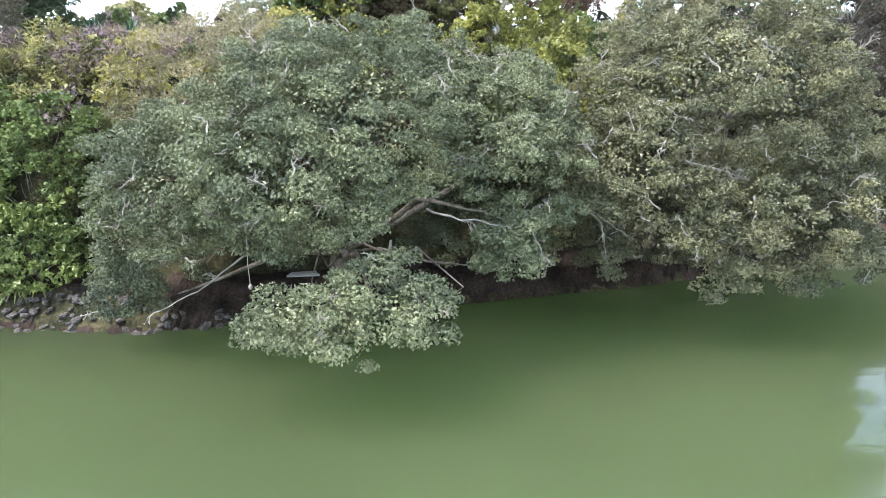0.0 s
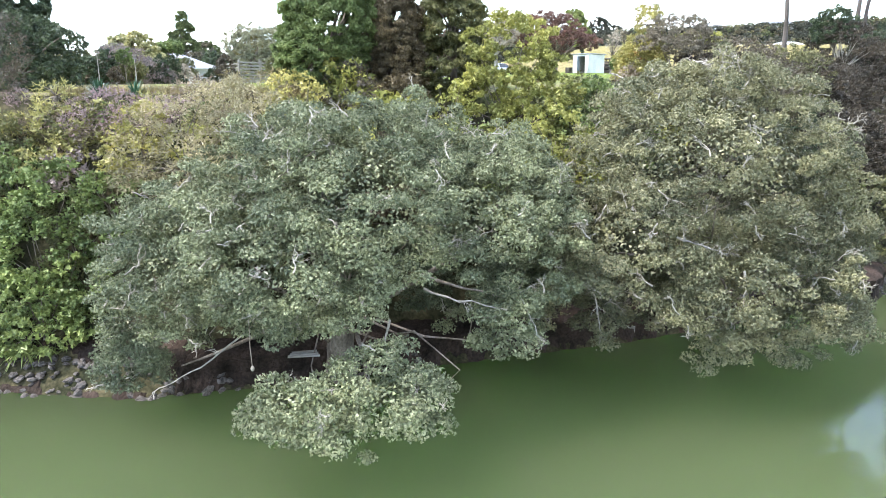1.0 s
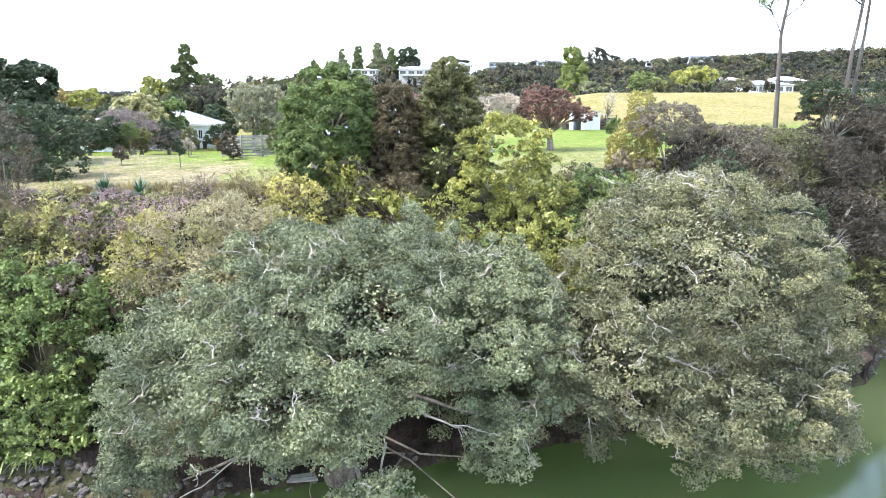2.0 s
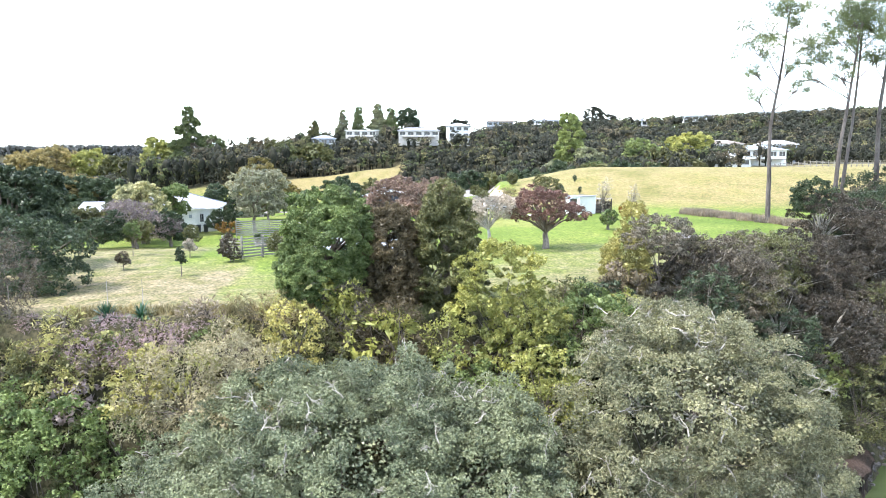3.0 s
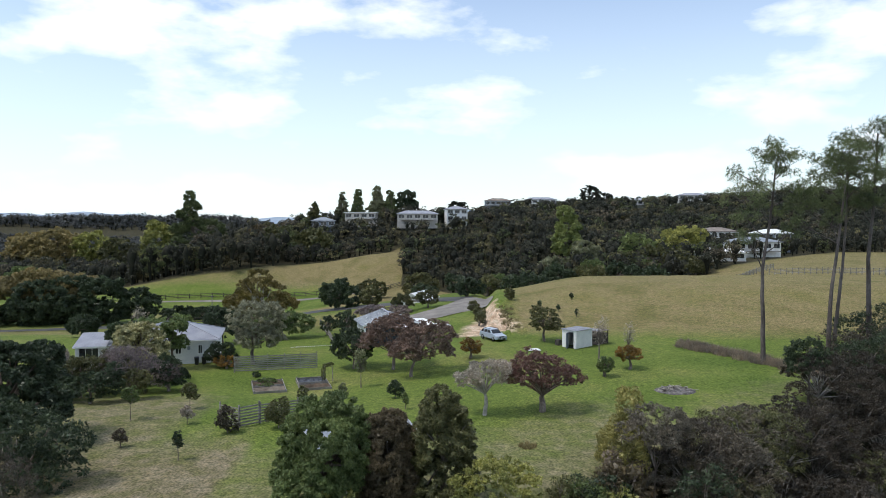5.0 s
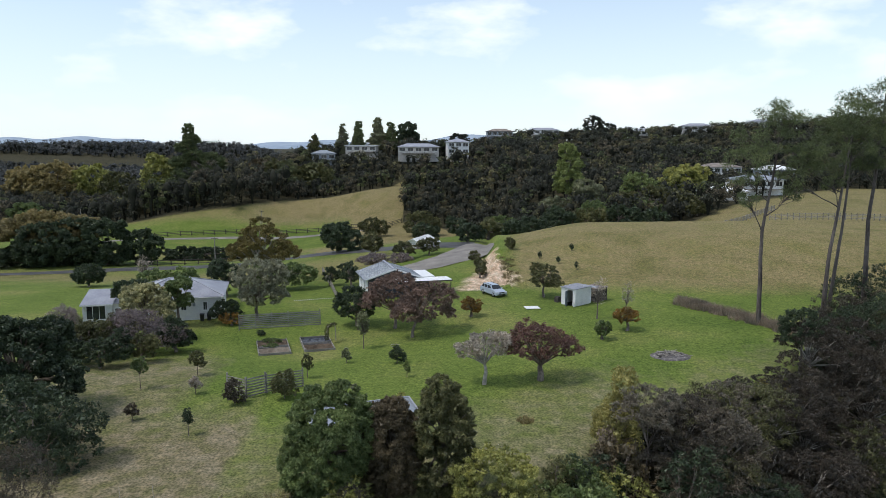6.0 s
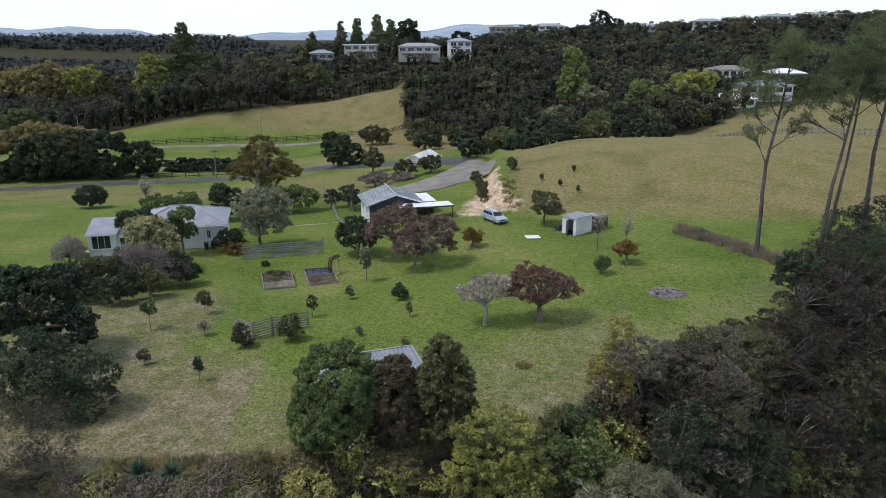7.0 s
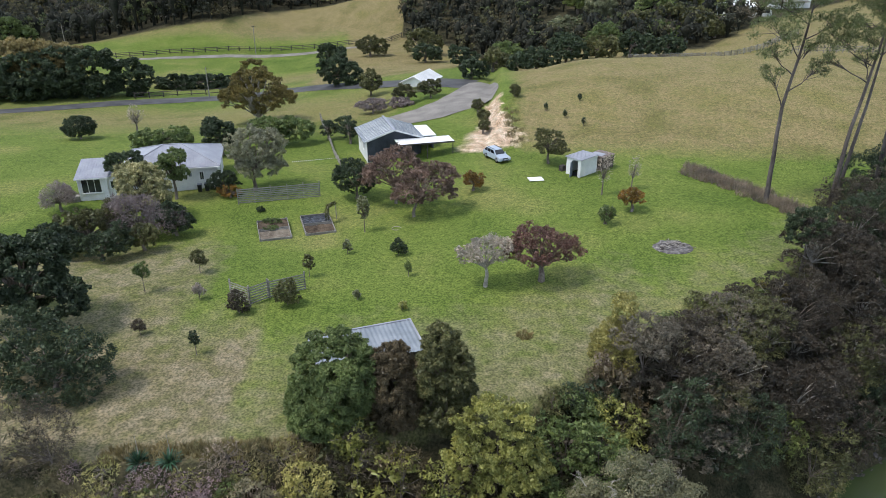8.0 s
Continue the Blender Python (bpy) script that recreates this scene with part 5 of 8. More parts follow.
def brush_row():
    rr = random.Random(23)
    for j, (mat, label) in enumerate(((HEATHER, "low dry purple-grey brush at the lawn edge"), (STALKS, "low pale dead stalks at the lawn edge"), (LEMONLEAF, "low pale yellow shrub at the lawn edge"))):
        first = None
        for i in range(11):
            x = -22.5 + i * 1.35 + rr.uniform(-0.6, 0.6)
            y = float(along(EDGE, x)) + rr.uniform(-2.6, -0.1) - 0.2
            if any(abs(x - fx) < 1.3 for fx in (-18.1, -16.2)):
                y = min(y, float(along(EDGE, x)) - 2.2)
            m = pose(x, y, level(x, y) - 0.1, 0, 0, rr.uniform(0, 360)) @ Matrix.Scale(rr.uniform(0.7, 1.2), 4)
            if first is None:
                first = scrub(x, y, None, [(0, 0, 0.35, 0.75, 0.65, 0.4), (0.5, 0.2, 0.3, 0.6, 0.5, 0.35)], mat, label, 130 + j, per=50, leaf=(0.24, 0.035), size=0.3, bare=24, spread=0.6)
                first.matrix_basis = m
            else:
                copy_thing(first, m)


brush_row()


# ---- flax, strap leaves and rocks ----
def strap_plant(name, x, y, z, n, length, mat, label, seed, width=0.06, up=0.7, droop=0.5):
    rr = random.Random(seed)
    vs, fs = [], []
    for _ in range(n):
        a, e = rr.uniform(0, 2 * math.pi), rr.uniform(0.15, 1.2)
        d = Vector((math.cos(a) * e, math.sin(a) * e, up)).normalized()
        side = Vector((-math.sin(a), math.cos(a), 0))
        ln, k = length * rr.uniform(0.7, 1.15), len(vs)
        for i in range(5):
            u = i / 4
            p = d * ln * u + Vector((0, 0, -droop * ln * u * u * e))
            w = side * width * (1 - u) ** 0.6
            vs += [p - w, p + w]
        fs += [(k + 2 * i, k + 2 * i + 1, k + 2 * i + 3, k + 2 * i + 2) for i in range(4)]
    root = thing(name, (x, y, z), label, "plant", "strap-leaved plants")
    part("leaf_tuft", mesh_of("leaf_tuft", vs, fs, mat, True), None, root)
    return root


FLAX = leafage("flax_leaf", (0.02, 0.06, 0.035), (0.04, 0.1, 0.06), (0.08, 0.16, 0.1), 0.8, 0.35, 0.5, 0.15)
for i, (x, y) in enumerate(((-18.1, 38.4), (-16.2, 38.5))):
    f = strap_plant("flax", x, y, level(x, y) - 0.1, 110, 1.15, FLAX, "spiky dark green flax clump at the lawn edge", 90 + i)
    part("flower_stalk", tubes_mesh("flower_stalk", [([(0.1, 0, 0), (0.12, 0.02, 1.2), (0.1, 0.03, 2.2)], [0.025, 0.02, 0.012], 5)], DEADWOOD), None, f)
strap_plant("flax", -16.0, 35.6, 9.3, 50, 1.0, FLAX, "green strap-leaved plant in the scrub", 93)
for i in range(9):
    x = -26 + i * 0.95
    strap_plant("ginger_plant", x, 31.0 + 0.1 * (i % 3), level(x, 31.0) + 0.1, 60, 1.3, BRIGHTLEAF, "arching bright green strap-leaved plant over the rocks", 95 + i, 0.07, 0.5, 0.75)


def rock_mesh(seed):
    rr = random.Random(seed)
    bm = bmesh.new()
    bmesh.ops.create_icosphere(bm, subdivisions=1, radius=0.5)
    for v in bm.verts:
        v.co *= rr.uniform(0.75, 1.2)
        v.co.z *= 0.72
        for ax in range(3):
            v.co[ax] = max(-0.42, min(0.42, v.co[ax]))
    me = bpy.data.meshes.new("rock")
    bm.to_mesh(me)
    bm.free()
    me.materials.append(ROCK)
    return me


def rock_bank():
    rr = random.Random(17)
    kinds = [rock_mesh(200 + i) for i in range(10)]
    bank = thing("rock_bank", (-18, 30, 0), "tumbled grey-brown basalt rocks along the waterline", "rocks")
    inv = bank.matrix_basis.inverted()
    for i in range(330):
        x = (rr.uniform(-25, -9.0) if i < 210 else rr.uniform(-9, -1.0)) if i < 270 else rr.uniform(28, 40)
        d = rr.uniform(-0.45, 1.2)
        y = float(along(SHORE, x)) + d
        s = rr.uniform(0.2, 0.46) * (1.15 if d < 0.4 else 0.95)
        ob = part("rock", kinds[rr.randrange(10)], None, bank)
        ob.matrix_basis = inv @ pose(x, y, max(level(x, y), -0.1) + s * 0.12, rr.uniform(-30, 30), rr.uniform(-30, 30), rr.uniform(0, 360)) @ Matrix.Diagonal((s * rr.uniform(0.9, 1.5), s, s * rr.uniform(0.7, 1.0), 1))


def earth_bank():
    """The raw, undercut earth face beneath the river trees."""
    vs, fs = [], []
    xs = np.arange(-34, 30, 0.22)
    for i, x in enumerate(xs):
        y = float(along(SHORE, x))
        n = noise.noise((x * 0.9, 0, 0)) * 0.25
        steep, flat = ((-0.25, -0.3), (0.05, 0.25), (0.15, 0.7), (0.05, 1.1), (-0.1, 1.45), (0.5, 1.75), (1.6, 1.9)), ((-0.5, -0.3), (0.0, 0.12), (0.5, 0.4), (0.9, 0.75), (1.1, 1.2), (1.4, 1.7), (2.4, 2.1))
        w = float(ease(x, -13.5, -10.5))
        for k, (dy, z) in enumerate([(a[0] * w + b[0] * (1 - w), a[1] * w + b[1] * (1 - w)) for a, b in zip(steep, flat)]):
            j = noise.noise((x * 1.7, z * 2.1, 3)) * 0.2 + noise.noise((x * 6.0, z * 1.2, 9)) * 0.16
            vs.append((x, y + dy + n + j, z + 0.15 * noise.noise((x * 2, k, 7))))
    m = 7
    for i in range(len(xs) - 1):
        fs += [(i * m + k, (i + 1) * m + k, (i + 1) * m + k + 1, i * m + k + 1) for k in range(m - 1)]
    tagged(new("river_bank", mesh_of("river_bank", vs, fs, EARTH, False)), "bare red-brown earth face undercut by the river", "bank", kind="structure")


earth_bank()
rock_bank()


def rope_swing():
    root = thing("rope_swing", (-6.75, 23.8, 3.6), "frayed pale rope hanging from a limb over the water", "rope")
    part("rope", tubes_mesh("rope", [([(0, 0, 2.4), (0.02, 0, 1.6), (0.0, 0.01, 0.8), (0.05, 0, 0.0)], [0.018, 0.018, 0.018, 0.018], 6)], ROPE), None, root)
    bm = bmesh.new()
    bmesh.ops.create_icosphere(bm, subdivisions=2, radius=0.075, matrix=Matrix.Translation((0.05, 0, 0)) @ Matrix.Diagonal((1, 1, 1.4, 1)))
    part("knot", bm, ROPE, root)


rope_swing()
plank = thing("plank_platform", (-5.0, 24.6, 3.85), "grey weathered plank platform wedged in the tree", "platform", turn=8)
for k in range(3):
    part("plank", box((0, k * 0.2 - 0.2, 0), (1.15 - 0.12 * k, 0.17, 0.05), k * 3, 0.008), TIMBER, plank)


# ---- pines ----
def pine(x, y, top, bend, tufts, label, seed, r=0.29):
    rr, rng = random.Random(seed), np.random.default_rng(seed)
    z = level(x, y)
    root = thing("pine_tree", (x, y, z), label, "pine tree", "tall pines")
    h = top[2]
    path = [Vector((0, 0, -0.4)), Vector((bend[0] * 0.4, 0, h * 0.2)), Vector((bend[0], bend[1], h * 0.45)), Vector((top[0] * 0.6 + bend[0] * 0.4, top[1] * 0.6, h * 0.75)), Vector(top)]
    fine = []
    for i in range(4):
        fine += wander(path[i], path[i + 1], 4, 0.05, rr)[:-1]
    fine.append(path[-1])
    n = len(fine) - 1
    part("trunk", tubes_mesh("trunk", [(fine, [r * (1 - 0.78 * i / n) for i in range(n + 1)], 9)], PINEBARK), None, root)
    clumps = []
    for i, (tx, ty, tz, s) in enumerate(tufts):
        at = fine[min(n, max(4, int(n * (tz - 1.2) / h)))]
        e = Vector((tx, ty, tz))
        runs = [(wander(at, e, 5, 0.18, rr), [0.08, 0.065, 0.05, 0.04, 0.03, 0.015], 5)]
        for _ in range(13):
            q = e + Vector((rr.uniform(-1.2, 1.2), rr.uniform(-1.2, 1.2), rr.uniform(-0.55, 0.75))) * s
            runs.append((wander(at.lerp(e, rr.uniform(0.5, 0.95)), q, 3, 0.1, rr), [0.045, 0.03, 0.02, 0.01], 4))
            w = rr.uniform(0.34, 0.56) * s
            clumps.append((*q, w, w, w * 0.8))
        part("limb", tubes_mesh("limb", runs, PINEBARK), None, root)
    p, nrm = leaf_points(clumps, 12, rng, 0.9, -0.95)
    part("crown", leaves_mesh("crown", p, nrm, PINENEEDLE, 0.34, 0.03, 6, rng, 0.9), None, root)
    return root


pine(36.7, 79.0, (1.4, 0.4, 23.5), (-0.3, 0), [(-2.6, 0, 16.6, 1.0), (-2.8, -0.4, 18.8, 1.6), (-1.6, 0.5, 20.6, 1.7), (0.6, 0, 23.4, 1.8), (2.8, 0.6, 22.3, 1.6), (3.8, 0, 19.4, 1.3), (-1.8, 0.6, 14.2, 1.0), (2.6, -0.4, 14.8, 0.8), (1.8, 0.8, 17.2, 0.9)],
     "tall leaning pine with a bare trunk and open crown", 301)
pine(43.1, 77.8, (2.2, 0.6, 22.5), (0.6, 0), [(-2.6, 0.4, 17.8, 1.5), (-1.2, -0.6, 19.6, 1.7), (1.4, 0.4, 21.6, 2.0), (3.0, 0.2, 22.6, 1.9), (4.4, -0.4, 20.6, 1.6), (-3.4, 0, 15.8, 0.9), (0.6, 0.8, 16.2, 0.9)], "tall bare-trunked pine in a clump", 302)
pine(45.0, 80.0, (1.6, 0.3, 23.5), (0.9, 0), [(0.2, 0.5, 20.5, 1.7), (2.2, 0.2, 23.4, 1.9), (4.2, 0.6, 22.0, 1.7), (-0.6, 0, 17.6, 1.0), (3.6, -0.5, 18.6, 1.2)], "tall bare-trunked pine in a clump", 303, 0.25)
pine(49.5, 80.5, (0.6, 0.4, 26.0), (-0.4, 0), [(-2.6, 0.4, 22.0, 1.8), (-0.8, 0.5, 25.4, 2.0), (1.6, 0.2, 26.0, 2.0), (3.8, 0.4, 24.0, 1.9), (-2.0, -0.5, 18.4, 1.3), (2.6, 0.6, 20.6, 1.6), (4.6, 0, 21.6, 1.5)], "tall dark pine with a spreading crown", 304, 0.34)
pine(50.0, 77.0, (4.5, 0.8, 20.5), (2.0, 0), [(3.0, 0.5, 18.2, 1.6), (5.2, 0.4, 20.6, 1.9), (6.8, 0.2, 19.0, 1.6), (3.4, 0, 14.0, 1.0)], "leaning pine at the bank's edge", 305, 0.24)


# ---- orchard and garden trees ----
def fruit_tree(x, y, lobes, mat, label, seed, **k):
    k.setdefault("size", 0.4)
    k.setdefault("per", 45)
    k.setdefault("leaf", (0.14, 0.08))
    k.setdefault("trunk", 0.16)
    k.setdefault("fork", 0.26)
    k.setdefault("bare", 60)
    k.setdefault("limbs", 24)
    k.setdefault("low", -0.8)
    return bush("garden_tree", x, y, None, ragged(lobes, seed, k.pop("bits", 4)), mat, label, seed, group="garden trees", **k)


fruit_tree(4.3, 59.9, [(0.2, 0, 3.6, 2.3, 2.0, 1.3), (-1.4, 0.2, 3.0, 1.4, 1.3, 0.9)], PALETWIG, "small pale lichen-covered fruit tree on the lawn", 401, per=44, leaf=(0.16, 0.05), bare=200, bark=DEADWOOD)
fruit_tree(9.3, 60.9, [(0, 0, 3.5, 3.1, 2.7, 1.8), (1.8, 0.3, 2.8, 2.4, 2.0, 1.3), (-1.2, 0, 4.0, 2.0, 1.8, 1.4), (-1.6, -0.3, 2.8, 2.0, 1.7, 1.2)], REDLEAF, "spreading dark red-leaved plum tree on the lawn", 402, leaf=(0.11, 0.06), per=66, bare=120, low=-0.45, trunk=0.26, fork=0.2)
fruit_tree(-5.0, 82.4, [(0, 0, 4.2, 3.9, 3.2, 2.1), (-2.0, 0.4, 3.0, 2.6, 2.2, 1.7), (1.4, -0.4, 2.4, 2.6, 2.2, 1.4)], DUSKLEAF, "dusky red-brown autumn tree before the barn", 403, per=42, bare=140, low=-0.45, grow=1.05)
fruit_tree(-2.8, 77.8, [(1.4, 0, 3.8, 3.6, 3.0, 2.2), (2.8, 0.6, 2.8, 2.4, 2.0, 1.6), (-0.4, -0.2, 2.6, 2.2, 2.0, 1.5)], DUSKLEAF, "thinning pinkish-brown autumn tree on the lawn", 404, per=40, bare=150, low=-0.45, lean=(0.4, 0), grow=1.04)
fruit_tree(4.1, 83.6, [(0, 0, 1.5, 1.5, 1.3, 1.1)], ORANGELEAF, "small orange-brown autumn shrub on the lawn", 405, per=55)
fruit_tree(14.0, 92.1, [(0, 0, 2.8, 2.4, 2.2, 2.0)], OLIVELEAF, "round olive-brown fruit tree behind the shed", 406, per=50)
fruit_tree(18.7, 81.1, [(0.1, 0, 3.0, 1.0, 0.9, 1.9)], PALETWIG, "slender bare lichen-grey tree by the shed", 407, per=14, leaf=(0.16, 0.03), bare=110, size=0.3, trunk=0.08)
fruit_tree(22.6, 83.1, [(0.1, 0, 2.6, 0.8, 0.8, 1.7)], PALETWIG, "small bare grey tree on the lawn", 408, per=14, leaf=(0.16, 0.03), bare=90, size=0.3, trunk=0.07)
fruit_tree(21.0, 76.4, [(0, 0, 1.6, 1.7, 1.4, 1.0)], ORANGELEAF, "low orange autumn shrub on the lawn", 409, per=55)
fruit_tree(17.6, 73.0, [(0, 0, 1.3, 1.0, 0.9, 1.1)], GREENLEAF, "small green shrub on the lawn", 410, per=50, size=0.3)
fruit_tree(-23.0, 88.5, [(0, 0, 4.4, 3.0, 2.7, 2.4), (0.6, -0.4, 2.6, 2.6, 2.2, 1.4)], SILVERLEAF, "pale grey-green willow behind the timber fence", 411, per=55, leaf=(0.2, 0.05), bare=60, droop=0.4, grow=1.27)
fruit_tree(-9.9, 84.8, [(0, 0, 2.4, 2.7, 2.2, 2.0), (-0.6, 0.6, 3.4, 2.0, 1.8, 1.4)], DARKLEAF, "dense blue-grey evergreen shrub beside the lawn", 412, per=60, bare=4, grow=1.06)
fruit_tree(-7.9, 74.4, [(0, 0, 2.6, 0.7, 0.7, 1.6)], PALELEAF, "thin young upright tree on the lawn", 413, per=22, size=0.25, trunk=0.05, bare=30, grow=1.05)
fruit_tree(-31.6, 125.6, [(0, 0, 5.0, 5.8, 5.0, 4.6), (-2.0, 0.2, 3.6, 4.6, 4.2, 3.2), (2.4, 0, 3.4, 4.0, 3.8, 3.0)], GOLDOLIVE, "large bronze-green tree with many upright limbs", 414, per=62, leaf=(0.17, 0.08), size=0.7, trunk=0.3, bare=110, fork=0.1, limbs=44, low=-0.25, bark=DEADWOOD, grow=1.04)
fruit_tree(-32.6, 53.6, [(0, 0, 5.2, 4.4, 4.0, 3.1), (2.2, -1.0, 3.4, 3.0, 2.8, 2.4), (-2.5, 1.0, 4.4, 4.0, 3.6, 2.9)], DARKLEAF, "big dark broadleaved tree at the lawn's side", 415, per=66, leaf=(0.2, 0.11), size=0.65, trunk=0.3, bare=0)
fruit_tree(-33.1, 79.2, [(0, 0, 3.1, 2.9, 2.6, 3.0)], CREAMLEAF, "cream-variegated rounded shrub beside the white house", 416, per=90, leaf=(0.17, 0.1), bare=0, fill=1.5, grow=1.2)
fruit_tree(-31.9, 73.7, [(0, 0, 2.5, 3.6, 2.6, 2.4), (2.6, 0.4, 1.9, 2.0, 1.7, 1.8)], GREYSCRUB, "twiggy grey shrub before the house", 417, per=60, leaf=(0.2, 0.03), bare=60, grow=1.06)
fruit_tree(-37.9, 68.1, [(0, 0, 1.9, 2.4, 1.8, 1.9), (1.8, -0.6, 1.5, 1.6, 1.4, 1.5)], DARKLEAF, "dark green shrub beside the garden path", 436, per=60, bare=0, grow=1.03)
fruit_tree(-32.8, 67.0, [(0, 0, 1.6, 2.2, 1.6, 1.6), (1.6, 0.8, 1.9, 1.5, 1.4, 1.6)], DARKLEAF, "dense dark shrub at the lawn's border", 437, per=60, bare=0)
fruit_tree(-29.8, 69.8, [(0, 0, 1.5, 1.7, 1.5, 1.5)], OLIVELEAF, "olive shrub at the lawn's border", 438, per=60, bare=4, grow=1.04)
fruit_tree(-28.2, 74.5, [(0, 0, 1.9, 1.9, 1.8, 1.9)], DARKLEAF, "dark green rounded shrub by the path", 418, per=60, bare=0, grow=1.06)
fruit_tree(-35.8, 70.9, [(0, 0, 2.0, 2.6, 2.0, 2.0), (-2.2, 0.8, 1.8, 2.2, 1.8, 1.8), (1.8, 2.6, 2.0, 2.0, 1.6, 2.0)], OLIVELEAF, "olive garden shrub beside the house", 419, per=55, bare=4, grow=1.05)
fruit_tree(-37.6, 86.1, [(0, 0, 4.6, 2.1, 1.7, 1.0), (-1.5, 0, 3.6, 1.3, 1.2, 0.7), (1.0, 0.3, 3.4, 1.2, 1.1, 0.6)], DARKLEAF, "layered dark green tree against the house", 420, low=-0.4, per=50, leaf=(0.24, 0.12), grow=1.07)
fruit_tree(-32.1, 85.7, [(0.4, 0, 4.9, 1.7, 1.5, 0.9), (-0.7, 0, 3.9, 1.3, 1.2, 0.8), (0.7, 0.2, 3.0, 1.2, 1.1, 0.8)], GREENLEAF, "dark green tree growing against the house wall", 421, per=45, leaf=(0.24, 0.12), grow=1.07)
fruit_tree(-26.6, 87.4, [(0, 0, 1.5, 1.7, 1.5, 1.5)], DARKLEAF, "dark evergreen shrub at the house corner", 422, per=60, bare=0, grow=1.07)
fruit_tree(-25.6, 86.0, [(0, 0, 0.8, 1.5, 0.9, 0.8)], ORANGELEAF, "orange-leaved shrub at the fence end", 423, per=60, bare=6, grow=1.07)
fruit_tree(-44.4, 82.0, [(0, 0, 1.9, 2.0, 1.8, 1.7)], GREYSCRUB, "leafless grey twiggy shrub by the house steps", 424, per=70, leaf=(0.2, 0.03), bare=30, grow=1.07)
fruit_tree(-57.9, 115.4, [(0, 0, 1.8, 2.9, 2.5, 1.8)], DARKLEAF, "clipped dark rounded shrub on the grass", 425, bits=0, fill=1.8, per=80, bare=0, grow=1.09)
fruit_tree(-50.6, 120.0, [(0, 0, 2.8, 1.2, 1.1, 1.9)], PALETWIG, "small bare upright tree on the grass", 426, per=20, leaf=(0.2, 0.03), bare=70, grow=1.08)
fruit_tree(-41.1, 101.7, [(0, 0, 2.4, 2.6, 2.2, 1.8), (3.6, 0.4, 2.6, 2.2, 2.0, 2.0)], GREENLEAF, "green garden trees behind the house", 427, per=40, leaf=(0.26, 0.12), size=0.55, grow=1.08)
fruit_tree(-31.5, 103.6, [(0, 0, 2.6, 2.8, 2.2, 2.4)], DARKLEAF, "dark green tree behind the house roof", 428, per=40, leaf=(0.26, 0.12), size=0.55, grow=1.08)
fruit_tree(-26.1, 108.0, [(0, 0, 2.4, 3.0, 2.4, 2.0), (4.0, 1.2, 2.2, 3.0, 2.0, 1.7)], GREENLEAF, "olive hedge trees at the garden's back", 429, per=40, leaf=(0.26, 0.12), size=0.55, grow=1.08)
fruit_tree(-17.2, 111.0, [(0, 0, 1.5, 1.4, 1.2, 1.4)], DARKLEAF, "dark shrub at the garden border", 430, per=50, grow=1.07)
fruit_tree(-13.6, 108.3, [(0, 0, 2.2, 1.3, 1.2, 2.0), (-1.2, 2.4, 2.0, 1.3, 1.2, 1.7)], DARKLEAF, "dark green shrubs beside the barn", 431, per=50, grow=1.08)
fruit_tree(-23.2, 157.9, [(0, 0, 3.4, 3.4, 3.0, 3.4), (3.8, -0.8, 2.6, 2.8, 2.6, 2.8)], DARKLEAF, "dark evergreen tree by the road", 432, low=-0.98, per=26, leaf=(0.34, 0.18), size=0.8, bare=10, grow=1.05)
fruit_tree(-13.6, 141.3, [(0, 0, 2.8, 2.4, 2.2, 2.6)], OLIVELEAF, "olive bush by the road", 433, per=30, leaf=(0.3, 0.16), size=0.6)
fruit_tree(-1.9, 131.1, [(0, 0, 1.8, 2.4, 2.0, 1.6), (-4.4, -2.0, 1.6, 2.2, 1.8, 1.4)], OLIVELEAF, "rounded olive shrubs along the driveway", 434, per=36, leaf=(0.26, 0.12), size=0.5)
fruit_tree(-11.9, 125.8, [(0, 0, 1.4, 2.8, 1.4, 1.3), (4.6, 2.2, 1.4, 2.4, 1.4, 1.3)], GREYSCRUB, "mixed grey garden shrubs above the drive", 435, per=45, leaf=(0.24, 0.08), size=0.5)

for i, (x, y) in enumerate(((6.4, 107.0), (6.6, 112.5), (6.0, 118.0), (12.2, 120.0))):
    fruit_tree(x, y, [(0, 0, 1.1, 1.0, 1.0, 1.1)], OLIVELEAF, "olive shrub beside the clay cutting", 440 + i, per=50, leaf=(0.2, 0.08), bare=6)

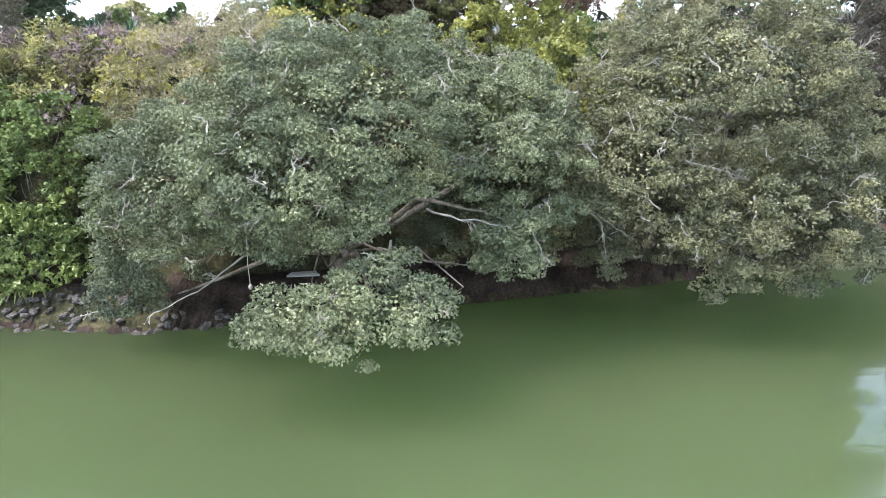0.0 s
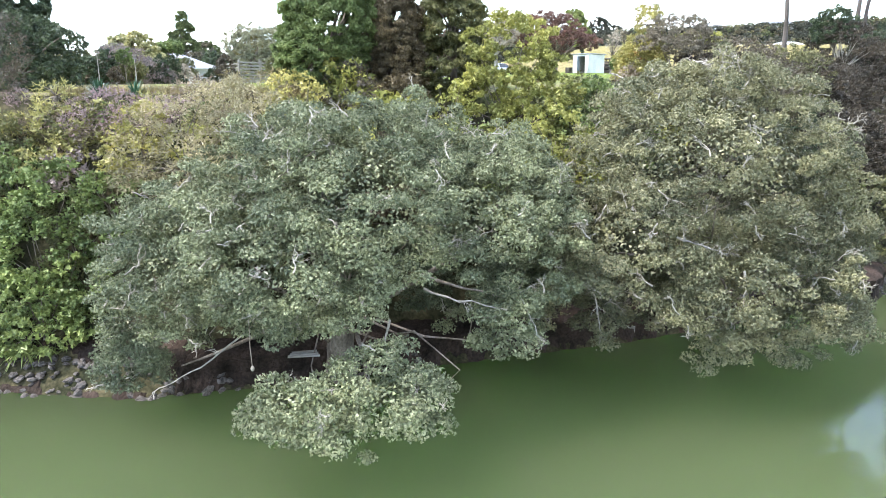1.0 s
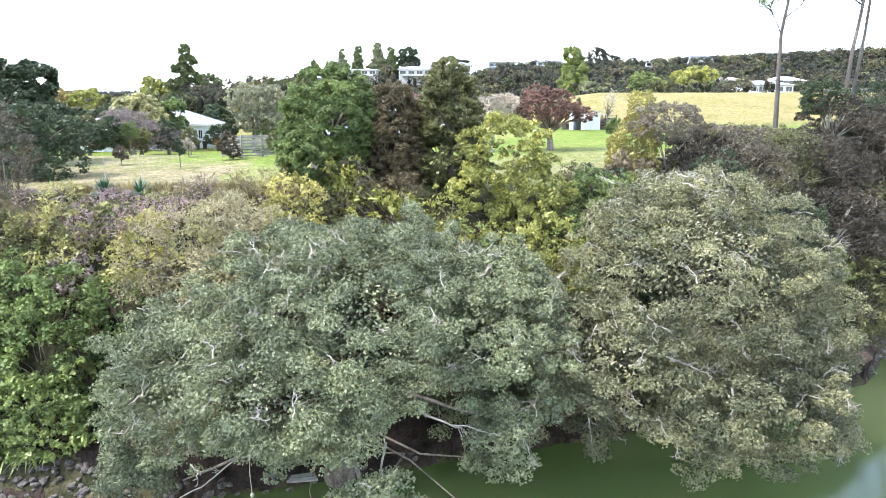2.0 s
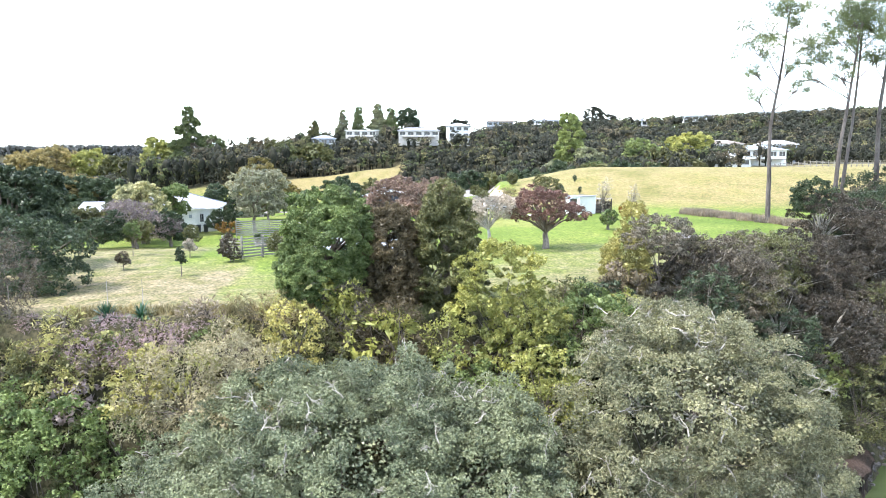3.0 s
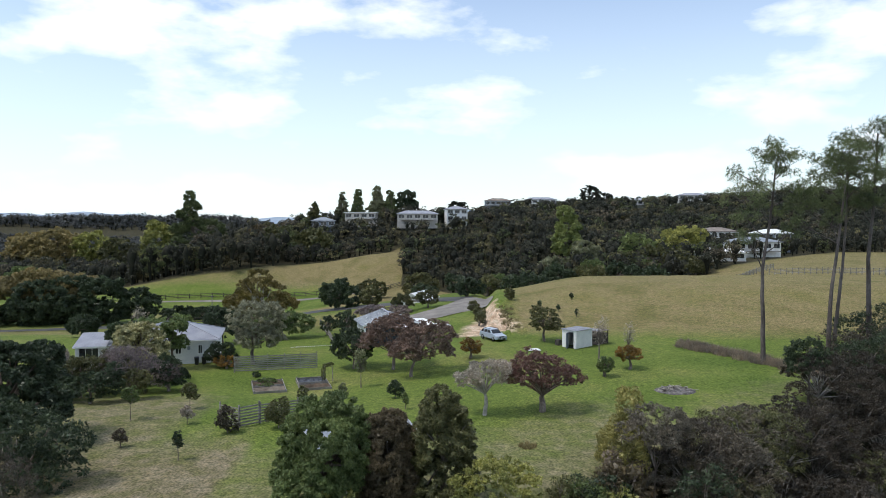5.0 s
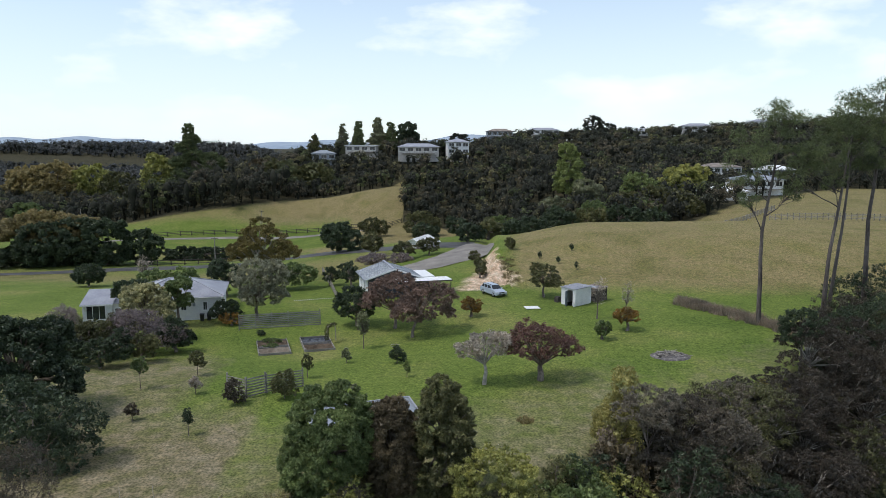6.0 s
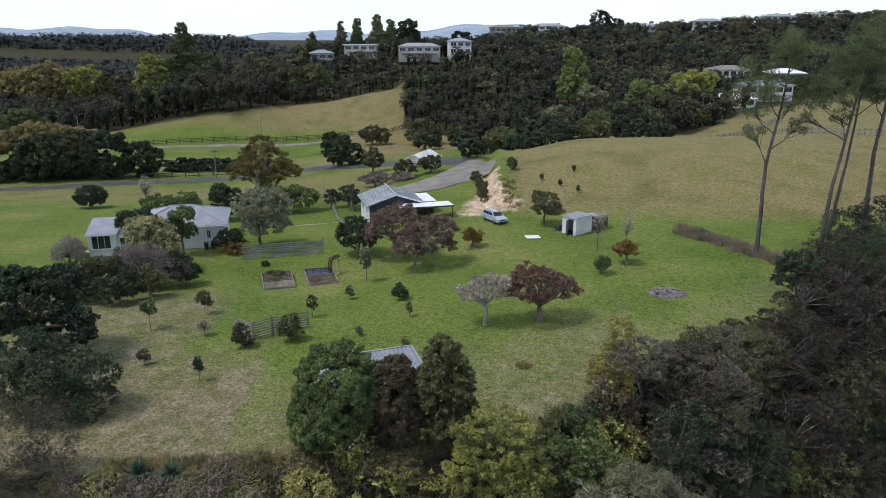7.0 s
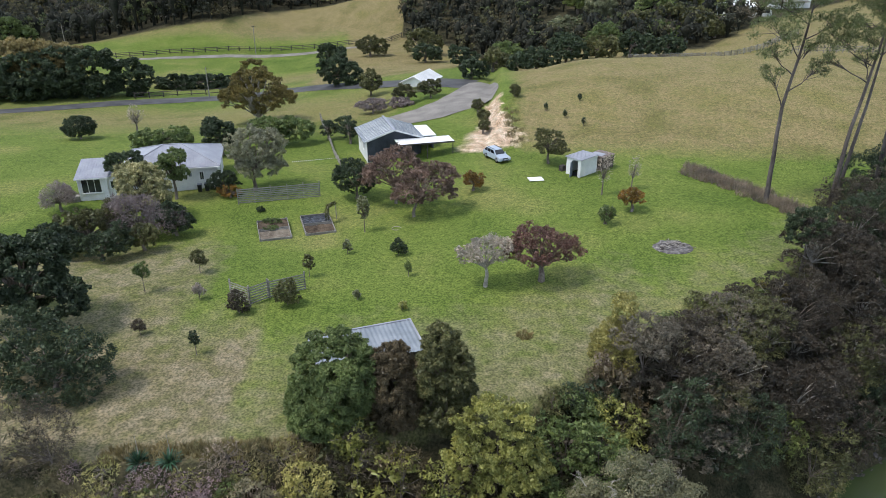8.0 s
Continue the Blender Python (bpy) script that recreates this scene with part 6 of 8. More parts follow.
# small saplings on the lawn
SAPLINGS = [(-23.5, 52.7, 0.55, 0.55, 0.9, MANUKA, "small dark grey-green shrub on the dry lawn"), (-18.1, 49.8, 0.4, 0.6, 1.5, DARKLEAF, "slim dark sapling on a thin stem"), (-16.4, 55.8, 1.0, 1.05, 1.1, MANUKA, "rounded dark purple-grey shrub before the slat fence"),
            (-25.7, 59.5, 0.8, 0.7, 2.2, GREENLEAF, "young green tree on a bare stem"), (-22.1, 63.5, 0.9, 0.8, 1.6, OLIVELEAF, "young olive-leaved tree on the lawn"), (-20.4, 58.1, 0.6, 0.5, 1.0, PALETWIG, "leafless young shrub on the lawn"),
            (-12.6, 57.0, 1.3, 1.1, 1.3, OLIVELEAF, "twiggy olive shrub before the slat fence"), (-11.7, 62.4, 0.6, 0.8, 1.5, OLIVELEAF, "young sparse tree by the slat fence"), (-3.8, 67.2, 0.95, 0.75, 0.9, DARKLEAF, "neat dark green bush on the lawn"),
            (-8.9, 68.0, 0.5, 0.6, 0.9, PALELEAF, "small grey-green sapling on the lawn"), (-6.8, 57.9, 0.35, 0.4, 0.5, PALELEAF, "tiny sapling on the lawn"), (-2.6, 62.1, 0.35, 0.6, 1.0, BRIGHTLEAF, "thin yellow-green sapling on the lawn"), (-2.8, 56.0, 0.4, 0.35, 0.5, YELLOWLEAF, "small bright yellow shrub on the lawn"),
            (-20.8, 81.5, 0.5, 0.35, 0.3, DARKLEAF, "low garden plant by the raised beds"), (16.1, 112.0, 0.34, 0.5, 0.75, DARKLEAF, "small shrub on the grassy hill"), (20.7, 105.0, 0.34, 0.5, 0.75, DARKLEAF, "small shrub on the grassy hill"), (18.5, 108.4, 0.34, 0.5, 0.75, DARKLEAF, "small shrub on the grassy hill"), (21.5, 113.9, 0.34, 0.5, 0.75, DARKLEAF, "small shrub on the grassy hill")]
for i, (x, y, r, rz, zc, mat, label) in enumerate(SAPLINGS):
    bush("sapling", x, y, None, ragged([(0, 0, zc + 0.15 * rz, r * 0.8, r * 0.8, rz), (0.35 * r, 0.1, zc - 0.5 * rz, r * 0.7, r * 0.65, rz * 0.6), (-0.3 * r, -0.1, zc, r * 0.6, r * 0.6, rz * 0.8)], 500 + i, 3), mat, label, 500 + i, category="sapling", group="young plants on the lawn", size=0.2, per=78, leaf=(0.1, 0.042), trunk=0.035, fork=0.3, limbs=16, bare=40, low=-0.95, spread=0.9)


# ---- middle distance trees ----
def far_tree(name, x, y, lobes, mat, label, seed, **k):
    k.setdefault("size", 1.1)
    k.setdefault("per", 16)
    k.setdefault("leaf", (0.4, 0.24))
    k.setdefault("trunk", 0.3)
    k.setdefault("limbs", 8)
    k.setdefault("low", -0.8)
    return bush(name, x, y, None, lobes if len(lobes) > 8 or "fill" in k else ragged(lobes, seed, 3), mat, label, seed, group="trees beyond the lawn", **k)


far_tree("willow_tree", -97.0, 172.0, [(0, 0, 7.6, 6.6, 4.6, 3.4), (7, 1, 6.8, 4.6, 4.0, 3.0), (-9, -4, 7.2, 5.6, 4.4, 3.2)], TANLEAF, "golden-tan willows along the road", 601, bare=40, limbs=24, fill=1.4, per=22, leaf=(0.34, 0.2), grow=1.19)
far_tree("dark_tree", -97.0, 167.0, [(0, 0, 2.2, 7.5, 2.6, 2.4), (8.0, 2.0, 2.4, 5.0, 2.6, 2.4), (-9, -4, 2.2, 6.0, 2.6, 2.4)], DARKLEAF, "dark undergrowth beneath the willows", 633, fill=1.6, low=-0.98, fork=0.1, grow=1.19)
for i, (x, y, top, w, mat) in enumerate(((-196, 336, 27, 10, TANLEAF), (-180, 332, 29.5, 11, TANLEAF), (-163, 334, 28, 10, YELLOWLEAF), (-150, 330, 25, 8, OLIVELEAF), (-131, 330, 32, 8, YELLOWLEAF), (-122, 334, 30, 7, OLIVELEAF), (-68, 300, 31, 8, OLIVELEAF), (-80, 312, 30, 6, BROWNLEAF), (-52, 296, 29, 7, OLIVELEAF))):
    h = top - level(x, y)
    far_tree("autumn_tree", x, y, [(0, 0, h * 0.62, w, w * 0.8, h * 0.38), (w * 0.6, 0, h * 0.45, w * 0.7, w * 0.6, h * 0.4), (-w * 0.5, 0, h * 0.4, w * 0.7, w * 0.6, h * 0.38)], mat, ("mustard-yellow broad tree above the dark bush" if mat is not OLIVELEAF else "olive-brown broad tree above the dark bush"), 660 + i, per=2.2, size=1.6, leaf=(0.95, 0.6))
far_tree("round_tree", -148.1, 250.4, [(0, 0, 5.2, 6.4, 5, 4.6), (6.0, 2, 3.6, 4.6, 4, 3.4)], GREENLEAF, "rounded green tree before the dark bush", 634, grow=1.08)
far_tree("willow_tree", 44.2, 216.7, [(0, 0, 4.6, 4.6, 4, 4.2), (2.6, 0, 3.0, 3.6, 3, 3.0)], PALELEAF, "pale silver-green weeping tree in the bush", 635, leaf=(0.4, 0.1), per=26, droop=0.5)
far_tree("dark_tree", -81.0, 171.0, [(0, 0, 4.8, 5.4, 4.2, 4.8), (6.0, 2.0, 3.4, 4.4, 3.4, 3.4), (-5.5, -2, 5.0, 5.0, 3.8, 4.8), (-11, -4, 4.6, 5.4, 3.8, 4.4)], DARKLEAF, "dark evergreen trees beside the road", 602, fill=1.5, low=-0.98, fork=0.15, per=20, leaf=(0.34, 0.2), grow=1.20)
far_tree("dark_tree", -67.0, 184.0, [(0, 0, 1.2, 5.4, 2.6, 2.6), (4.6, 1.6, 1.0, 4.6, 2.4, 2.3), (9.0, 3.0, 0.8, 4.8, 2.4, 2.4), (13.4, 4.2, 0.6, 4.6, 2.2, 2.2), (17.6, 5.2, 0.5, 4.4, 2.2, 2.2)], DARKLEAF, "dark hedge beside the road", 603, fill=1.9, low=-0.95, grow=0.95)
far_tree("poplar_tree", 39.9, 225, [(0, 0, 5.5, 5.2, 4.8, 5.0), (0.4, 0, 10.5, 4.6, 4.2, 4.6), (0, 0, 15.0, 3.0, 2.8, 3.4)], LIMELEAF, "tall light green conical tree among dark bush", 604, per=22)
far_tree("round_tree", 75.4, 220.2, [(0, 0, 6.0, 7.0, 6, 5.6), (-3, 0, 5.0, 5, 5, 4.6)], YELLOWLEAF, "round yellow-green tree beyond the hill", 605, per=14)
far_tree("round_tree", 59.4, 194.5, [(0, 0, 4.8, 6.4, 5, 4.6), (7, 2, 4.4, 5, 4.4, 4.0), (-7, 2, 4.0, 5, 4.4, 3.8)], OLIVELEAF, "olive-green trees behind the hill", 606)
for i, (x, y, h, w, mat, label) in enumerate(((15.5, 176, 5.6, 3.6, GREENLEAF, "rounded green bush behind the hill crest"), (21.5, 178, 3.0, 2.6, OLIVELEAF, "olive bush behind the hill crest"), (29.7, 180, 4.5, 4.2, DARKLEAF, "dense dark green bush behind the hill crest"), (39.4, 184, 5.8, 4.4, GREENLEAF, "rounded green bush behind the hill crest"), (46.7, 184, 3.4, 3.4, OLIVELEAF, "olive bush behind the hill crest"), (55.1, 188, 5.8, 4.2, GREENLEAF, "rounded green bush behind the hill crest"), (57.3, 206, 12.4, 5.6, BRIGHTLEAF, "broad fresh green tree beyond the hill"), (68.8, 190, 4.7, 3.2, OLIVELEAF, "olive bush behind the hill crest"))):
    far_tree("round_tree", x, y, [(0, 0, h * 0.55, w, w * 0.9, h * 0.45), (w * 0.5, 0.3, h * 0.4, w * 0.7, w * 0.7, h * 0.36), (-w * 0.5, -0.3, h * 0.35, w * 0.7, w * 0.7, h * 0.34)], mat, label, 670 + i, size=0.8, per=15, leaf=(0.34, 0.18))
far_tree("emergent_pine", -112, 318, [(0, 0, 33, 2.6, 2.4, 3.0), (1.2, 0, 29, 3.8, 3.4, 2.4), (-1.6, 0, 25.6, 4.4, 4, 2.4), (2.2, 0, 22, 5.0, 4, 2.6), (-4.0, 0, 19, 5.0, 4, 2.6), (10, 0, 17, 6.0, 5, 6.5), (-2, 0, 12, 7, 6, 5.5)], PINENEEDLE, "tall dark emergent conifer over the bush", 607, fill=1.2, size=0.9, leaf=(0.6, 0.2), spread=0.9, trunk=0.8, fork=0.45, limbs=20)
rrc = random.Random(17)
for i, (x, h, w, mat) in enumerate(((-50.7, 20.5, 4.0, PALELEAF), (-42.6, 21.2, 4.8, PINENEEDLE), (-32.5, 21.4, 5.0, PALELEAF), (-26.0, 18.5, 4.4, PINENEEDLE), (-65.0, 15.0, 4.4, OLIVELEAF))):
    tiers = [(rrc.uniform(-0.7, 0.7), rrc.uniform(-0.6, 0.6), h * (0.3 + 0.07 * k), (1.1 * w - 0.083 * w * k) * rrc.uniform(0.75, 1.2), (1.05 * w - 0.083 * w * k) * rrc.uniform(0.8, 1.2), h * 0.075) for k in range(10)]
    far_tree("ridge_conifer", x, 366, ragged(tiers, 620 + i, 3), mat, "blue-green conifer standing on the ridge" if mat is PALELEAF else "dark conifer standing on the ridge", 620 + i, per=9, fill=0.9, size=0.8, leaf=(0.55, 0.2), spread=1.2, limbs=24, trunk=0.3, fork=0.7, droop=0.3)
far_tree("ridge_tree", -17.4, 366, ragged([(0, 0, 14.0, 4.6, 4.2, 4.6), (2.2, 0, 10.5, 4.6, 4.2, 3.6), (-2.4, 0, 11.0, 4.0, 3.8, 3.4)], 626, 5), DARKLEAF, "broad dark evergreen tree on the ridge", 626, per=9, size=0.9, leaf=(0.55, 0.26))
far_tree("ridge_tree", 98, 468, [(0, 0, 10, 8, 6, 7), (9, 0, 7, 8, 6, 5)], FORESTLEAF, "large dark tree on the skyline", 630, per=9)
far_tree("ridge_tree", 9, 372, [(0, 0, 9, 6.5, 6, 4.5)], FORESTLEAF, "round dark tree on the skyline", 631, per=10)
far_tree("light_tree", 31.5, 195.1, [(0, 0, 3.4, 4.4, 4, 3.2)], PALELEAF, "pale feathery tree in the bush", 632, grow=1.05)
for i, (x, y, r) in enumerate(((5.8, 143.7, 2.5), (11.0, 160.3, 3.0), (4.0, 165.0, 2.8), (-4.9, 207.2, 3.5), (-21.6, 220.5, 3.8), (-33.1, 213.7, 3.7), (15.0, 150.0, 2.4), (-7.3, 219.5, 5.0), (20.0, 158.0, 3.4), (27.0, 162.0, 3.6), (34.0, 164.0, 3.4), (42.0, 166.0, 3.6), (50.0, 168.0, 3.2))):
    far_tree("border_shrub", x, y, [(0, 0, r * 0.8, r, r * 0.9, r * 0.9), (r * 0.8, 0.4, r * 0.7, r * 0.8, r * 0.8, r * 0.7)], (DARKLEAF, OLIVELEAF, DARKLEAF)[i % 3], ("dark shrub along the paddock edge", "olive shrub along the paddock edge", "dense dark shrub along the paddock edge")[i % 3], 640 + i, size=0.7, per=11, leaf=(0.38, 0.2), category="shrub")

# ---- roads and bare ground ----
strip("road", [(-190, 95), (-130, 133), (-94, 152.5), (-74, 163), (-56, 168), (-40, 166), (-27, 160), (-16, 154), (-4, 147), (7, 137)], 6.5, TARMAC, "grey asphalt country road beyond the gardens", "road")
strip("farm_lane", [(-112, 219), (-101, 226), (-87, 232.5), (-70, 237.5), (-50, 240), (-31, 240.2), (-18, 238.5)], 3.0, GRAVEL, "pale gravel farm lane beside the paddock fence", "lane")
strip("driveway", [(7.5, 139), (6.0, 131), (3.0, 124.5), (-2.0, 120), (-8.0, 118)], lambda u: 5.0 + 4.4 * math.sin(2.9 * u), GRAVEL, "grey gravel driveway behind the barn", "driveway", 0.1)


# ---- buildings ----
def gable_roof(w, d, eave, rise, over=0.4, thick=0.12, ribs=True):
    """Two pitched sheets with their ridge along y, ribbed like steel."""
    bm = bmesh.new()
    hw, hd = w / 2 + over, d / 2 + over
    n = int(2 * hd / 0.3) if ribs else 1
    drop = rise * hw / (w / 2) - rise
    for s in (-1, 1):
        for i in range(n):
            y0, y1 = -hd + 2 * hd * i / n, -hd + 2 * hd * (i + 1) / n
            lift = 0.035 if i % 2 else 0.0
            a = [(0, y0, eave + rise + lift), (0, y1, eave + rise + lift), (s * hw, y1, eave - drop + lift), (s * hw, y0, eave - drop + lift)]
            lo = [bm.verts.new((x, y, z - thick)) for x, y, z in a]
            hi = [bm.verts.new(p) for p in a]
            bm.faces.new(hi)
            bm.faces.new(lo[::-1])
            for k in range(4):
                bm.faces.new((lo[k], lo[(k + 1) % 4], hi[(k + 1) % 4], hi[k]))
    bmesh.ops.recalc_face_normals(bm, faces=bm.faces)
    return bm


def hip_roof(w, d, eave, rise, over=0.45):
    """Long along x, hipped at both ends."""
    bm = bmesh.new()
    hw, hd = w / 2 + over, d / 2 + over
    r = max(0.4, hw - hd)
    vs = [bm.verts.new(p) for p in ((-hw, -hd, eave), (hw, -hd, eave), (hw, hd, eave), (-hw, hd, eave), (-r, 0, eave + rise), (r, 0, eave + rise), (-hw, -hd, eave - 0.16), (hw, -hd, eave - 0.16), (hw, hd, eave - 0.16), (-hw, hd, eave - 0.16))]
    for f in ((0, 1, 5, 4), (1, 2, 5), (2, 3, 4, 5), (3, 0, 4), (6, 7, 1, 0), (7, 8, 2, 1), (8, 9, 3, 2), (9, 6, 0, 3), (9, 8, 7, 6)):
        bm.faces.new([vs[i] for i in f])
    bmesh.ops.recalc_face_normals(bm, faces=bm.faces)
    return bm


def gable_walls(w, d, eave, rise):
    """Walls with gables at both y ends."""
    bm = bmesh.new()
    hw, hd = w / 2, d / 2
    prof = [(-hw, -0.4), (hw, -0.4), (hw, eave), (0, eave + rise), (-hw, eave)]
    a = [bm.verts.new((x, -hd, z)) for x, z in prof]
    b = [bm.verts.new((x, hd, z)) for x, z in prof]
    bm.faces.new(a)
    bm.faces.new(b[::-1])
    for k in range(5):
        bm.faces.new((a[k], b[k], b[(k + 1) % 5], a[(k + 1) % 5]))
    bmesh.ops.recalc_face_normals(bm, faces=bm.faces)
    return bm


def lapped_walls(w, d, h, step=0.18, lap=0.025):
    """Weatherboards round a box, as one connected skin."""
    bm = bmesh.new()
    rings, z = [], -0.4
    while z < h:
        top = min(z + step, h)
        for zz, o in ((z, lap), (top, 0.0)):
            rings.append([bm.verts.new((sx * (w / 2 + o), sy * (d / 2 + o), zz)) for sx, sy in ((-1, -1), (1, -1), (1, 1), (-1, 1))])
        z = top
    for a, b in zip(rings, rings[1:]):
        for k in range(4):
            bm.faces.new((a[k], a[(k + 1) % 4], b[(k + 1) % 4], b[k]))
    bm.faces.new(rings[-1])
    return bm


def window(parent, c, w, h, face, frame_mat=None, mull=1, name="window"):
    """A framed window on the wall that faces -y (0) or turned by 90, 180 or 270 degrees; c is its middle."""
    fr = bmesh.new()
    t = 0.07
    for s in (-1, 1):
        add_box(fr, (s * (w / 2 - t / 2), 0, 0), (t, 0.1, h))
        add_box(fr, (0, 0, s * (h / 2 - t / 2)), (w - 2 * t, 0.1, t))
    for i in range(mull):
        add_box(fr, (-w / 2 + w * (i + 1) / (mull + 1), 0, 0), (0.045, 0.08, h - 2 * t))
    add_box(fr, (0, -0.05, -h / 2 - 0.03), (w + 0.12, 0.16, 0.05))
    ob = part(name, fr, frame_mat or WHITEPAINT, parent)
    ob.matrix_basis = Matrix.Translation(c) @ Matrix.Rotation(radians(face), 4, "Z")
    pane = part("pane", box((0, 0.0, 0), (w - 2 * t, 0.03, h - 2 * t)), GLASS, ob)
    return ob


def white_house():
    x, y = -34.3, 92.5
    root = thing("white_house", (x, y, level(x, y) + 0.1), "white weatherboard cottage with a pale grey steel roof", "house", turn=13)
    part("wall", lapped_walls(11.1, 8.8, 3.0), WHITEPAINT, root)
    roof = part("roof", hip_roof(11.1, 8.8, 3.0, 1.75), ROOFPALE, root)
    for k in range(36):
        u = -5.7 + k * 0.325
        run = min(4.85, 4.85 * (6.0 - abs(u)) / 4.85)
        rib = tubes_mesh("roof_rib", [([(u, -4.84, 3.03), (u, -4.84 + run, 3.03 + 1.75 * run / 4.85)], [0.022, 0.022], 4)], ROOFPALE)
        part("roof_rib", rib, None, roof)
    for px, py in ((1.15, 0.0), (-1.15, 0.0)):
        for sy in (-1, 1):
            hip = tubes_mesh("hip_flashing", [([(px, py, 4.78), (math.copysign(6.0, px), sy * 4.85, 3.03)], [0.07, 0.07], 6)], ROOFPALE)
            part("hip_flashing", hip, None, roof)
    part("ridge_flashing", tubes_mesh("ridge_flashing", [([(-1.2, 0, 4.78), (1.2, 0, 4.78)], [0.08, 0.08], 6)], ROOFPALE), None, roof)
    for px, w, h in ((1.0, 0.72, 1.05), (3.6, 0.55, 1.15), (-2.6, 0.9, 1.2)):
        window(root, (px, -4.46, 1.75), w, h, 0)
    window(root, (5.61, -1.0, 1.6), 1.0, 1.2, 90)
    d = part("door", box((4.45, -4.45, 1.0), (0.85, 0.07, 2.0), bevel=0.01), WHITEPAINT, root)
    part("door_handle", box((4.75, -4.52, 1.0), (0.04, 0.08, 0.12)), RUST, d)
    part("meter_box", box((2.25, -4.5, 1.95), (0.34, 0.14, 0.42), bevel=0.02), GREYPAINT, root)
    part("drainpipe", tubes_mesh("drainpipe", [([(0.2, -4.52, 2.9), (0.2, -4.52, 0.0)], [0.04, 0.04], 8)], WHITEPAINT), None, root)
    part("gutter", box((0, -4.9, 2.88), (12.0, 0.12, 0.1)), WHITEPAINT, root)
    part("corner_board", box((5.52, -4.43, 1.4), (0.12, 0.1, 3.0)), WHITEPAINT, root)
    # the front wing with its sun porch, under a roof that rises towards the house
    x, y = -42.4, 87.6
    wing = thing("house_wing", (x, y, level(x, y) + 0.35), "white weatherboard porch wing with a large dark window", "house", turn=13)
    part("wall", lapped_walls(3.3, 4.4, 2.45), WHITEPAINT, wing)
    sheet = box((0, 0, 0), (3.8, 5.1, 0.1))
    ob = part("roof", sheet, ROOFPALE, wing)
    ob.matrix_basis = pose(0, -0.05, 2.98, 11.5, 0, 0)
    for k in range(12):
        part("roof_rib", box((-1.8 + k * 0.325, 0, 0.065), (0.045, 5.1, 0.04)), ROOFPALE, ob)
    for sx in (-1, 1):
        gable = bmesh.new()
        f = gable.faces.new([gable.verts.new((sx * 1.63, py, pz)) for py, pz in ((-2.2, 2.4), (2.2, 2.4), (2.2, 3.3))])
        bmesh.ops.solidify(gable, geom=[f], thickness=0.05)
        part("gable", gable, WHITEPAINT, wing)
    part("fascia", box((0, -2.57, 2.42), (3.8, 0.06, 0.16)), WHITEPAINT, wing)
    window(wing, (-0.15, -2.26, 1.45), 2.25, 1.75, 0, mull=2)
    window(wing, (-1.71, -1.0, 1.6), 1.0, 0.95, 270, mull=2)
    for px in (-1.62, 1.62):
        part("corner_board", box((px, -2.22, 1.05), (0.14, 0.1, 2.8)), WHITEPAINT, wing)
    link = part("link_wall", box((2.75, -0.9, 0.95), (2.2, 2.2, 2.9), bevel=0.01), WHITEPAINT, wing)
    part("link_roof", box((2.75, -0.9, 2.45), (2.3, 2.6, 0.1)), ROOFPALE, link)
    window(wing, (2.6, -2.06, 1.4), 1.3, 1.0, 0, mull=1)
    steps = part("steps", box((-2.1, -1.9, -0.05), (0.8, 1.1, 0.7)), TIMBER, wing, "pale timber steps")
    for i in range(3):
        part("tread", box((-2.6 - 0.26 * i, -1.9, 0.2 - 0.18 * i), (0.32, 1.15, 0.06)), TIMBER, steps)
    for i, (bx, by) in enumerate(((-29.9, 88.0), (-29.1, 88.3))):
        bin_ = thing("wheelie_bin", (bx, by, level(bx, by)), "dark plastic bin standing by the house wall", "bin", "bins by the house", turn=13)
        body = bmesh.new()
        bmesh.ops.create_cone(body, cap_ends=True, segments=4, radius1=0.3, radius2=0.38, depth=0.9, matrix=Matrix.Translation((0, 0, 0.5)) @ Matrix.Rotation(radians(45), 4, "Z"))
        part("body", body, BLACKSHEET, bin_)
        part("lid", box((0, 0, 0.98), (0.58, 0.62, 0.07), bevel=0.02), DARKPAINT, bin_)


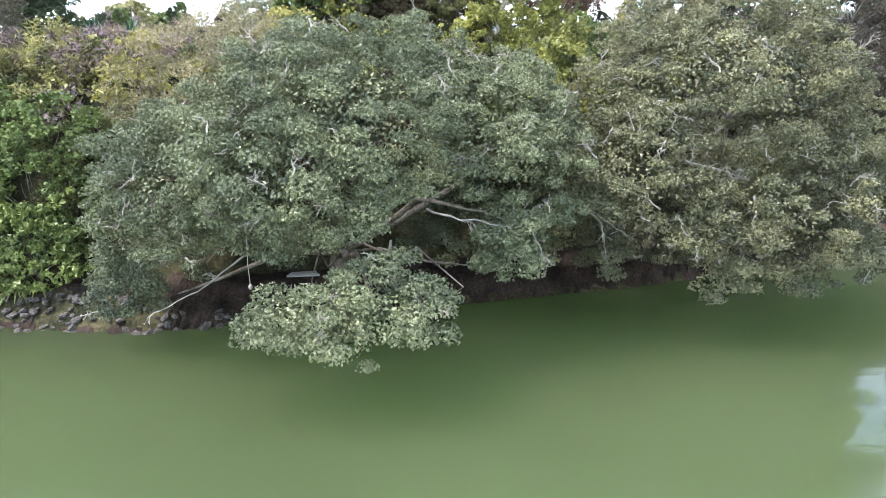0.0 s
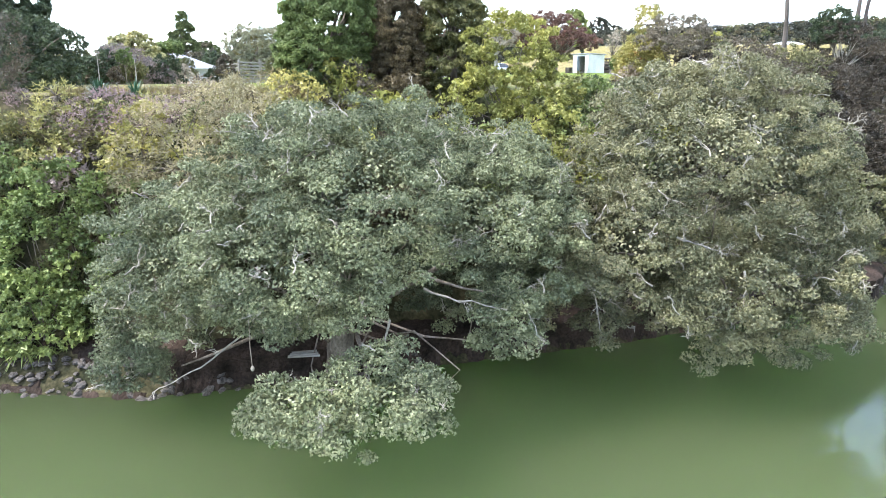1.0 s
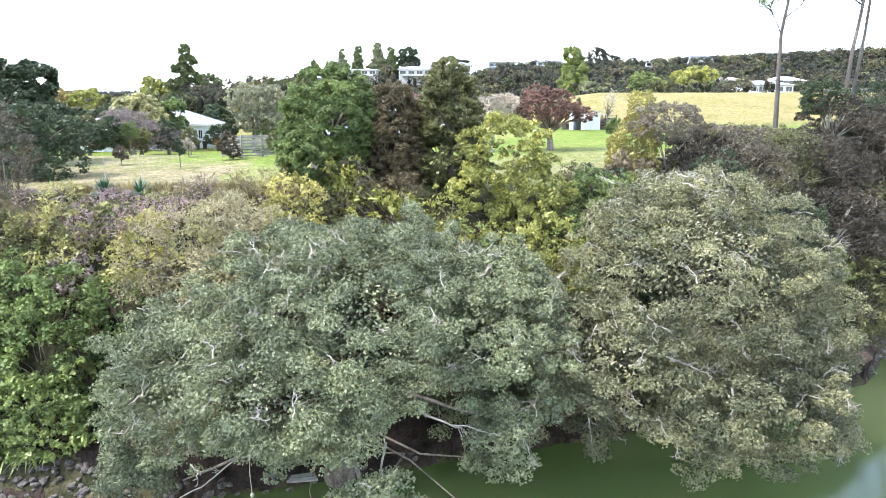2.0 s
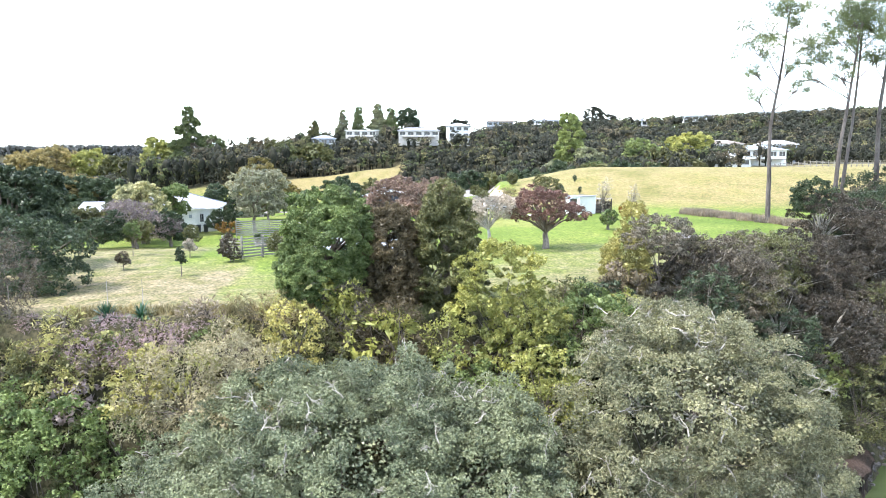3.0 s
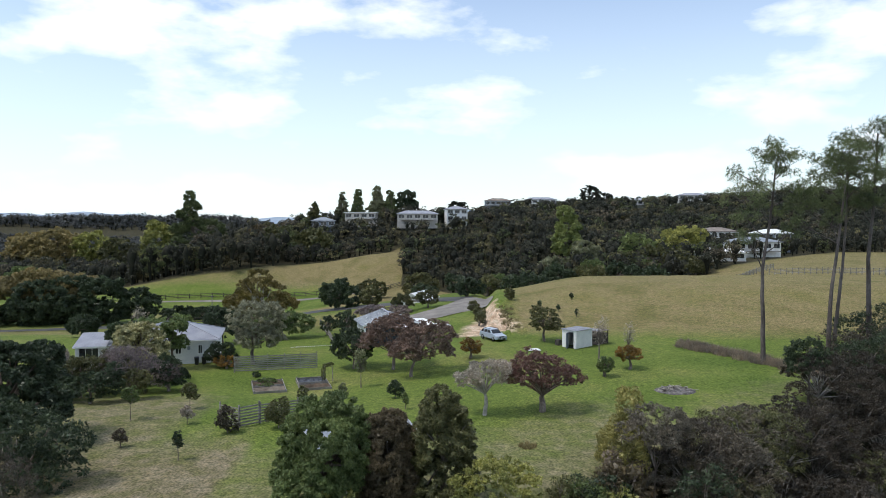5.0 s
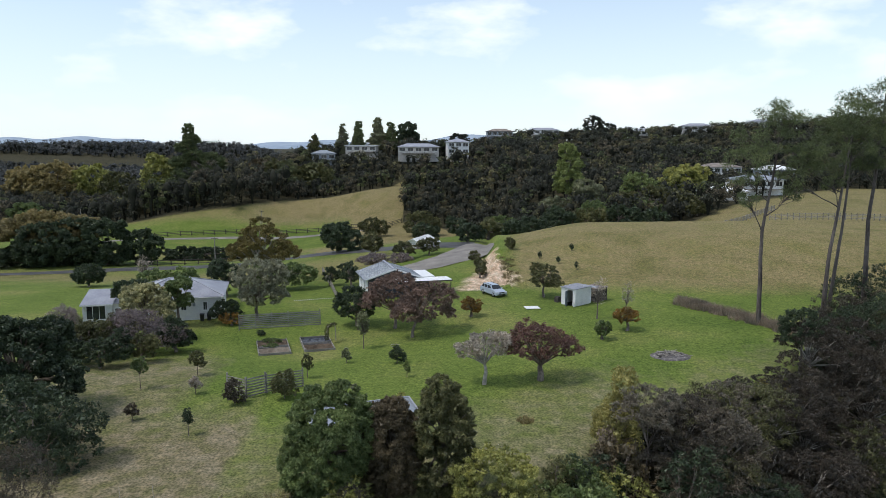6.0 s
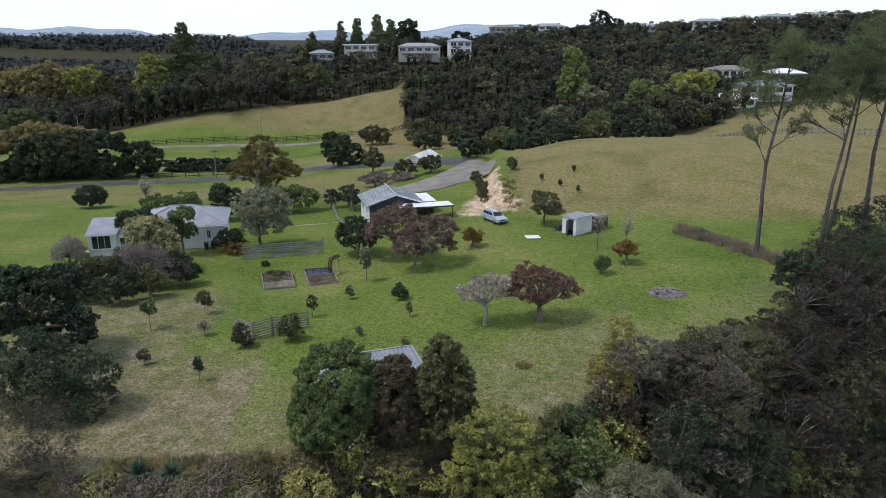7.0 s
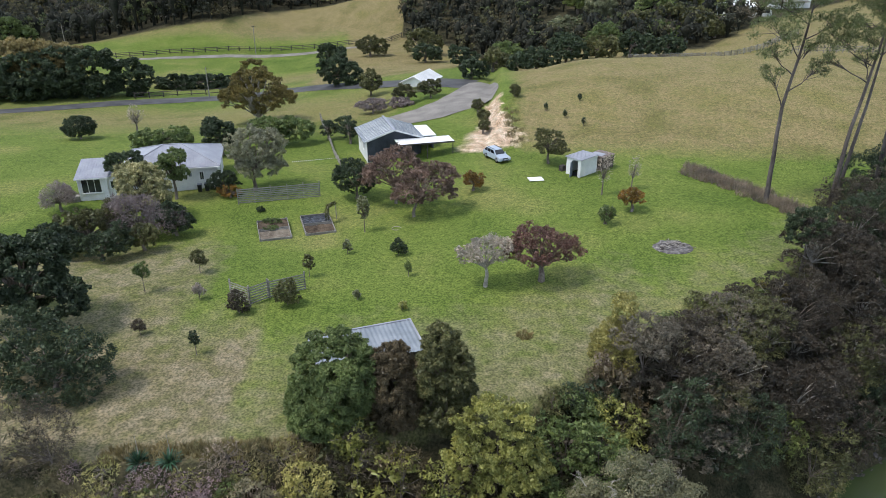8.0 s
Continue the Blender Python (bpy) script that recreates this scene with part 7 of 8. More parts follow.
def barn():
    z = level(-7.3, 103.0)
    root = thing("barn", (-7.3, 103.0, z), "low barn with a blue-grey steel gable roof and slate front", "barn", turn=16)
    part("wall", gable_walls(7.6, 7.2, 2.9, 1.25), WHITEPAINT, root)
    front = bmesh.new()
    vs = [front.verts.new(p) for p in ((-3.8, -3.66, -0.2), (3.8, -3.66, -0.2), (3.8, -3.66, 2.9), (0, -3.66, 4.12), (-3.8, -3.66, 2.9))]
    face = front.faces.new(vs)
    bmesh.ops.solidify(front, geom=[face], thickness=0.05)
    for i in range(19):
        add_box(front, (-3.6 + i * 0.4, -3.69, 1.3), (0.04, 0.05, 3.0))
    part("gable_cladding", front, DARKPAINT, root, "dark slate-blue board cladding")
    part("roof", gable_roof(7.6, 7.2, 2.9, 1.25, 0.5), ROOFSTEEL, root)
    part("ridge_cap", box((0, 0, 4.23), (0.35, 8.2, 0.06)), ROOFPALE, root)
    for s in (-1, 1):
        bb = bmesh.new()
        a, b = Vector((0, -4.12, 4.18)), Vector((s * 4.3, -4.12, 2.76))
        q = (b - a).to_track_quat("X", "Z").to_matrix().to_4x4()
        bmesh.ops.create_cube(bb, size=1, matrix=Matrix.Translation((a + b) / 2) @ q @ Matrix.Diagonal(((b - a).length, 0.05, 0.2, 1)))
        part("barge_board", bb, WHITEPAINT, root)
    window(root, (-3.86, -1.5, 1.7), 0.8, 1.2, 270)
    window(root, (-3.86, 1.5, 1.7), 0.8, 1.2, 270)
    v = part("verandah_roof", box((3.9, -5.2, 2.75), (7.8, 2.9, 0.1)), ROOFWHITE, root, "flat white verandah roof")
    for i in range(13):
        part("roof_rib", box((0.2 + i * 0.62, -5.2, 2.82), (0.05, 2.9, 0.045)), ROOFWHITE, v)
    for x in (0.3, 4.0, 7.6):
        part("post", box((x, -6.5, 1.3), (0.1, 0.1, 2.8)), DARKTIMBER, root)
    part("fascia", box((3.9, -6.66, 2.72), (7.8, 0.05, 0.2)), DARKTIMBER, root)
    part("lean_to_roof", box((5.2, 0.4, 2.6), (2.3, 5.8, 0.1)), ROOFWHITE, root, "white lean-to roof")
    part("lean_to_wall", box((5.9, 0.4, 1.15), (0.12, 5.6, 2.8)), DARKPAINT, root)


def shed():
    z = level(17.6, 88.6)
    root = thing("garden_shed", (17.6, 88.4, z), "pale blue-grey steel garden shed with its door open", "shed", turn=43)
    L, D, H = 3.3, 2.2, 2.15
    wall = part("wall", box((0, -D / 2 + 0.04, H / 2), (L, 0.06, H)), WHITEPAINT, root)
    for at, size in (((0, D / 2 - 0.04, H / 2), (L, 0.06, H)), ((L / 2 - 0.04, 0, H / 2), (0.06, D - 0.14, H)), ((-L / 2 + 0.04, D / 2 - 0.5, H / 2), (0.06, 0.9, H)), ((-L / 2 + 0.04, -D / 2 + 0.25, H / 2), (0.06, 0.4, H)), ((-L / 2 + 0.04, 0, H - 0.1), (0.05, D - 0.2, 0.2))):
        part("wall", box(at, size), WHITEPAINT, root)
    for i in range(16):
        part("cladding_rib", box((-L / 2 + 0.15 + i * 0.2, -D / 2, H / 2), (0.05, 0.03, H)), WHITEPAINT, wall)
    roof = bmesh.new()
    add_box(roof, (0, 0, H + 0.06), (L + 0.3, D + 0.35, 0.06))
    for i in range(10):
        add_box(roof, (-L / 2 + 0.05 + i * 0.35, 0, H + 0.1), (0.06, D + 0.35, 0.04))
    part("roof", roof, ROOFPALE, root)
    door = part("door", box((-0.45, 0, 0.95), (0.9, 0.04, 1.9)), GREYPAINT, root, "grey shed door standing open")
    door.matrix_basis = pose(-L / 2, 0.15, 0, 0, 0, 20)
    part("floor", box((0, 0, 0.02), (L - 0.1, D - 0.1, 0.05)), DARKTIMBER, root)
    store = thing("wood_store", (20.4, 90.6, z), "rusty lean-to stacked with firewood beside the shed", "wood store", turn=43)
    part("roof", box((0, 0, 1.75), (2.6, 2.4, 0.05)), RUST, store)
    part("roof_sheet", box((-0.5, 0.1, 1.82), (1.2, 1.6, 0.04), 8), ROOFPALE, store)
    for x in (-1.15, 1.15):
        for y in (-1.05, 1.05):
            part("post", box((x, y, 0.85), (0.1, 0.1, 1.75)), DARKTIMBER, store)
    rr = random.Random(5)
    for r in range(7):
        for i in range(9):
            lg = tubes_mesh("log", [([(-1.0 + i * 0.25 + rr.uniform(-.02, .02), -1.0, 0.12 + r * 0.2), (-1.0 + i * 0.25, 0.8, 0.12 + r * 0.2)], [0.11, 0.11], 7)], (DARKTIMBER, BARK, RUST)[rr.randrange(3)])
            part("log", lg, None, store)
    junk = thing("scrap_box", (15.4, 89.2, z), "dark crate against the shed wall", "crate", turn=43)
    part("crate", box((0, 0, 0.35), (0.7, 0.6, 0.7), bevel=0.02), DARKTIMBER, junk)
    pail = thing("bucket", (17.0, 86.4, z), "pale plastic bucket by the shed door", "bucket")
    part("body", tubes_mesh("body", [([(0, 0, 0), (0, 0, 0.36)], [0.15, 0.2], 12)], WHITEPAINT), None, pail)


def hut():
    x, y = -4.8, 47.1
    root = thing("garden_hut", (x, y, level(x, y)), "small timber hut with a grey corrugated steel roof", "hut", turn=20)
    part("wall", lapped_walls(6.8, 2.8, 2.4, 0.2), DARKTIMBER, root)
    roof = bmesh.new()
    n = 84
    for i in range(n):
        x0, x1 = -3.8 + 7.6 * i / n, -3.8 + 7.6 * (i + 1) / n
        z0, z1 = 0.025 * math.cos(i * 1.7), 0.025 * math.cos((i + 1) * 1.7)
        f = [roof.verts.new(p) for p in ((x0, -1.9, 2.5 + z0), (x1, -1.9, 2.5 + z1), (x1, 1.9, 2.85 + z1), (x0, 1.9, 2.85 + z0))]
        roof.faces.new(f)
    bmesh.ops.remove_doubles(roof, verts=roof.verts, dist=0.0005)
    bmesh.ops.solidify(roof, geom=roof.faces[:], thickness=0.02)
    part("roof", roof, ROOFSTEEL, root)
    part("flashing", box((0, 1.92, 2.88), (7.7, 0.14, 0.06)), ROOFPALE, root)
    for s in (-1, 1):
        fl = box((0, 0, 0), (0.12, 3.86, 0.06))
        ob = part("flashing", fl, ROOFPALE, root)
        ob.matrix_basis = pose(s * 3.81, 0, 2.71, 5.2, 0, 0)


white_house()
barn()
shed()
hut()


# ---- the car ----
def car():
    x, y = 7.5, 94.4
    root = thing("car", (x, y, level(x, y) + 0.02), "silver-blue estate car parked on the grass", "car", turn=-62)
    W = 0.86

    def loft(profile, half, inset):
        bm = bmesh.new()
        rows = []
        for s, hw in ((-1, half), (1, half)):
            rows.append([bm.verts.new((px, s * (hw - inset(pz)), pz)) for px, pz in profile])
        n = len(profile)
        bm.faces.new(rows[0][::-1])
        bm.faces.new(rows[1])
        for k in range(n):
            bm.faces.new((rows[0][k], rows[0][(k + 1) % n], rows[1][(k + 1) % n], rows[1][k]))
        bmesh.ops.recalc_face_normals(bm, faces=bm.faces)
        bmesh.ops.bevel(bm, geom=bm.edges[:], offset=0.05, segments=2, affect="EDGES")
        return bm

    low = [(-2.1, 0.3), (2.1, 0.28), (2.16, 0.5), (2.08, 0.72), (1.1, 0.93), (-2.05, 0.98), (-2.14, 0.6)]
    body = part("body", loft(low, W, lambda z: 0.03 * (z > 0.8)), CARPAINT, root)
    for s in (-1, 1):
        for wx in (1.32, -1.3):
            part("wheel_arch", tubes_mesh("wheel_arch", [([(wx, s * 0.78, 0.34), (wx, s * 0.868, 0.34)], [0.37, 0.37], 20)], RUBBER), None, body)
    top = [(1.0, 0.9), (0.42, 1.38), (0.1, 1.45), (-1.55, 1.44), (-2.02, 0.95)]
    part("cabin", loft(top, 0.76, lambda z: 0.14 * (z > 1.2)), CARPAINT, root)
    part("windscreen", loft([(0.98, 0.95), (0.42, 1.395), (0.4, 1.37), (0.9, 0.93)], 0.68, lambda z: 0.1 * (z > 1.2)), GLASS, root)
    for s in (-1, 1):
        for a, b in (((0.72, 0.2), (-0.28, -0.32)), ((-0.4, -0.4), (-1.1, -1.05)), ((-1.2, -1.15), (-1.85, -1.55))):
            bm = bmesh.new()
            pts = [(a[0], s * 0.768, 0.98), (b[0], s * 0.768, 0.98), (b[1], s * 0.655, 1.36), (a[1], s * 0.655, 1.36)]
            f = bm.faces.new([bm.verts.new(p) for p in pts])
            bmesh.ops.solidify(bm, geom=[f], thickness=0.02)
            part("side_window", bm, GLASS, root)
        for wx in (1.32, -1.3):
            wheel = part("wheel", tubes_mesh("wheel", [([(wx, s * 0.68, 0.31), (wx, s * 0.7, 0.31), (wx, s * 0.875, 0.31), (wx, s * 0.88, 0.31)], [0.2, 0.31, 0.31, 0.22], 24)], RUBBER), None, root)
            part("rim", tubes_mesh("rim", [([(wx, s * 0.86, 0.31), (wx, s * 0.885, 0.31), (wx, s * 0.88, 0.31)], [0.2, 0.2, 0.01], 18)], CHROME), None, wheel)
        part("headlight", box((2.05, s * 0.62, 0.66), (0.16, 0.34, 0.15), bevel=0.03), LAMPGLASS, root)
        part("tail_light", box((-2.08, s * 0.68, 0.82), (0.1, 0.16, 0.3), bevel=0.02), REDLAMP, root)
        part("mirror", box((0.68, s * 0.9, 1.0), (0.12, 0.16, 0.12), bevel=0.03), CARPAINT, root)
        part("roof_rail", box((-0.6, s * 0.56, 1.5), (1.9, 0.04, 0.04)), RUBBER, root)
    part("grille", box((2.14, 0, 0.64), (0.06, 0.8, 0.14), bevel=0.02), RUBBER, root)
    part("bumper_intake", box((2.15, 0, 0.4), (0.05, 1.1, 0.12), bevel=0.02), RUBBER, root)
    part("number_plate", box((2.185, 0, 0.5), (0.02, 0.36, 0.12)), PLATE, root)


car()


# ---- garden things ----
def slat_panel(name, a, b, high, slats, label, group, posts=2, gap=0.35):
    (ax, ay), (bx, by) = a, b
    ln, turn = math.hypot(bx - ax, by - ay), math.degrees(math.atan2(by - ay, bx - ax))
    root = thing(name, (ax, ay, level(ax, ay)), label, "fence", group, turn=turn)
    dz = level(bx, by) - level(ax, ay)
    for i in range(posts):
        u = i / (posts - 1)
        part("post", box((ln * u, 0, high / 2 + dz * u), (0.11, 0.11, high + 0.3)), TIMBER, root)
    h = high / slats
    for i in range(slats):
        ob = part("slat", box((ln / 2, -0.075, h * (i + 0.6) + dz / 2), (ln, 0.03, h * (1 - gap))), TIMBER, root)
    return root


slat_panel("slat_fence", (-24.0, 83.7), (-14.6, 86.1), 1.85, 8, "long weathered grey horizontal-slat garden fence", "slat fences", 6, 0.4)
slat_panel("slat_hurdle", (-17.8, 58.5), (-15.9, 57.3), 1.6, 7, "weathered grey timber slat screen on the lawn", "slat screens", 2, 0.5)
slat_panel("slat_hurdle", (-15.8, 57.1), (-14.5, 58.3), 1.7, 7, "weathered grey timber slat screen on the lawn", "slat screens", 2, 0.5)
slat_panel("slat_hurdle", (-14.4, 58.3), (-11.6, 59.8), 1.6, 7, "weathered grey timber slat screen on the lawn", "slat screens", 2, 0.5)


def raised_bed(x, y, w, d, turn, label, seed, covers):
    z = level(x, y)
    root = thing("raised_bed", (x, y, z), label, "garden bed", "raised garden beds", turn=turn)
    for s in (-1, 1):
        part("end_board", box((0, s * d / 2, 0.2), (w + 0.1, 0.07, 0.42)), TIMBER, root)
        part("long_board", box((s * w / 2, 0, 0.2), (0.07, d - 0.08, 0.42)), TIMBER, root)
        part("middle_board", box((0, s * 0.22, 0.2), (w - 0.08, 0.06, 0.4)), TIMBER, root)
        for t in (-1, 1):
            part("corner_post", box((s * (w / 2 - 0.09), t * (d / 2 - 0.09), 0.26), (0.11, 0.11, 0.56)), TIMBER, root)
    for s, cover in zip((-1, 1), covers):
        bm = bmesh.new()
        bmesh.ops.create_grid(bm, x_segments=20, y_segments=14, size=0.5, matrix=Matrix.Translation((0, s * (d / 4 + 0.11), 0.27)) @ Matrix.Diagonal((w - 0.08, d / 2 - 0.3, 1, 1)))
        for v in bm.verts:
            v.co.z += 0.12 * noise.noise((v.co.x * 3 + seed, v.co.y * 3, 0))
        part("filling", bm, cover, root)


raised_bed(-17.9, 75.4, 3.3, 5.4, 17, "raised timber garden bed half filled with weeds", 1, (DRYSOIL, SOIL))
raised_bed(-13.4, 77.0, 3.2, 5.4, 17, "raised timber garden bed under black sheeting", 2, (SOIL, BLACKSHEET))
tree("weed_patch", (-18.6, 77.2, level(-18.6, 77.2) + 0.3), [(0, 0.2, 0.2, 1.1, 0.6, 0.3), (0.3, -1.6, 0.15, 0.9, 0.6, 0.22)], GREENLEAF, "low green weeds growing in the raised bed", "plant", size=0.2, per=120, leaf=(0.1, 0.05), trunk=0.02, seed=78, limbs=4)


def garden_arch():
    root = thing("garden_arch", (-12.0, 78.4, level(-12.0, 78.4)), "timber arch with a withered climbing plant by the beds", "arch", turn=60)
    for s in (-1, 1):
        part("upright", tubes_mesh("upright", [([(s * 0.8, 0, -0.1), (s * 0.78, 0.02, 1.4), (s * 0.6, 0, 2.0)], [0.05, 0.045, 0.04], 6)], DEADWOOD), None, root)
    part("crosspiece", tubes_mesh("crosspiece", [([(-0.7, 0, 1.9), (0, 0, 2.2), (0.7, 0, 1.9)], [0.04, 0.04, 0.04], 6)], DEADWOOD), None, root)
    rng = np.random.default_rng(6)
    cl = [(-0.8, 0, 0.7 + 0.3 * i, 0.25, 0.25, 0.3) for i in range(4)] + [(0.2 * i - 0.6, 0, 2.0, 0.25, 0.25, 0.2) for i in range(7)]
    p, nr = leaf_points(cl, 120, rng, 0.5, -0.9)
    part("climber", leaves_mesh("climber", p, nr, OLIVELEAF, 0.12, 0.06, 2, rng), None, root)


garden_arch()


def fire_pit():
    x, y = 23.0, 67.6
    root = thing("fire_pit", (x, y, level(x, y)), "low heap of grey ash and sticks on the lawn", "ash heap")
    bm = bmesh.new()
    bmesh.ops.create_grid(bm, x_segments=36, y_segments=36, size=1.0, matrix=Matrix.Diagonal((2.1, 1.7, 1, 1)))
    for v in bm.verts:
        r = math.hypot(v.co.x / 2.1, v.co.y / 1.7)
        v.co.z = 0.3 * max(-0.3, 1 - r * r * 1.05) + (0.12 * noise.noise((v.co.x * 2, v.co.y * 2, 0)) if r < 0.95 else -0.1)
    part("ash", bm, ASHES, root)
    rr = random.Random(9)
    for i in range(120):
        a, r = rr.uniform(0, 6.28), rr.uniform(0, 1) ** 0.6
        cx, cy, t, ln = 1.8 * r * math.cos(a), 1.4 * r * math.sin(a), rr.uniform(0, 6.28), rr.uniform(0.2, 0.7)
        z = 0.3 * (1 - r * r) + 0.05
        part("stick", tubes_mesh("stick", [([(cx, cy, z), (cx + ln * math.cos(t), cy + ln * math.sin(t), z + rr.uniform(-0.05, 0.12))], [0.03, 0.02], 5)], DEADWOOD if i % 3 else DARKTIMBER), None, root)


fire_pit()
board = thing("white_board", (11.7, 86.0, level(11.7, 86.0)), "flat white board lying on the grass", "board", turn=8)
part("sheet", box((0, 0, 0.06), (1.8, 1.4, 0.06), bevel=0.01), WHITEPAINT, board)
pot = thing("pebble_ring", (-4.5, 74.7, level(-4.5, 74.7)), "thin pale ring lying on the lawn", "ring")
part("hoop", tubes_mesh("hoop", [([(0.5 * math.cos(a), 0.5 * math.sin(a), 0.05) for a in np.linspace(0, 2 * math.pi, 25)], [0.03] * 25, 5)], DEADWOOD), None, pot)


def garden_edging():
    rr = random.Random(12)
    root = thing("stone_edging", (-17.5, 100.5, level(-17.5, 100.5)), "row of whitewashed stones edging the garden", "edging")
    kinds = [rock_mesh(260 + i) for i in range(3)]
    for k in kinds:
        k.materials[0] = WHITEPAINT
    for i in range(24):
        x, y = -20.6 + i * 0.26, 99.6 + i * 0.07
        ob = part("stone", kinds[i % 3], None, root)
        ob.matrix_basis = Matrix.Translation((x + 17.5, y - 100.5, level(x, y) - level(-17.5, 100.5) + 0.08)) @ pose(0, 0, 0, 0, 0, rr.uniform(0, 360)) @ Matrix.Scale(rr.uniform(0.13, 0.2), 4)


garden_edging()


def post_fence(name, line, label, rails=3, high=1.2, step=3.0, mat=None, group="paddock fences", thick=0.14):
    x0, y0 = line[0]
    root = thing(name, (x0, y0, level(x0, y0)), label, "fence", group)
    o = root.matrix_basis.translation
    pts = []
    for (ax, ay), (bx, by) in zip(line, line[1:]):
        n = max(1, int(math.hypot(bx - ax, by - ay) / step))
        pts += [(ax + (bx - ax) * i / n, ay + (by - ay) * i / n) for i in range(n)]
    pts.append(line[-1])
    P = [Vector((x, y, level(x, y))) - o for x, y in pts]
    pm = mesh_of("post", *box_data(thick, thick, high + 0.3), mat or DARKTIMBER)
    for p in P:
        ob = part("post", pm, None, root)
        ob.location = p + Vector((0, 0, high / 2))
    for r in range(rails):
        z = high * (0.3 + 0.65 * r / max(1, rails - 1))
        part("rail", tubes_mesh("rail", [([p + Vector((0, -thick * 0.6, z)) for p in P], [thick * 0.5] * len(P), 4)], mat or DARKTIMBER), None, root)


def box_data(w, d, h):
    v = [(x * w / 2, y * d / 2, z * h / 2) for x in (-1, 1) for y in (-1, 1) for z in (-1, 1)]
    return v, [(0, 1, 3, 2), (4, 6, 7, 5), (0, 4, 5, 1), (2, 3, 7, 6), (0, 2, 6, 4), (1, 5, 7, 3)]


post_fence("post_and_rail_fence", [(-112, 224), (-102, 230.5), (-87.5, 237), (-70, 242), (-50, 244.5), (-31, 244.5), (-20, 243), (-14, 250)], "dark post-and-rail fence across the paddock", 3, 1.5, 3.2, None, "paddock fences", 0.22)
post_fence("road_fence", [(-71.5, 169), (-60, 174), (-50, 175.5), (-38, 172)], "dark rail fence along the road", 2, 1.3, 3.0, None, "paddock fences", 0.2)
post_fence("garden_fence", [(-21.0, 126), (-18.6, 116), (-16.6, 108.5), (-15.2, 102.7), (-13.6, 97.5)], "weathered timber border fence beside the barn", 3, 0.9, 1.4, TIMBER, "garden fences", 0.12)
post_fence("boundary_fence", [(70, 150), (78, 146), (92, 142)], "grey wire and batten fence on the hill", 4, 1.3, 1.0, TIMBER, "hill fences", 0.12)
post_fence("boundary_fence", [(40, 160), (56, 163), (72, 168), (84, 178)], "pale timber boundary fence behind the hill", 5, 1.4, 1.6, TIMBER, "hill fences", 0.14)


def power_pole(x, y, high):
    root = thing("power_pole", (x, y, level(x, y)), "slim timber power pole beside the road", "pole", "power poles")
    part("pole", tubes_mesh("pole", [([(0, 0, -0.3), (0, 0, high)], [0.14, 0.09], 8)], TIMBER), None, root)
    part("crossarm", box((0, 0, high - 0.4), (1.6, 0.1, 0.12)), DARKTIMBER, root)


power_pole(-54.3, 169.5, 7.0)
power_pole(-61.0, 241.0, 9.0)
power_pole(-120, 236, 9.0)


def long_grass(name, spots, label, seed, length=0.7, per=400, mat=None):
    rng = np.random.default_rng(seed)
    P = []
    for x, y, r in spots:
        n = int(per * r * r)
        a, d = rng.uniform(0, 2 * np.pi, n), r * np.sqrt(rng.random(n))
        px, py = x + d * np.cos(a), y + d * np.sin(a)
        P.append(np.stack([px, py, height(px, py) - 0.03], -1))
    P = np.concatenate(P)
    up = np.tile((0.0, 0.0, 1.0), (len(P), 1))
    root = thing(name, (0, 0, 0), label, "grass", kind="stuff")
    part("blades", leaves_mesh("blades", P, up, mat or DRYGRASS, length, 0.05, 3, rng, 0.35), None, root)


BORDER = ((31.6, 89.8), (34.3, 84.6), (37.0, 80.6), (38.9, 75.6), (40.0, 72.5))
long_grass("rough_grass", [(float(np.interp(i / 25, (0, 0.35, 0.6, 0.88, 1), [p[0] for p in BORDER])) + 0.8 * math.sin(i * 2.3), float(np.interp(i / 25, (0, 0.35, 0.6, 0.88, 1), [p[1] for p in BORDER])) + 0.7 * math.cos(i * 1.7), 0.9 + 0.35 * (i % 3)) for i in range(26)], "rank dry grass and dead stalks along the lawn's far edge", 61, 0.75, 90, STALKS)
long_grass("edge_grass", [(-20 + 1.0 * i, 38.9 + 0.05 * i + 0.3 * (i % 2), 0.8) for i in range(14)] + [(-6 + 1.1 * i, 42.6 + 0.4 * i, 0.8) for i in range(5)], "tufts of long dry grass at the top of the bank", 62, 0.5, 160)
long_grass("clay_grass", [(10.5 + 0.8 * math.sin(i * 2.0), 100 + 1.2 * i, 0.7) for i in range(12)], "dry tufts round the clay cutting", 63, 0.5, 90)
long_grass("straw_heap", [(7.0, 52.1, 0.7)], "small heap of dry brown clippings on the lawn", 64, 0.3, 300)


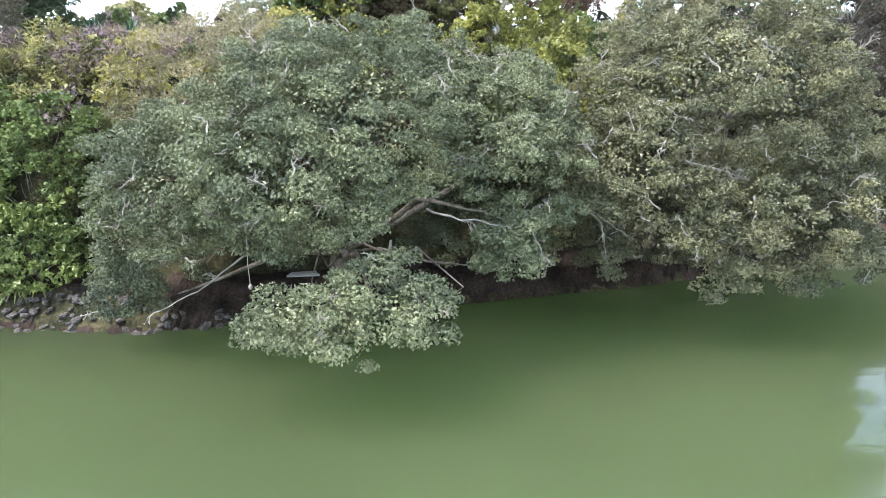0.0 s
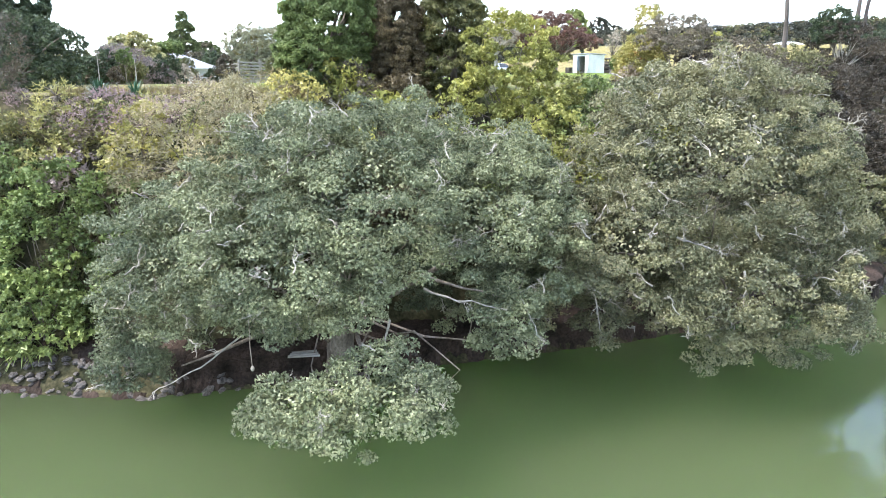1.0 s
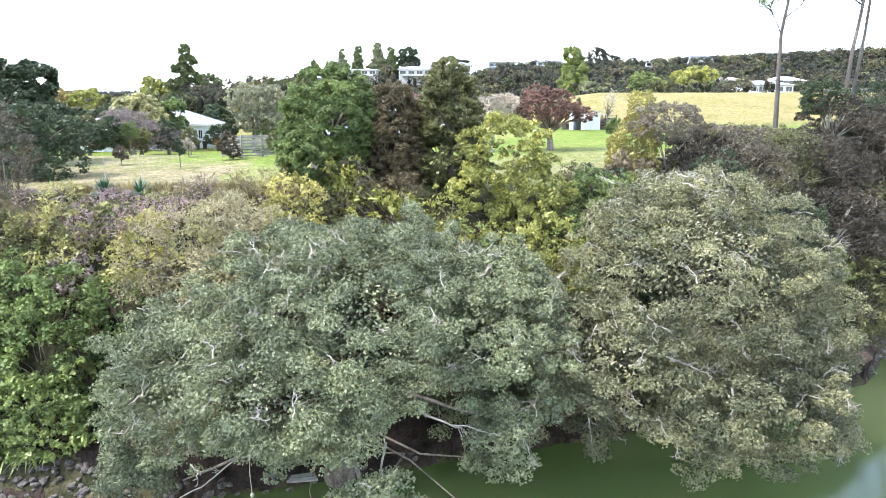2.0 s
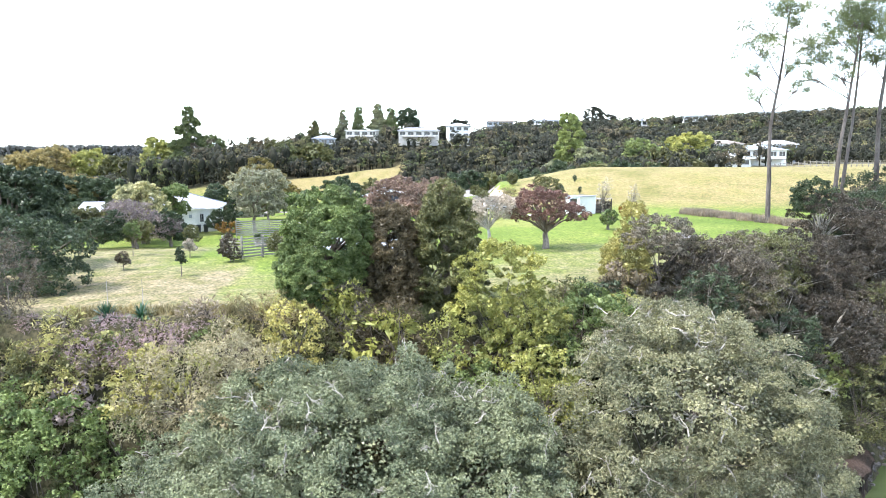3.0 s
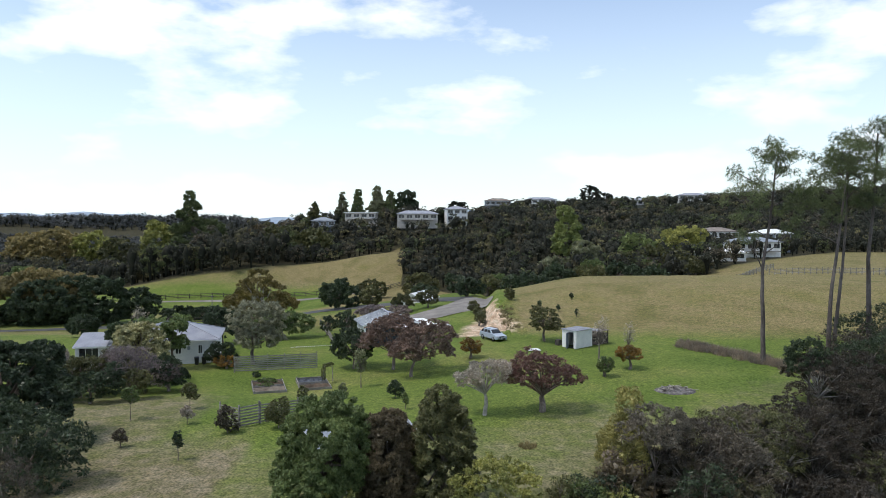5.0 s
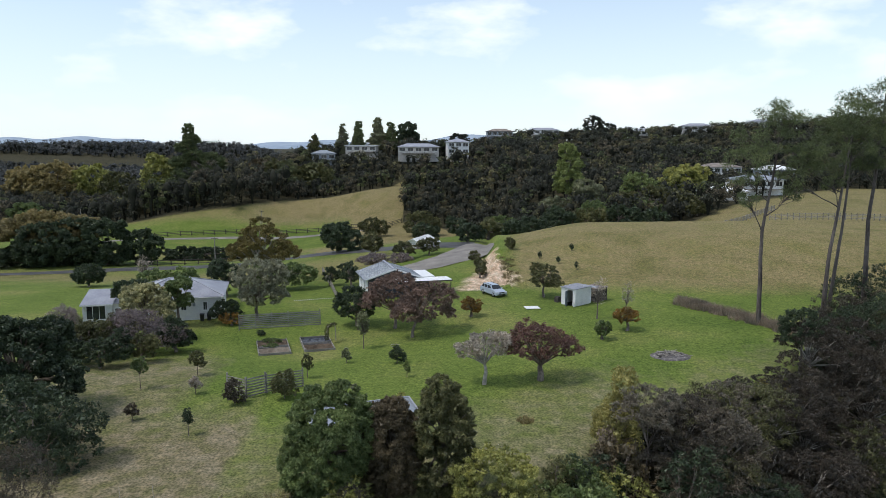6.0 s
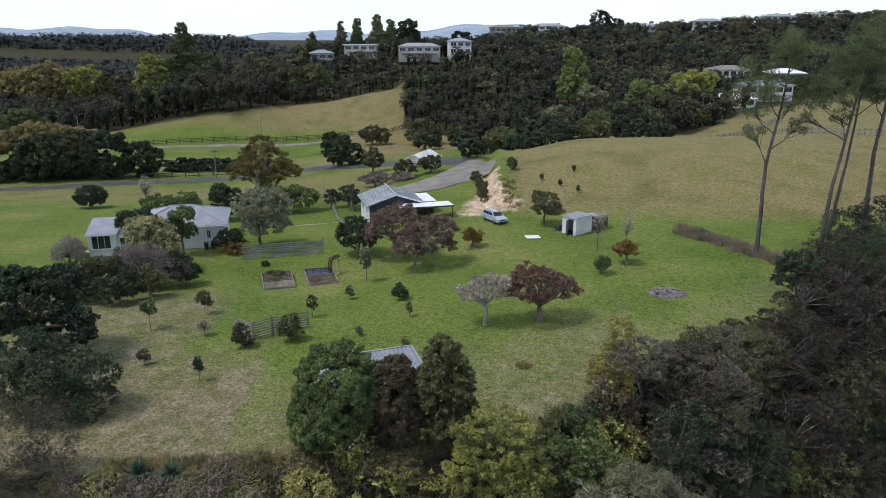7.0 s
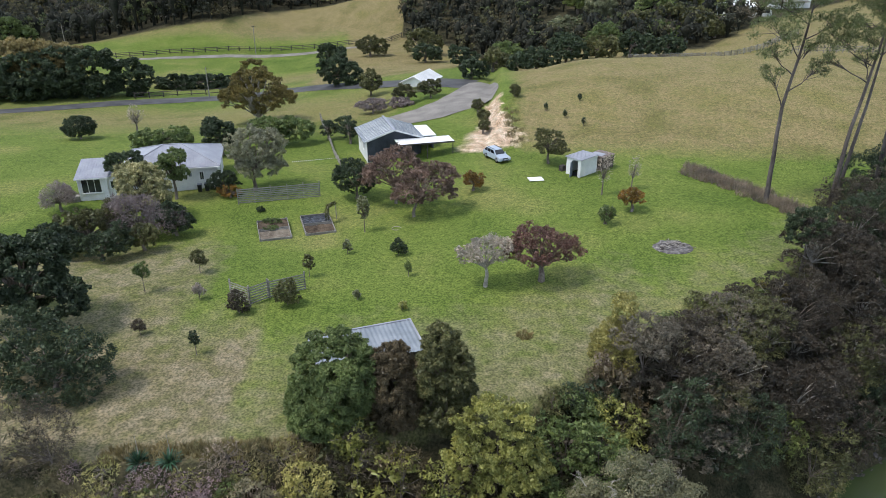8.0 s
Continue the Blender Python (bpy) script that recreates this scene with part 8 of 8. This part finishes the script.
# ---- houses on the ridge and beyond the hill ----
def ridge_house(x, y, w, d, h, roof, wall, label, seed, turn=0.0, flat=False, floors=1, wins=4, lift=0.0):
    z = level(x, y) + lift
    root = thing("ridge_house", (x, y, z), label, "house", "houses on the ridge", turn=turn)
    part("wall", box((0, 0, h * floors / 2 - 2), (w, d, h * floors + 4)), wall, root)
    H = h * floors
    if flat:
        r = bmesh.new()
        add_box(r, (0, 0, H + 0.15), (w + 1.2, d + 1.2, 0.3))
        part("roof", r, roof, root)
    else:
        part("roof", hip_roof(w, d, H, h * 0.5, 0.6), roof, root)
    for f in range(floors):
        for i in range(wins):
            wx = -w / 2 + w * (i + 0.5) / wins
            window(root, (wx, -d / 2 - 0.05, h * f + h * 0.55), w / wins * 0.72, h * 0.56, 0, mull=1)
    deck = part("deck", box((0, -d / 2 - 1.2, -0.1), (w * 0.8, 2.4, 0.2)), TIMBER, root)
    part("balustrade", box((0, -d / 2 - 2.35, 0.45), (w * 0.8, 0.06, 0.12)), WHITEPAINT, deck)
    return root


ridge_house(-58, 352, 11, 8, 3.2, ROOFSTEEL, GREYPAINT, "dark gabled house half hidden on the ridge", 1, 12, wins=3, lift=2.5)
ridge_house(-39, 352, 15, 8, 3.0, ROOFWHITE, CREAMWALL, "long cream house with a flat white roof on the ridge", 2, -3, True, 1, 4, lift=5)
ridge_house(-11, 340, 19, 8, 3.0, ROOFPALE, CREAMWALL, "long cream house with a pale roof on the ridge", 3, 3, False, 1, 5, lift=4)
ridge_house(7.5, 344, 10, 8, 3.0, ROOFPALE, WHITEPAINT, "two-storey white weatherboard house on the ridge", 4, 8, False, 2, 3, lift=2.5)
ridge_house(102, 232, 15, 9, 2.9, ROOFSTEEL, WHITEPAINT, "two-storey white house beyond the hill", 5, 8, False, 1, 5, lift=2)
ridge_house(108, 278, 14, 9, 3.0, ROOFBROWN, WHITEPAINT, "low pale house with a tan tiled roof", 6, 6, False, 1, 5, lift=4)
ridge_house(85, 215, 13, 7, 2.6, ROOFWHITE, WHITEPAINT, "small white-roofed garage by the houses", 7, 5, False, 1, 3, lift=0)
ridge_house(122, 262, 12, 8, 3.0, ROOFWHITE, GREYPAINT, "blue-grey house with a white roof", 8, -6, False, 1, 4, lift=4)
ridge_house(36, 450, 16, 9, 3.2, ROOFBROWN, GREYPAINT, "low brown house on the wooded skyline", 9, 0, False, 1, 5, lift=4.5)
ridge_house(64, 455, 19, 9, 3.0, ROOFPALE, WHITEPAINT, "low pale house on the wooded skyline", 14, -5, False, 1, 5, lift=3.5)
ridge_house(130, 462, 15, 9, 3.2, ROOFPALE, WHITEPAINT, "white house on the wooded skyline", 10, 4, False, 1, 4, lift=1.5)
ridge_house(161, 456, 18, 9, 3.2, ROOFPALE, WHITEPAINT, "pale house on the wooded skyline", 11, -4, False, 2, 4, lift=0)
ridge_house(210, 470, 20, 9, 3.2, ROOFPALE, WHITEPAINT, "large white house on the hilltop", 12, 4, False, 2, 5, lift=0)
ridge_house(252, 480, 26, 9, 3.2, ROOFWHITE, WHITEPAINT, "long white flat-roofed house on the hilltop", 13, 0, True, 1, 8, lift=2.5)
tent = thing("white_shelter", (-4.0, 146.5, level(-4.0, 146.5) - 1.2), "white peaked roof of a low building by the road", "shelter", turn=-20)
part("wall", gable_walls(5.0, 8.0, 2.0, 1.2), WHITEPAINT, tent)
part("roof", gable_roof(5.0, 8.0, 2.0, 1.2, 0.4), ROOFWHITE, tent)
